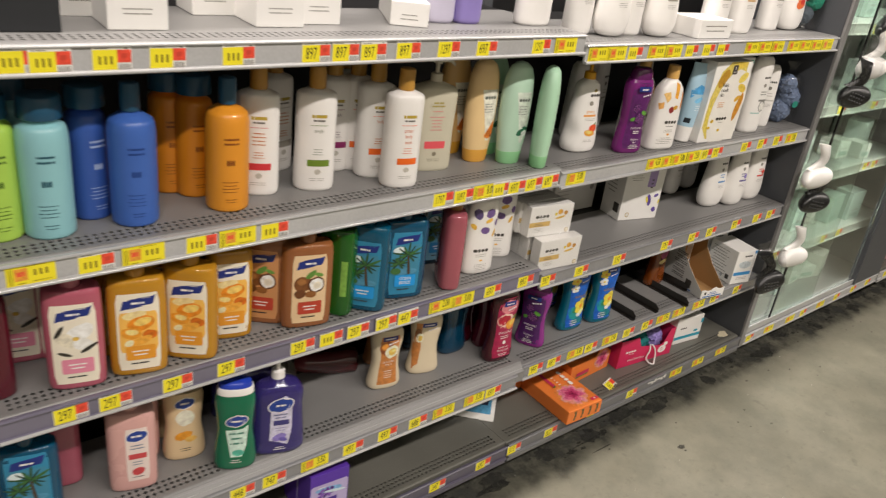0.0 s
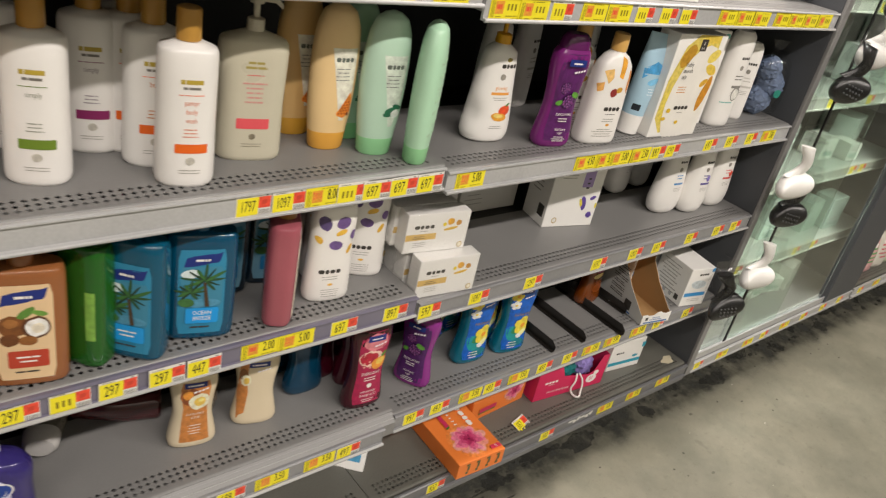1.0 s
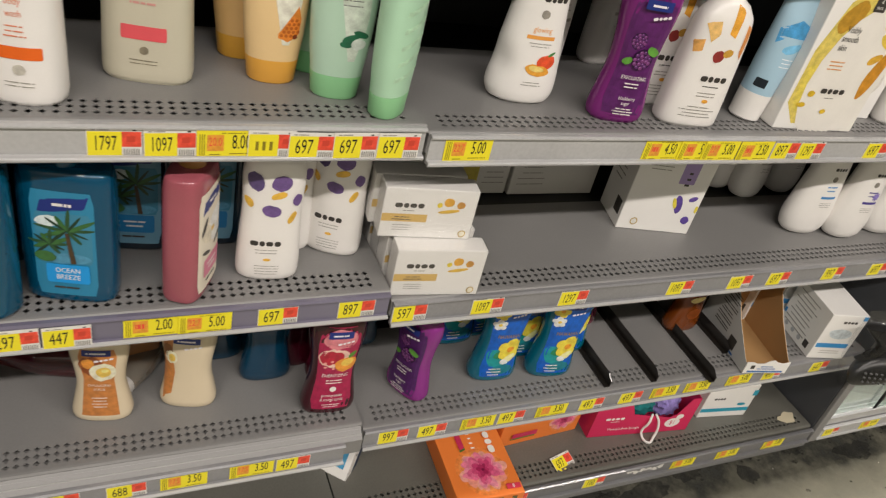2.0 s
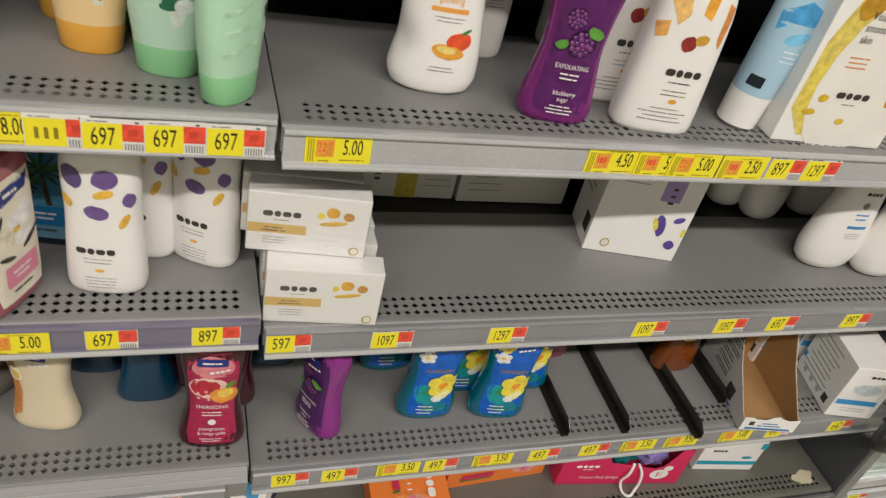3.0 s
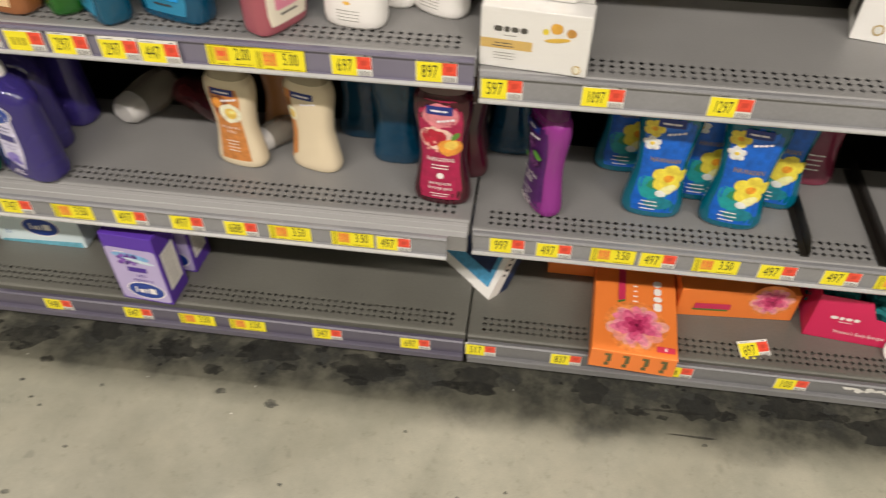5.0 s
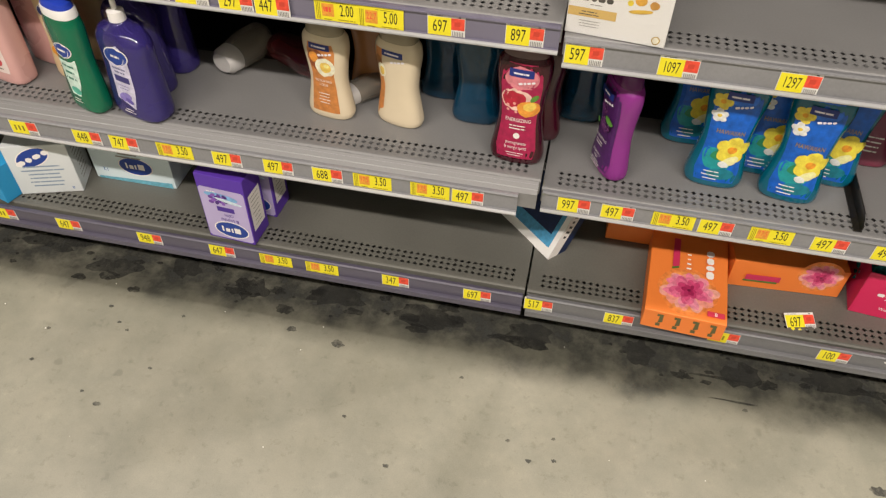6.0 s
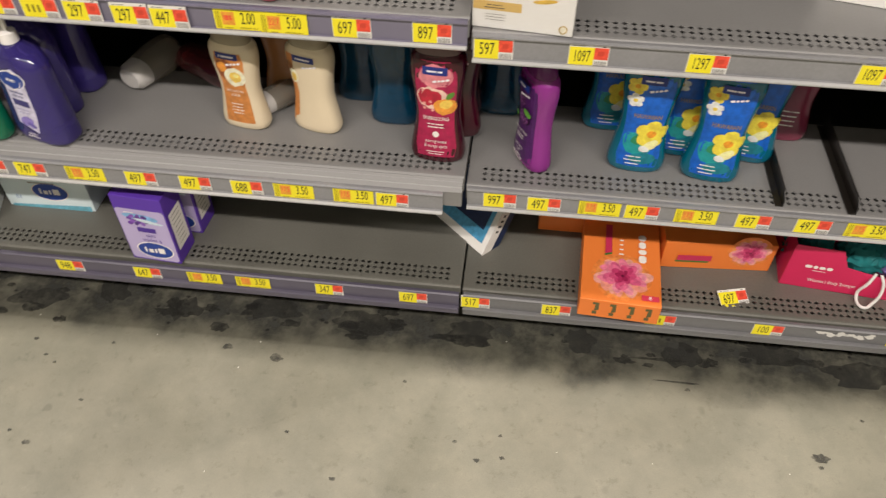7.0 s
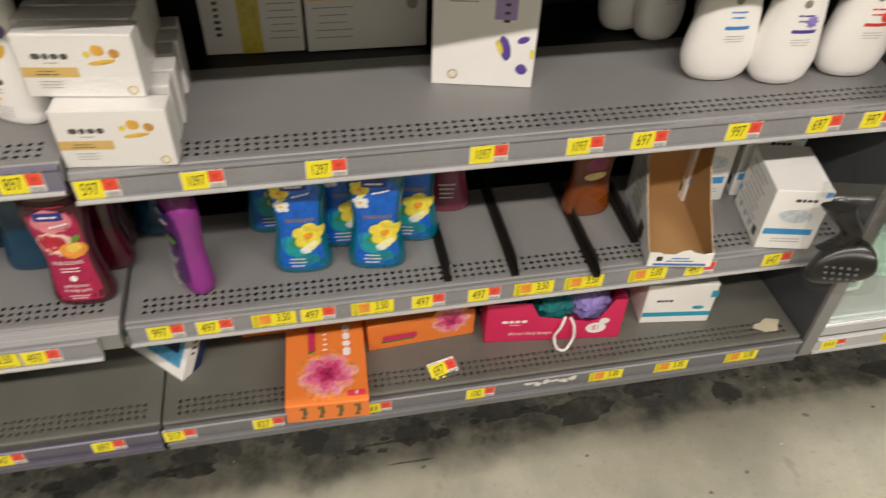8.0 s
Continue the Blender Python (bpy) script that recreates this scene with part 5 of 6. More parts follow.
MANGO_EDGE = [("p", ink("#c98244"), [(-0.036, 0.018), (-0.024, 0.020), (-0.017, 0.085), (-0.022, 0.100), (-0.020, 0.150), (-0.034, 0.150), (-0.034, 0.09)]), ("e", ink("#8d5a2a"), -0.028, 0.122, 0.007, 0.014), ("e", ink("#f3e9cc"), -0.023, 0.108, 0.009, 0.015), ("e", ink("#e8c35a"), -0.022, 0.107, 0.005, 0.009)]
IVO = "#e2d2b4"
hourglass(-0.385, 0.093, Z1, IVO, "cream scrub bottle with a coconut and mango label", MANGO, -10, 0, 0.186, lab=None, capcol="#d8c8a8")
hourglass(-0.262, 0.098, Z1, IVO, "cream scrub bottle turned to its side", MANGO_EDGE, -14, 0, 0.186, lab=None, capcol="#d8c8a8")
hourglass(-0.335, 0.19, Z1, "#a9764a", "brown wash bottle in shadow at the back", [], 10, 0, 0.186, lab=None)
POM = [("e", ink("#d9838c"), 0.0, 0.146, 0.025, 0.018), ("e", ink("#efc4b4"), -0.006, 0.112, 0.023, 0.019), ("e", ink("#b8223a"), -0.009, 0.112, 0.018, 0.0145), *[("s", ink("#e8a39a"), ellipse(-0.009 + 0.011 * math.cos(a), 0.112 + 0.008 * math.sin(a), 0.0026, 0.0026, n=7)) for a in (0.3, 1.5, 2.6, 3.8, 5.1)], ("e", ink("#ee9a3c"), 0.013, 0.099, 0.017, 0.014, 25), ("e", ink("#f6c65a"), 0.015, 0.103, 0.010, 0.007, 25), ("e", ink("#5a8a34"), 0.021, 0.117, 0.008, 0.004, 50),
       ("t", WHT, "ENERGIZING", 0.0, 0.078, 0.0062, 0, 0.75), ("b", WHT, 0.0, 0.068, 0.03, 2, 0.005, 0.002), ("e", WHT, 0.0, 0.052, 0.005, 0.005), ("t", WHT, "pomegranate", 0.0, 0.040, 0.0058, 0, 0.72), ("t", WHT, "& mango spritz", 0.0, 0.032, 0.0058, 0, 0.68), ("b", WHT, 0.0, 0.022, 0.034, 2, 0.004, 0.0014)]
hourglass(-0.050, 0.047, Z1, "#5e0f26", "dark red body wash bottle with a pomegranate label", POM, -4, 0, 0.228, True, "#8a6a6a", "#a81c4c", 1.05)
for q in ((-0.028, 0.115), (-0.03, 0.175), (-0.09, 0.16)):
    hourglass(q[0], q[1], Z1, "#5c0f26", "dark red body wash bottle behind another", [], -4, 0, 0.205, True, lab=None)
DT = "#125a80"
for q in ((-0.135, 0.135), (-0.205, 0.195), (-0.165, 0.21)):
    hourglass(q[0], q[1], Z1, DT, "dark teal body wash bottle turned backwards", [], 180, 0, 0.19, True, lab=None)


def lying(x, y, z, mat, capmat, what, yaw, length=0.17, r=0.026):
    """A bottle lying on its side; its cap end points along its own x."""
    t = thing("body_wash_bottle", pose(x, y, z + 0.001, 0, 0, yaw), what, "bottle")
    rot = Matrix.Translation((0, 0, r * 0.86)) @ Matrix.Rotation(radians(90), 4, "Y")
    bm = Body([(0, r * 0.9, r * 0.8, 2.3), (0.004, r * 1.0, r * 0.95, 2.3), (length * 0.5, r, r * 1.2, 2.3), (length, r * 0.86, r, 2.3)]).mesh()
    bmesh.ops.transform(bm, matrix=rot, verts=bm.verts)
    part("body", bm, mat, t, smooth=True)
    bm = Body([(length, r * 0.84, r * 0.98, 2.3), (length + 0.022, r * 0.8, r * 0.92, 2.2), (length + 0.03, r * 0.6, r * 0.7, 2.1)], flat=True).mesh()
    bmesh.ops.transform(bm, matrix=rot, verts=bm.verts)
    part("cap", bm, capmat, t, smooth=True)


CLEAR_CAP = material("clear_milky_cap", "#e2dfdc", 0.15, vary=0.1, scale=60, trans=0.35, coat=0.3)
lying(-0.578, 0.285, Z1, gel("#d8cfc0", 0.6), CLEAR_CAP, "clear capped bottle lying on its side", 250, 0.085, 0.03)
lying(-0.405, 0.205, Z1, gel("#6a2c30", 0.15), gel("#7a3438", 0.2), "dark red bottle lying on its side", 157, 0.125, 0.03)
lying(-0.30, 0.235, Z1, gel("#d8cfc0", 0.6), CLEAR_CAP, "clear bottle lying with its cap to the front", 235, 0.10, 0.022)

# ---- first shelf of the half-empty bay ----
ZB1 = ZB["b1"]
HAW = [("e", ink("#2a6fd8"), 0.006, 0.150, 0.018, 0.010, 10), ("e", ink("#1f9a9c"), -0.004, 0.052, 0.022, 0.022, 30), ("e", ink("#2f8a5a"), -0.002, 0.060, 0.014, 0.008, 30), ("e", ink("#1c7a8a"), 0.006, 0.028, 0.020, 0.010), *blossom(-0.021, 0.144, 0.013, "#f0d24a", "#e8a01e"), *blossom(-0.020, 0.122, 0.011, "#eef0e8", "#e8c84a", 30), *blossom(0.012, 0.070, 0.022, "#f4d84a", "#ee9a2c", 12), ("e", ink("#f6e9a8"), 0.014, 0.052, 0.012, 0.007, 35), ("e", ink("#e8f0ea"), 0.006, 0.045, 0.008, 0.005, -20),
       ("t", ink("#a98a3c"), "HAWAIIAN", 0.002, 0.098, 0.008, 0, 0.68), ("b", WHT, -0.006, 0.030, 0.034, 3, 0.006, 0.002)]
HW = "#0c93b4"
haw = hourglass(0.273, 0.080, ZB1, HW, "turquoise body wash bottle with a blue floral label", HAW, -4, 0, 0.232, True, "#2a86ac", "#0f5fc4", 1.1)
copy_thing(haw, at(0.391, 0.070, ZB1, 0.047, -8))
copy_thing(haw, at(0.347, 0.130, ZB1, 0.047, -2))
copy_thing(haw, at(0.455, 0.128, ZB1, 0.047, -14))
copy_thing(haw, at(0.232, 0.185, ZB1, 0.047, 0))
copy_thing(haw, at(0.296, 0.200, ZB1, 0.047, 6))
hourglass(0.104, 0.071, ZB1, "#8a2f86", "purple body wash bottle turned to its side", BERRY, -62, 0, 0.2, lab="#4f1f62")
hourglass(0.045, 0.205, ZB1, DT, "dark teal body wash bottle at the back", [("t", ink("#c9b13c"), "HAWAIIAN", 0.0, 0.15, 0.008, 0, 0.68)], 0, 0, 0.2, True, lab=None)
hourglass(0.527, 0.192, ZB1, "#b8486a", "rose pink body wash bottle at the back", [("b", WHT, 0.0, 0.06, 0.04, 4, 0.009, 0.003)], -6, 0, 0.19, True, lab=None)
hourglass(0.769, 0.142, ZB1, "#a4541a", "amber orange body wash bottle with a blossom label", [("e", ink("#8a3a5a"), 0.0, 0.115, 0.02, 0.016), ("e", ink("#e8cf8a"), 0.0, 0.09, 0.02, 0.008, 10), ("e", ink("#7a3c10"), 0.006, 0.05, 0.02, 0.014)], 0, 0, 0.195, True, lab=None)


SMOKE = material("smoky_black_plastic", "#25221f", 0.3, vary=0.25, scale=30, bump=0.04, coat=0.3)


def divider(x, y0, y1, h):
    t = thing("shelf_divider", pose(x, 0, ZB1 + 0.0006), "black plastic shelf divider standing on the shelf", "divider", "shelf dividers")
    part("fin", extrude_bm([(y0, 0.002), (y0, h * 0.55), (y0 + 0.014, h), (y1, h), (y1, 0.002)], -0.0007, 0.0007), SMOKE, t)
    part("foot", box_bm(-0.011, 0.0012, y0, y1, 0, 0.0016), SMOKE, t)


for dx, dy in ((0.500, 0.026), (0.610, 0.021), (0.740, -0.003), (0.832, 0.066)):
    divider(dx, dy, 0.245, 0.025)
BROWN = material("brown_cardboard", "#ab8556", 0.8, vary=0.12, scale=30, bump=0.15)


def open_tray():
    """An empty display carton, its front torn down to a low lip."""
    t = thing("display_carton", pose(0.878, 0.001, ZB1 + 0.0008, 0, 0, -10), "empty torn display carton, brown inside, printed outside", "box")
    w, d, h, k = 0.106, 0.185, 0.175, 0.0015
    pr = card("#c9c9c6")
    part("base", box_bm(-w / 2, w / 2, 0, d, 0, k), BROWN, t)
    part("back", box_bm(-w / 2, w / 2, d, d + k, 0, h), BROWN, t)
    for sx in (-1, 1):
        x = sx * w / 2
        part("side_panel", extrude_bm([(0, 0), (0, 0.026), (0.012, 0.033), (0.072, 0.082), (0.112, 0.128), (0.120, h), (d, h), (d, 0)], x - sx * k, x), BROWN, t)
        part("outer_print", extrude_bm([(0, 0), (0, 0.026), (0.012, 0.033), (0.072, 0.082), (0.112, 0.128), (0.120, h), (d, h), (d, 0)], x, x + sx * 0.0006), pr, t, "printed white outer paper")
    bm = bmesh.new()
    pts = [(-w / 2, 0.03), (-0.036, 0.030), (-0.028, 0.026), (-0.010, 0.026), (0.0, 0.033), (0.012, 0.036), (0.022, 0.030), (0.036, 0.027), (w / 2, 0.031)]
    cols = [[bm.verts.new((x, y, z)) for y, z in ((-k, 0), (-k, zt), (0, zt), (0, 0))] for x, zt in pts]
    for a, b in zip(cols, cols[1:]):
        for q in range(4):
            bm.faces.new((a[q], b[q], b[(q + 1) % 4], a[(q + 1) % 4]))
    part("torn_lip", bm, WHITE_C, t, "torn white front lip")
    prints(t, Slab(k), [("p", ink("#3f6fae"), [(-0.044, 0.002), (0.044, 0.002), (0.044, 0.007), (-0.044, 0.007)]), ("r", DK, -0.040, -0.030, 0.012, 0.022), ("b", ink("#3f6fae"), 0.0, 0.017, 0.05, 2, 0.006, 0.003)])
    prints(t, Slab(w / 2 + 0.0007), [("b", DK, 0.06, 0.118 - 0.016 * i, 0.06, 2, 0.006, 0.003) for i in range(6)] + [("r", DK, 0.10, 0.125, 0.012, 0.040), ("r", ink("#3f6fae"), 0.02, 0.13, 0.003, 0.008)], Matrix.Rotation(radians(-90), 4, "Z") @ Matrix.Translation((-d + 0.01, 0, 0)))


open_tray()
SKY = ink("#3f94d2")


def soap_pack(x, yf, z, rot, what, w=0.105, d=0.10, h=0.125):
    carton("soap_carton", on(x, yf, z, rot), w, d, h, WHITE_C, [("r", SKY, -w * 0.46, w * 0.40, h * 0.26, h * 0.36), ("l", DK, w * 0.08, h * 0.84, 0.018, 0.005), ("p", SKY, [(w * 0.36, h * 0.9), (w * 0.48, h * 0.9), (w * 0.48, h * 0.99), (w * 0.36, h * 0.99)]), ("e", ink("#cdd6da"), 0.0, h * 0.58, 0.03, 0.014, -6), ("b", GRY, 0.0, h * 0.18, 0.06, 2, 0.006, 0.0015)], what, "soap box", "white soap packs",
           side=[("b", ink("#b4b4b2"), 0.0, h * 0.8, d * 0.7, 8, h * 0.09, 0.004)],
           left=[("b", GRY, -d * 0.08, h * 0.86, d * 0.66, 9, h * 0.085, 0.0028), ("r", DK, d * 0.26, d * 0.38, h * 0.10, h * 0.24), ("r", SKY, -d * 0.48, -d * 0.42, h * 0.26, h * 0.36), *[("e", ink("#b4b6b8"), -d * 0.28 + d * 0.2 * i, h * 0.14, 0.006, 0.006) for i in range(3)]])


soap_pack(1.072, 0.013, ZB1, -12, "white soap pack with a blue stripe, in film", 0.094, 0.125, 0.125)
soap_pack(1.098, 0.152, ZB1, -12, "white soap pack with a blue stripe behind", 0.1, 0.095, 0.14)
soap_pack(0.990, 0.155, ZB1, -4, "white soap pack with a blue stripe at the back", 0.075, 0.09, 0.15)

# ---- bottom deck ----
Z0, ZA0 = ZB["b0"], ZA["a0"]
ORANGE = card("#ea8038")
def rose(cx, cz, k=1.0):
    """A full rose of overlapping petals, paler to the outside."""
    rn = random.Random(5)
    out = [("e", ink("#ea8440"), cx, cz, 0.050 * k, 0.050 * k), ("e", ink("#ee9350"), cx, cz, 0.043 * k, 0.043 * k)]
    for r, n, cols, a, b in ((0.030, 12, ("#f0a494", "#ee9684"), 0.014, 0.007), (0.025, 12, ("#ec8fa2", "#e47c96"), 0.012, 0.006), (0.019, 10, ("#e06e90", "#d65c84"), 0.010, 0.005), (0.013, 8, ("#cf4c78", "#c23e6c"), 0.008, 0.004), (0.007, 6, ("#b0305e", "#9c2450"), 0.006, 0.003)):
        for i in range(n):
            u = 360 / n * i + rn.uniform(-14, 14)
            q = r * rn.uniform(0.82, 1.15)
            out.append(("e", ink(cols[i % 2]), cx + k * q * math.cos(radians(u)), cz + k * q * math.sin(radians(u)), a * k * rn.uniform(0.9, 1.35), b * k * rn.uniform(1.2, 1.8), u + rn.uniform(-35, 35)))
    return out + [("e", ink("#7c193e"), cx, cz, 0.003 * k, 0.003 * k)]


def rose_pack(x, yf, rot, what):
    """A soap multipack lying flat, its printed face up."""
    w, d, h = 0.142, 0.235, 0.046
    t = thing("soap_multipack", pose(x, yf, Z0 + 0.001, 0, 0, rot), what, "soap box")
    part("carton", box_bm(-w / 2, w / 2, 0, d, 0, h, 0.0015), ORANGE, t)
    up = Matrix.Translation((0, 0, h)) @ Matrix.Rotation(radians(-90), 4, "X")
    prints(t, Slab(0), rose(0.002, 0.062, 1.12) + [("r", ink("#d23a52"), 0.036, 0.066, 0.010, 0.022), ("t", WHT, "8", 0.051, 0.016, 0.008), ("r", ink("#c8325a"), -0.030, -0.018, 0.115, 0.19), ("p", ink("#4f7a34"), [(-0.031, 0.108), (-0.018, 0.113), (-0.018, 0.118), (-0.031, 0.113)]), ("l", WHT, 0.038, 0.135, 0.036, 0.011, 90), ("b", WHT, 0.0, 0.15, 0.012, 4, 0.012, 0.004)], up)
    sq = ink("#5d5a34")
    prints(t, Slab(0), [q for c in (-0.042, -0.012, 0.020, 0.050) for q in (("s", sq, [(c - 0.004, 0.008), (c + 0.004, 0.008), (c + 0.004, 0.016), (c - 0.004, 0.016)]), ("s", sq, [(c - 0.001, 0.016), (c + 0.007, 0.020), (c + 0.006, 0.034), (c, 0.034)]), ("s", sq, [(c - 0.005, 0.034), (c + 0.006, 0.034), (c + 0.006, 0.040), (c - 0.005, 0.040)]))])


rose_pack(0.284, -0.022, -3, "orange soap multipack with a pink rose, overhanging the shelf")
carton("soap_multipack", on(0.473, 0.124, Z0, 3.5), 0.206, 0.12, 0.068, ORANGE, rose(0.055, 0.050, 0.8) + [("r", ink("#c8325a"), -0.075, -0.012, 0.024, 0.038), ("p", ink("#4f7a34"), [(-0.078, 0.020), (-0.016, 0.020), (-0.016, 0.024), (-0.078, 0.024)])], "orange soap multipack standing behind another", "soap box")
carton("soap_multipack", on(0.205, 0.19, Z0, 0), 0.137, 0.07, 0.10, ORANGE, [], "orange soap multipack at the back", "soap box")


def sponge_tray():
    t = thing("bath_sponge_tray", on(0.7215, 0.089, Z0, -6), "hot pink display tray of teal and lavender bath sponges", "box")
    w, d, h, k = 0.262, 0.16, 0.105, 0.0015
    pk = card("#d42a5c")
    part("tray_base", box_bm(-w / 2, w / 2, 0, d, 0, k), pk, t)
    part("tray_back", box_bm(-w / 2, w / 2, d - k, d, 0, h), pk, t)
    for sx in (-1, 1):
        part("tray_side", box_bm(sx * w / 2 - k / 2, sx * w / 2 + k / 2, 0, d, 0, h), pk, t)
    left, right = -w / 2, w / 2
    bm = bmesh.new()
    top = [(left, h), (-0.05, h), (-0.032, 0.066), (0.068, 0.047), (0.085, 0.055), (0.108, h), (right, h)]
    for (xa, za), (xb, zb) in zip(top, top[1:]):
        vs = [bm.verts.new(p) for p in ((xa, 0, 0), (xb, 0, 0), (xb, 0, zb), (xa, 0, za))]
        ws = [bm.verts.new((v.co.x, k, v.co.z)) for v in vs]
        for q in (vs, ws[::-1], (vs[3], vs[2], ws[2], ws[3])):
            bm.faces.new(q)
    part("tray_front", bm, pk, t, "pink front with a scooped opening")
    prints(t, Slab(0), [("l", WHT, -0.078, 0.056, 0.024, 0.006), ("b", WHT, -0.075, 0.046, 0.03, 1, 0.004, 0.002), ("t", WHT, "Women's Body Sponges", -0.045, 0.022, 0.0085, 0, 0.75), ("e", WHT, 0.082, 0.030, 0.020, 0.015), ("e", WHT, 0.096, 0.049, 0.010, 0.008), ("t", ink("#d42a5c"), "$1", 0.082, 0.030, 0.014, 0, 0.8)])
    for i, (px, col) in enumerate(((-0.09, "#0f6a6c"), (0.005, "#0f6a6c"), (0.078, "#8f7fc0"))):
        part("sponge", puff(0.047, i + 5, (px, 0.062, 0.052)), material("mesh_" + col[1:], col, 0.8, vary=0.3, scale=300, bump=0.8), t, smooth=True)
    cu = bpy.data.curves.new("cord", "CURVE")
    cu.dimensions, cu.bevel_depth, cu.bevel_resolution = "3D", 0.0028, 2
    sp = cu.splines.new("BEZIER")
    pts = [(0.020, 0.004, 0.060), (0.012, -0.006, 0.045), (0.002, -0.010, 0.010), (0.012, -0.030, 0.003), (0.030, -0.020, 0.008), (0.037, -0.007, 0.042), (0.030, 0.004, 0.058)]
    sp.bezier_points.add(len(pts) - 1)
    for p, c in zip(sp.bezier_points, pts):
        p.co, p.handle_left_type, p.handle_right_type = c, "AUTO", "AUTO"
    tmp = new("cord", cu)
    bpy.context.view_layer.update()
    me = bpy.data.meshes.new_from_object(tmp.evaluated_get(bpy.context.evaluated_depsgraph_get()))
    bpy.data.objects.remove(tmp)
    part("cord", me, plastic("#e8e6e2", 0.6), t, "white hanging cord loop", True)


sponge_tray()
carton("soap_multipack", on(0.975, 0.093, Z0, -7), 0.138, 0.10, 0.105, WHITE_C, [("r", ink("#2a9db8"), -0.068, 0.068, 0.018, 0.030), ("l", DK, -0.03, 0.062, 0.016, 0.005), ("p", ink("#2a9db8"), [(0.058, 0.07), (0.072, 0.07), (0.072, 0.088), (0.058, 0.088)]), ("e", ink("#2a9db8"), 0.04, 0.042, 0.012, 0.005)], "white soap multipack with a teal stripe", "soap box")


def wrapped_soap():
    t = thing("soap_multipack", pose(0.030, 0.104, Z0 + 0.001, -30, 0, -44), "white and navy soap pack standing askew", "soap box")
    w, d, h = 0.155, 0.040, 0.135
    part("carton", box_bm(-w, 0, 0, d, 0, h, 0.002), WHITE_C, t)
    nv, bl = ink("#14274e"), ink("#4f9ac4")
    prints(t, Slab(0), [("p", bl, [(-w, 0.02), (-0.012, 0.02), (-0.012, h), (-w, h)]), ("p", nv, [(-w + 0.01, 0.045), (-0.022, 0.045), (-0.022, h), (-w + 0.01, h)])])
    prints(t, Slab(0), [("p", nv, [(0.0, 0.0), (d, 0.0), (d, h), (0.0, h)]), ("p", WHT, [(0.0, 0.0), (d * 0.55, 0.0), (d * 0.55, h), (0.0, h)]), ("b", DK, 0.012, 0.1, 0.012, 5, 0.012, 0.006)], Matrix.Rotation(radians(90), 4, "Z"))


wrapped_soap()


def lilac_box(x, yf, rot, what):
    w, d, h = 0.098, 0.062, 0.165
    lil, pur = ink("#b9acd4"), ink("#4a2a92")
    carton("soap_multipack", on(x, yf, ZA0, rot), w, d, h, card("#5a35a6"), [("r", lil, -0.047, 0.047, 0.004, 0.135), ("e", WHT, 0.004, 0.030, 0.037, 0.022), ("e", DIAL, 0.004, 0.030, 0.0345, 0.0197), *[("r", WHT, 0.004 + d, 0.004 + d + w_, 0.023, 0.023 + h_) for d, w_, h_ in ((-0.021, 0.004, 0.014), (-0.013, 0.009, 0.0095), (-0.001, 0.004, 0.011), (0.006, 0.013, 0.014))], ("t", pur, "calm", 0.006, 0.068, 0.0095, 180, 0.8), ("t", pur, "& soothe", 0.006, 0.056, 0.0095, 180, 0.8), ("r", pur, -0.016, 0.020, 0.078, 0.090), ("e", ink("#7fb0d8"), -0.002, 0.116, 0.036, 0.008, -6), *[("e", ink(("#6a3a9a", "#8a5ab8", "#4f2a80")[k % 3]), -0.024 + 0.006 * (k % 6), 0.100 + 0.006 * ((k * 5) % 4), 0.0055, 0.004, 30 * k) for k in range(14)], ("e", ink("#cfe0ee"), 0.012, 0.108, 0.028, 0.004, -10), ("b", WHT, -0.02, 0.126, 0.03, 1, 0.004, 0.003)],
           what, "soap box", "violet soap packs", side=[("p", WHT, [(-0.022, 0.03), (0.022, 0.03), (0.022, 0.12), (-0.022, 0.12)]), ("b", GRY, 0.0, 0.11, 0.036, 8, 0.010, 0.002)])


lilac_box(-0.585, 0.014, -4, "violet soap multipack standing upside down")
lilac_box(-0.572, 0.098, -4, "violet soap multipack standing behind another")
AQ = [("e", WHT, 0.010, 0.046, 0.039, 0.0245), ("e", DIAL, 0.010, 0.046, 0.0365, 0.022), *[("r", WHT, 0.010 + d, 0.010 + d + w_, 0.039, 0.039 + h_) for d, w_, h_ in ((-0.022, 0.004, 0.015), (-0.014, 0.009, 0.010), (-0.002, 0.004, 0.012), (0.006, 0.014, 0.015))]]
carton("soap_multipack", on(-0.850, 0.128, ZA0, 0), 0.182, 0.08, 0.098, card("#dcebef"), AQ + [("p", ink("#6fb4c8"), [(-0.084, 0), (0.084, 0), (0.084, 0.014), (-0.084, 0.006)]), ("t", ink("#3f6fae"), "12", -0.062, 0.028, 0.010, 180), ("b", GRY, 0.0, 0.075, 0.06, 2, 0.008, 0.004)], "pale blue soap multipack lying upside down", "soap box")
carton("soap_multipack", on(-1.004, 0.060, ZA0, 18), 0.125, 0.08, 0.125, card("#d8dcdc"), [("e", WHT, -0.01, 0.095, 0.038, 0.022, 25), ("e", DIAL, -0.01, 0.095, 0.0355, 0.0198, 25), ("l", WHT, -0.01, 0.093, 0.04, 0.009, 25), ("b", ink("#8a9cb0"), 0.0, 0.07, 0.09, 6, 0.010, 0.004), ("t", ink("#3f6fae"), "8", 0.045, 0.012, 0.008)], "white and pale blue soap multipack", "soap box", side=[("b", GRY, 0.0, 0.10, 0.05, 9, 0.010, 0.003)])
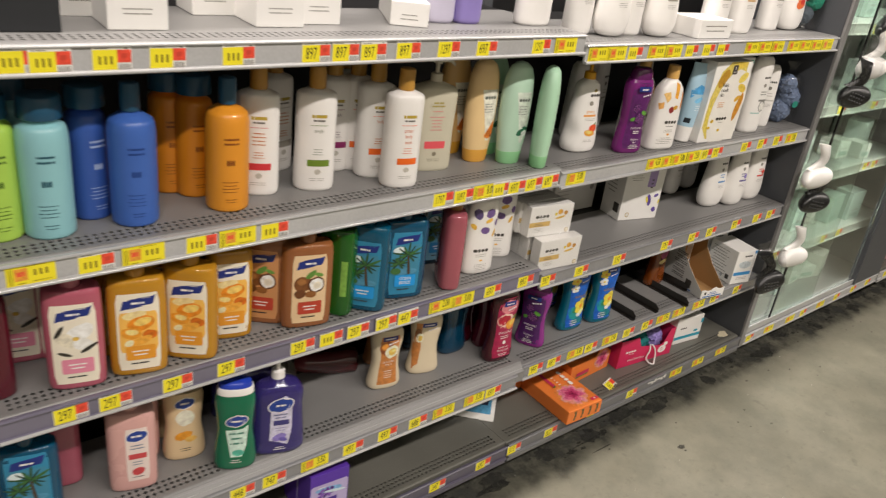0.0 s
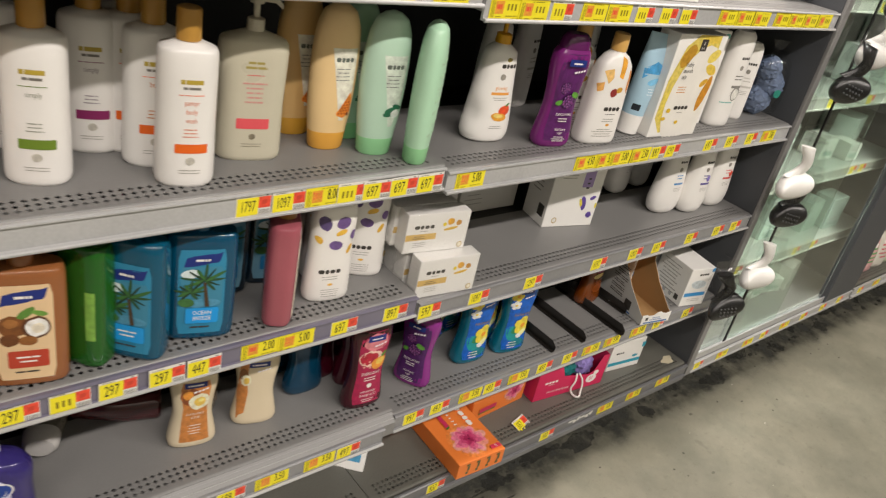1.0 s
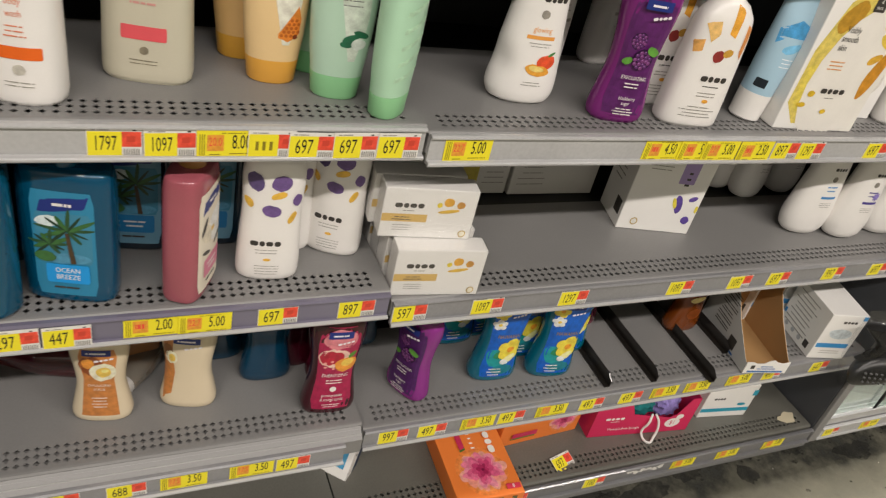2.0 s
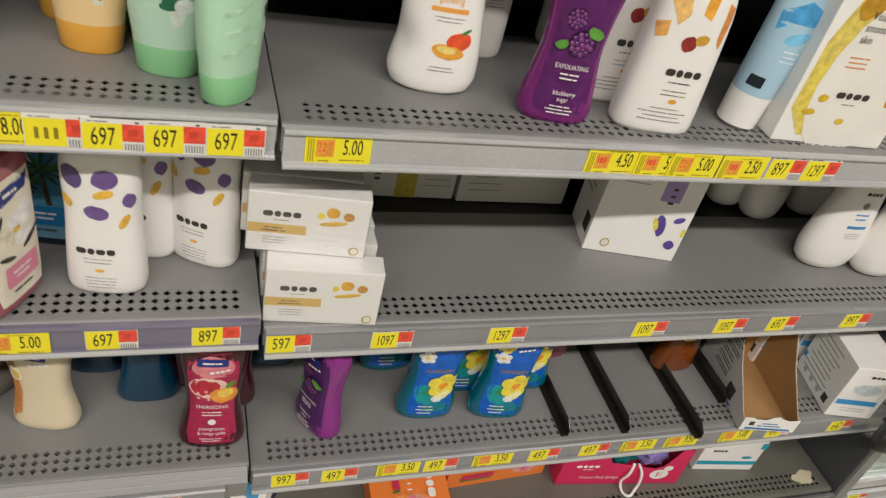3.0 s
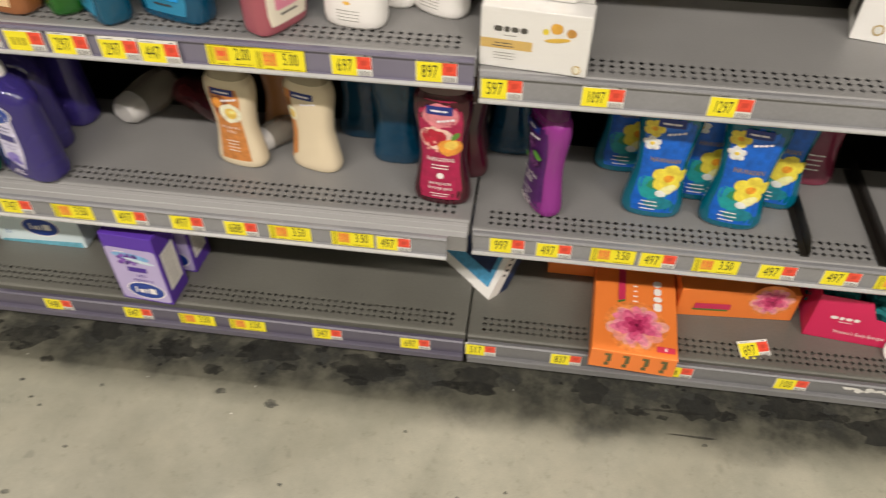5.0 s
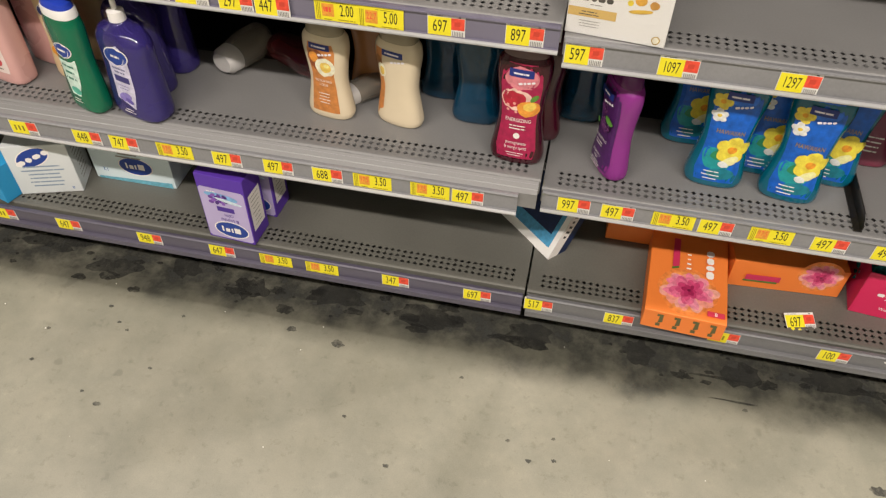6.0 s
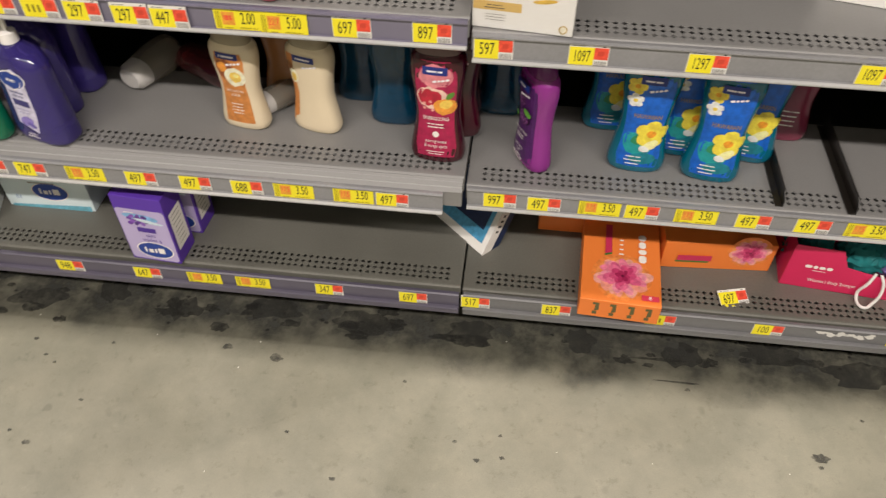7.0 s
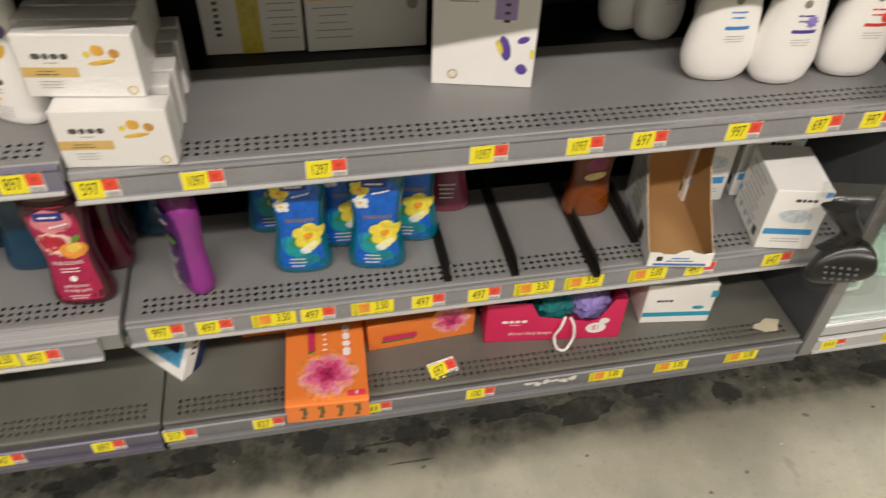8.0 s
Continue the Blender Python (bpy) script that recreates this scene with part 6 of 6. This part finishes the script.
carton("soap_multipack", on(-1.128, 0.026, ZA0, -18), 0.11, 0.07, 0.085, card("#2f9bd2"), [("e", ink("#e8c9a0"), 0.03, 0.02, 0.010, 0.007), ("b", WHT, 0.0, 0.06, 0.06, 2, 0.01, 0.004)], "bright blue soap multipack", "soap box")
# scuffed paper remnant stuck on the deck, and tape residue on the rail
st = thing("paper_remnant", pose(1.160, 0.052, Z0 + 0.0006, 0, 0, 12), "torn scrap of old label paper stuck to the deck", "paper")
bm = bmesh.new()
vs = [bm.verts.new((0.028 * math.cos(a) * (1 + 0.25 * math.sin(3 * a)), 0.016 * math.sin(a) * (1 + 0.2 * math.cos(5 * a)), 0.0008)) for a in [k * math.pi / 8 for k in range(16)]]
bm.faces.new(vs)
part("scrap", bm, card("#c9bfa4"), st)
st = thing("tape_residue", pose(0.655, 0.0062, 0.166), "whitish torn tape residue on the price rail", "tape")
for i in range(6):
    bm = bmesh.new()
    vs = [bm.verts.new((0.017 * i + 0.009 * math.cos(a) * (1 + 0.4 * math.sin(3 * a + i)), 0.0, -0.004 - 0.004 * (i % 3 == 1) + 0.0055 * math.sin(a) * (1 + 0.4 * math.cos(2 * a + i * 2)))) for a in [k * math.pi / 6 for k in range(12)]]
    bm.faces.new(vs)
    part("scrap", bm, card("#d6d4d0"), st)

# ---- top shelves ----
Z4A, Z4B = ZA["a4"], ZB["b4"]
carton("display_carton", on(-1.093, 0.078, Z4A, -4), 0.085, 0.10, 0.16, card("#26282b"), [("b", GRY, 0.0, 0.10, 0.05, 3, 0.02, 0.004)], "charcoal display carton on the top shelf")
for bx, by, bw, dd in ((-0.941, 0.085, 0.088, 0.10), (-0.99, 0.19, 0.08, 0.09), (-0.699, 0.098, 0.088, 0.10), (-0.612, 0.120, 0.086, 0.10), (-0.77, 0.20, 0.08, 0.09)):
    carton("carton", on(bx, by, Z4A, -4), bw, dd, 0.2, WHITE_C, [("b", GRY, 0.0, 0.03, bw * 0.55, 2, 0.007, 0.002), ("b", ink("#c9788a"), 0.0, 0.05, bw * 0.4, 1, 0.007, 0.002), ("l", DK, 0.0, 0.13, 0.02, 0.006)], "plain white carton on the top shelf", "box", "white cartons")
carton("carton", on(-0.425, 0.10, Z4A, -28), 0.075, 0.19, 0.045, WHITE_C, [("b", GRY, 0.0, 0.02, 0.04, 2, 0.008, 0.002)], "white carton lying flat on the top shelf")
white_bottle(-0.318, 0.125, Z4A, "pale lilac wash bottle on the top shelf", -10, 0.2, "#8f84b0", None, 0.036, gel_mat=plastic("#c9c4d8"))
white_bottle(-0.251, 0.115, Z4A, "violet wash bottle on the top shelf", -10, 0.2, "#5a4a8e", None, 0.033, gel_mat=plastic("#8f80c0"))
white_bottle(-0.076, 0.092, Z4A, "white squeeze bottle on the top shelf", -6, 0.2, "#9a958a", None, 0.045)
for k, (bx, by, bw, band) in enumerate(((0.085, 0.10, 0.036, "#7a6a9a"), (0.165, 0.066, 0.042, "#9a958a"), (0.25, 0.08, 0.034, "#b9b4aa"), (0.335, 0.052, 0.043, "#9a958a"), (0.41, 0.10, 0.034, "#b9b4aa"), (0.63, 0.085, 0.045, "#9a958a"), (0.74, 0.075, 0.045, "#c9a06a"), (0.83, 0.12, 0.04, "#c9788a"), (0.965, 0.11, 0.038, "#9a958a"), (1.08, 0.105, 0.046, "#e0703a"))):
    white_bottle(bx, by, Z4B, "white wash bottle on the top shelf", -8, 0.205, band, [("e", ink("#e0703a"), 0.006, 0.08, 0.022, 0.014, 15), ("e", ink("#c8362c"), 0.012, 0.088, 0.012, 0.010)] if k == 9 else None, bw, inverted=k in (1, 3, 9))
carton("display_carton", on(0.525, 0.030, Z4B, -2), 0.14, 0.10, 0.048, WHITE_C, [("b", GRY, 0.0, 0.03, 0.1, 2, 0.012, 0.003)], "low white tray of small cartons")
t_ = thing("bath_sponge_bag", pose(1.175, 0.13, Z4B + 0.001, 0, 0, -25), "clear bag of slate, teal and crimson sponges", "bag")
for i, (dx, dz, col) in enumerate(((-0.01, 0.045, "#55606a"), (0.015, 0.09, "#1f8a70"), (-0.012, 0.12, "#a8234a"), (0.02, 0.15, "#1f8a70"))):
    part("sponge", puff(0.036, i + 11, (dx, 0, dz)), material("mesh_" + col[1:], col, 0.8, vary=0.3, scale=300, bump=0.8), t_, smooth=True)
part("bag", Body([(0, 0.05, 0.03, 2.6), (0.03, 0.06, 0.045, 2.4), (0.15, 0.058, 0.042, 2.4), (0.2, 0.02, 0.008, 2)]).mesh(20), FILM, t_, "clear plastic film bag", True)

# ---- side panel, locked glass case and the bay past it ----
sp_ = thing("side_panel", pose(0, 0, 0), "dark grey steel end panel between the bays", "panel")
part("sheet", box_bm(1.2165, 1.235, 0.014, 0.40, 0.125, 1.75, 0.002), METAL_DARK, sp_)
part("plinth", box_bm(1.2165, 1.235, 0.20, 0.40, 0.0, 0.125), BACK, sp_)
part("front_post", box_bm(1.2165, 1.245, 0.004, 0.0138, 0.130, 1.75, 0.002), METAL, sp_)


def glass_case():
    x0, x1 = 1.247, 2.425
    t = thing("glass_case", pose(0, 0, 0), "locked glass display case with pale stock behind sliding panes", "case")
    # pale interior colours, partly standing for the panes' milky reflection
    pale = material("case_back", "#8f9a90", 0.55, vary=0.08, scale=6)
    part("back_panel", box_bm(x0, x1, 0.40, 0.42, 0.05, 1.75), pale, t)
    part("deck", box_bm(x0, x1, 0.018, 0.40, 0.13, 0.176, 0.002), METAL, t)
    part("plinth", box_bm(x0 + 0.02, x1 - 0.02, 0.22, 0.24, 0.0, 0.13), BACK, t)
    part("price_rail", extrude_bm([(y - 0.006, z + 0.173) for y, z in RAIL_PROFILE], x0, x1), RAIL, t)
    part("sill_track", extrude_bm([(0.012, 0.177), (0.012, 0.200), (0.016, 0.200), (0.016, 0.184), (0.036, 0.184), (0.036, 0.200), (0.040, 0.200), (0.040, 0.177)], x0, x1), RAIL_CLEAR, t)
    part("head_track", box_bm(x0, x1, 0.012, 0.040, 1.70, 1.73, 0.002), RAIL_CLEAR, t)
    for a, b, y in ((x0 + 0.004, 1.80, 0.0305), (1.44, 2.14, 0.0205)):
        p = part("pane", box_bm(a, b, y, y + 0.004, 0.186, 1.705), GLASS, t, "greenish sliding glass pane")
        p.visible_shadow = False
        part("edge_trim", box_bm(a - 0.002, a + 0.004, y - 0.001, y + 0.005, 0.187, 1.704), BLACK, p)
    part("end_panel", box_bm(2.16, x1, 0.004, 0.044, 0.176, 1.75, 0.003), METAL_DARK, t, "dark grey end panel")
    part("end_side", box_bm(x1 - 0.02, x1 - 0.001, 0.0445, 0.40, 0.176, 1.75), METAL_DARK, t)
    for z in (0.46, 0.76, 1.03, 1.32):
        s = part("shelf", box_bm(x0 + 0.01, 2.40, 0.09, 0.395, z - 0.012, z, 0.001), material("pale_shelf", "#a9b2aa", 0.4, vary=0.06, scale=12), t, "pale glass-topped shelf")
        part("price_rail", extrude_bm([(y + 0.072, zz + z) for y, zz in RAIL_PROFILE], x0 + 0.012, 2.398), material("case_rail", "#b8bdb4", 0.35, vary=0.06, scale=12), s)
    return t


glass_case()
rnd = random.Random(7)
for z in (0.177, 0.461, 0.761, 1.031, 1.321):
    x = 1.32
    while x < 2.1:
        w = rnd.uniform(0.06, 0.14)
        if rnd.random() < 0.72:
            col = rnd.choice(("#cfd6cc", "#c2cfc8", "#d8d8cf", "#a9bfb4", "#b4c4c0"))
            carton("carton", on(x + w / 2, rnd.uniform(0.11, 0.2), z, rnd.uniform(-14, 14)), w, 0.08, rnd.uniform(0.05, 0.19), card(col), [("r", ink("#8fa89c"), -w * 0.35, w * 0.35, 0.012, 0.03), ("b", GRY, 0.0, 0.042, w * 0.6, 1, 0.006, 0.003)], "pale carton inside the locked glass case", "box", "cartons in the glass case")
        if z > 0.2 and rnd.random() < 0.6:
            price_tag("", False, pose(x, YR + 0.0715, z - 0.003))
        x += w + rnd.uniform(0.01, 0.06)
bay(2.44, [(0.176, 0.173, -0.006, 0), (0.50, 0.498, 0, 0), (0.80, 0.798, 0, 0), (1.1, 1.098, 0, 0)], [RAIL] * 4, "grey steel store shelving bay past the glass case")


def pouch(x, yf, z, body, top, what, rot):
    t = thing("sponge_pack", at(x, yf, z, 0.07, rot), what, "bag", "pouches past the glass case")
    b = Body([(0, 0.055, 0.03, 2.8), (0.01, 0.062, 0.035, 2.8), (0.09, 0.062, 0.033, 2.6), (0.15, 0.058, 0.018, 2.6), (0.175, 0.055, 0.004, 3)])
    part("pouch", b.mesh(20), plastic(body, 0.4), t, smooth=True)
    part("header", box_bm(-0.056, 0.056, -0.003, 0.003, 0.17, 0.215), card(top), t)
    prints(t, b, [("b", ink(top), 0.0, 0.11, 0.08, 4, 0.02, 0.008), ("e", WHT, 0.0, 0.13, 0.03, 0.012)])


for i in range(6):
    pouch(2.53 + 0.135 * i, 0.06, 0.176, ("#c9d2b4", "#d8a8a8", "#d6d2c6")[i % 3], ("#1f8a3c", "#2f9a4a", "#c94a5a")[i % 3], "pale pouch with a coloured header card", -6)
    pouch(2.53 + 0.135 * i, 0.08, 0.50, ("#d6d2c6", "#b8a8c8")[i % 2], ("#8a6ab0", "#c9a83c")[i % 2], "pale pouch with a coloured header card", 4)

# ---- hanging strip of bath scrubbers in front of the end panel ----
strip = thing("clip_strip", pose(1.225, -0.012, 0.0), "clear plastic clip strip hung on the shelf post", "clip strip")
part("strip", box_bm(-0.013, 0.013, -0.001, 0.0005, 0.5, 1.62), FILM, strip)
part("hook", box_bm(-0.008, 0.008, -0.001, 0.016, 1.60, 1.615), BLACK, strip)


def scrubber(x, z, colour, rot, tilt, what):
    """A bath scrubber in a clear bag: scooped head with a bent handle and a header card."""
    t = thing("bath_scrubber", pose(x, -0.05, z, 0, tilt, rot) @ Matrix.Scale(1.1, 4), what, "bath scrubber", "hanging bath scrubbers")
    m = plastic("#e6e4e0", 0.3) if colour == "white" else material("black_rubber", "#121213", 0.28, vary=0.2, scale=40, bump=0.1)
    bm = bmesh.new()
    bmesh.ops.create_uvsphere(bm, u_segments=28, v_segments=18, radius=1)
    for v in bm.verts:
        d = v.co.copy()
        v.co = Vector((d.x * 0.047 + 0.010 * d.z * d.z, d.y * 0.024 - 0.020 * d.x * d.x + (0.010 if d.y > 0 else 0) * (1 - d.x * d.x), d.z * 0.036 - 0.024 + 0.012 * d.x))
    part("head", bm, m, t, smooth=True)
    bm = bmesh.new()
    last = None
    for i in range(11):
        u = i / 10
        c = Vector((0.016 * math.sin(u * 4.2) - 0.012 + 0.01 * u, 0.006 * math.cos(u * 4), -0.004 + 0.085 * u))
        r1, r2 = 0.024 * (1 - 0.35 * math.sin(u * 3.1)), 0.011
        ring = [bm.verts.new(c + Vector((r1 * math.cos(a), r2 * math.sin(a), 0))) for a in [k * math.pi / 6 for k in range(12)]]
        if last:
            for k in range(12):
                bm.faces.new((last[k], last[(k + 1) % 12], ring[(k + 1) % 12], ring[k]))
        last = ring
    bm.faces.new(last)
    part("handle", bm, m, t, smooth=True)
    if colour == "black":
        bm = bmesh.new()
        for i in range(5):
            for j in range(3):
                bmesh.ops.create_icosphere(bm, subdivisions=1, radius=0.0028, matrix=Matrix.Translation((-0.02 + 0.010 * i, -0.0275 - 0.0 * j, -0.036 + 0.011 * j)))
        nb = part("nubs", bm, plastic("#4a4a4c"), t)
        nb["kind"] = "stuff"
    bm = Body([(-0.066, 0.048, 0.012, 3), (-0.06, 0.054, 0.034, 3), (0.0, 0.056, 0.036, 3), (0.06, 0.050, 0.026, 3), (0.095, 0.046, 0.004, 3), (0.10, 0.046, 0.0015, 3)]).mesh(20)
    b = part("bag", bm, BAG, t, "clear plastic bag", True)
    b.visible_shadow = False
    part("header", box_bm(-0.04, 0.04, -0.001, 0.001, 0.092, 0.118), FILM, t)
    part("hook", box_bm(-0.002, 0.002, 0.0, 0.04, 0.112, 0.115), FILM, t)


scrubber(1.128, 0.488, "black", -30, -12, "black bath scrubber in a clear hanging bag")
scrubber(1.262, 0.560, "white", -20, 8, "white bath scrubber in a clear hanging bag")
scrubber(1.278, 0.768, "black", -25, 10, "black bath scrubber in a clear hanging bag")
scrubber(1.230, 0.865, "white", -20, 6, "white bath scrubber in a clear hanging bag")
scrubber(1.300, 1.140, "black", -30, 14, "black bath scrubber in a clear hanging bag")
scrubber(1.360, 1.230, "white", -20, 14, "white bath scrubber in a clear hanging bag")
scrubber(1.400, 1.360, "black", -20, 14, "black bath scrubber in a clear hanging bag")

# ---- dirt and painted shade on the floor ----
rnd = random.Random(21)


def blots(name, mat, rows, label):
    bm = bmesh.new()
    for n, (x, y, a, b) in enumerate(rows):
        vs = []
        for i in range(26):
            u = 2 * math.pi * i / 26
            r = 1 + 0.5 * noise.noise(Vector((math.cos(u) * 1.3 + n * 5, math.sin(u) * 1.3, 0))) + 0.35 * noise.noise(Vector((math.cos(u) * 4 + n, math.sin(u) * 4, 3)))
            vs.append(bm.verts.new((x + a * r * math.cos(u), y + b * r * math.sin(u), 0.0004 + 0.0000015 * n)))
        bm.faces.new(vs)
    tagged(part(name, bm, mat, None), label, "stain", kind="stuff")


def scatter(count, y0, dy, big, power=3):
    out = []
    for _ in range(count):
        k = rnd.random() ** power
        out.append((rnd.uniform(-2.4, 3.4), rnd.gauss(y0, dy), 0.004 + big * k, 0.003 + big * 0.45 * k))
    return out


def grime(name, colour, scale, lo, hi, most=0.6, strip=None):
    """Thin film of dirt and painted shade that breaks up into specks, the floor showing through; strip = (y, fade) for
    a ragged strip along the shelf foot.
    """
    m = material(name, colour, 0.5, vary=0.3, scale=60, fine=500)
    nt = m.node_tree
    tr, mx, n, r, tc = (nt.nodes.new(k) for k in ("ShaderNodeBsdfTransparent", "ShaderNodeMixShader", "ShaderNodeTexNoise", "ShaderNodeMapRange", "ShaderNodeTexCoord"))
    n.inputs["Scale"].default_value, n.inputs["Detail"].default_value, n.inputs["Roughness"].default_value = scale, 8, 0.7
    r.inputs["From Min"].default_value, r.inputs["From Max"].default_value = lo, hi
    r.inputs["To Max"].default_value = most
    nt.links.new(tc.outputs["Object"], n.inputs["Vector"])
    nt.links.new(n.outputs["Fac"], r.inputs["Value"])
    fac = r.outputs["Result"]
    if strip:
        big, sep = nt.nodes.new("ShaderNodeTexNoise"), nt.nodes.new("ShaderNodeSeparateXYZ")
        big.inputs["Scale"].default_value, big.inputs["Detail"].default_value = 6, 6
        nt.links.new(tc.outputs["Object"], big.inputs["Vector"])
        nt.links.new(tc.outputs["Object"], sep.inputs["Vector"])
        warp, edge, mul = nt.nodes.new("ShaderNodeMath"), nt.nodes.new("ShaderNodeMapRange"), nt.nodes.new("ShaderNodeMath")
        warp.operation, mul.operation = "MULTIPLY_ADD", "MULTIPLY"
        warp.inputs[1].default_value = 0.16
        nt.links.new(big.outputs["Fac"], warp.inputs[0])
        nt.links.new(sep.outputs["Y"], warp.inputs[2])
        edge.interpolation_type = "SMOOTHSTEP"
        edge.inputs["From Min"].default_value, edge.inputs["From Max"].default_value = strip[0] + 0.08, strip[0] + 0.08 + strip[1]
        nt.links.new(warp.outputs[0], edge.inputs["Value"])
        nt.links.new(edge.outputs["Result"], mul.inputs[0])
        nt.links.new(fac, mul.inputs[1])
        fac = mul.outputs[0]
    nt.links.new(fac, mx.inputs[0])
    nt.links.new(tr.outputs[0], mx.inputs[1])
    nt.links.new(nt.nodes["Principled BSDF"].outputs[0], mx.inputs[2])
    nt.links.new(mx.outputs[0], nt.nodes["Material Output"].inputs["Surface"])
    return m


# the shelving's floor shade, painted in together with dust
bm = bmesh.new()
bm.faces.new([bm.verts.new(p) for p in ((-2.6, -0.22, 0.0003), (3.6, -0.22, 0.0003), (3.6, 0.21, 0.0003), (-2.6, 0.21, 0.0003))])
tagged(part("floor_dust", bm, grime("floor_dust", (0.046, 0.047, 0.042), 12, 0.32, 0.60, 0.88, (-0.055, 0.11)), None), "ragged strip of dust and painted shelf shade on the unmopped concrete", "dirt", kind="stuff")
# an evenly spaced row of broad dark patches along the strip
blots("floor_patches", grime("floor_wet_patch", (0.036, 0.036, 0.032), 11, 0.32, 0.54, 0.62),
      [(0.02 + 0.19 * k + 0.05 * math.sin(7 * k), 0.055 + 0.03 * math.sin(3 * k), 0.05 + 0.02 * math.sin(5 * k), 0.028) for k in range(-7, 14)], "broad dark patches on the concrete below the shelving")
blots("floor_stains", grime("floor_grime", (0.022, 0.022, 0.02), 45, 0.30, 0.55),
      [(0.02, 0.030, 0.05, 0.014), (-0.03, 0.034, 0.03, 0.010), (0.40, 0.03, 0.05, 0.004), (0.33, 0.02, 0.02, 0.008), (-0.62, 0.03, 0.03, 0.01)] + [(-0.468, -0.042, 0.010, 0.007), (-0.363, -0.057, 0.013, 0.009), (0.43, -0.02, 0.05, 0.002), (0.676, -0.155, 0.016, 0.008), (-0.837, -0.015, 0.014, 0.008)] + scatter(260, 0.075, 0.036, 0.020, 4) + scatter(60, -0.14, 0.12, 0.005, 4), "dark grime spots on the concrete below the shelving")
bm = bmesh.new()
for x, y in [(-0.404, -0.023), (-0.62, -0.03), (0.2, -0.2)] + [(rnd.uniform(-2, 3), rnd.uniform(-1.3, 0.1)) for _ in range(45)]:
    bmesh.ops.create_icosphere(bm, subdivisions=1, radius=rnd.uniform(0.0006, 0.0018), matrix=Matrix.Translation((x, y, 0.001)))
tagged(part("floor_crumbs", bm, card("#d8d4cc"), None), "pale crumbs and paper specks scattered on the floor", "litter", kind="stuff")
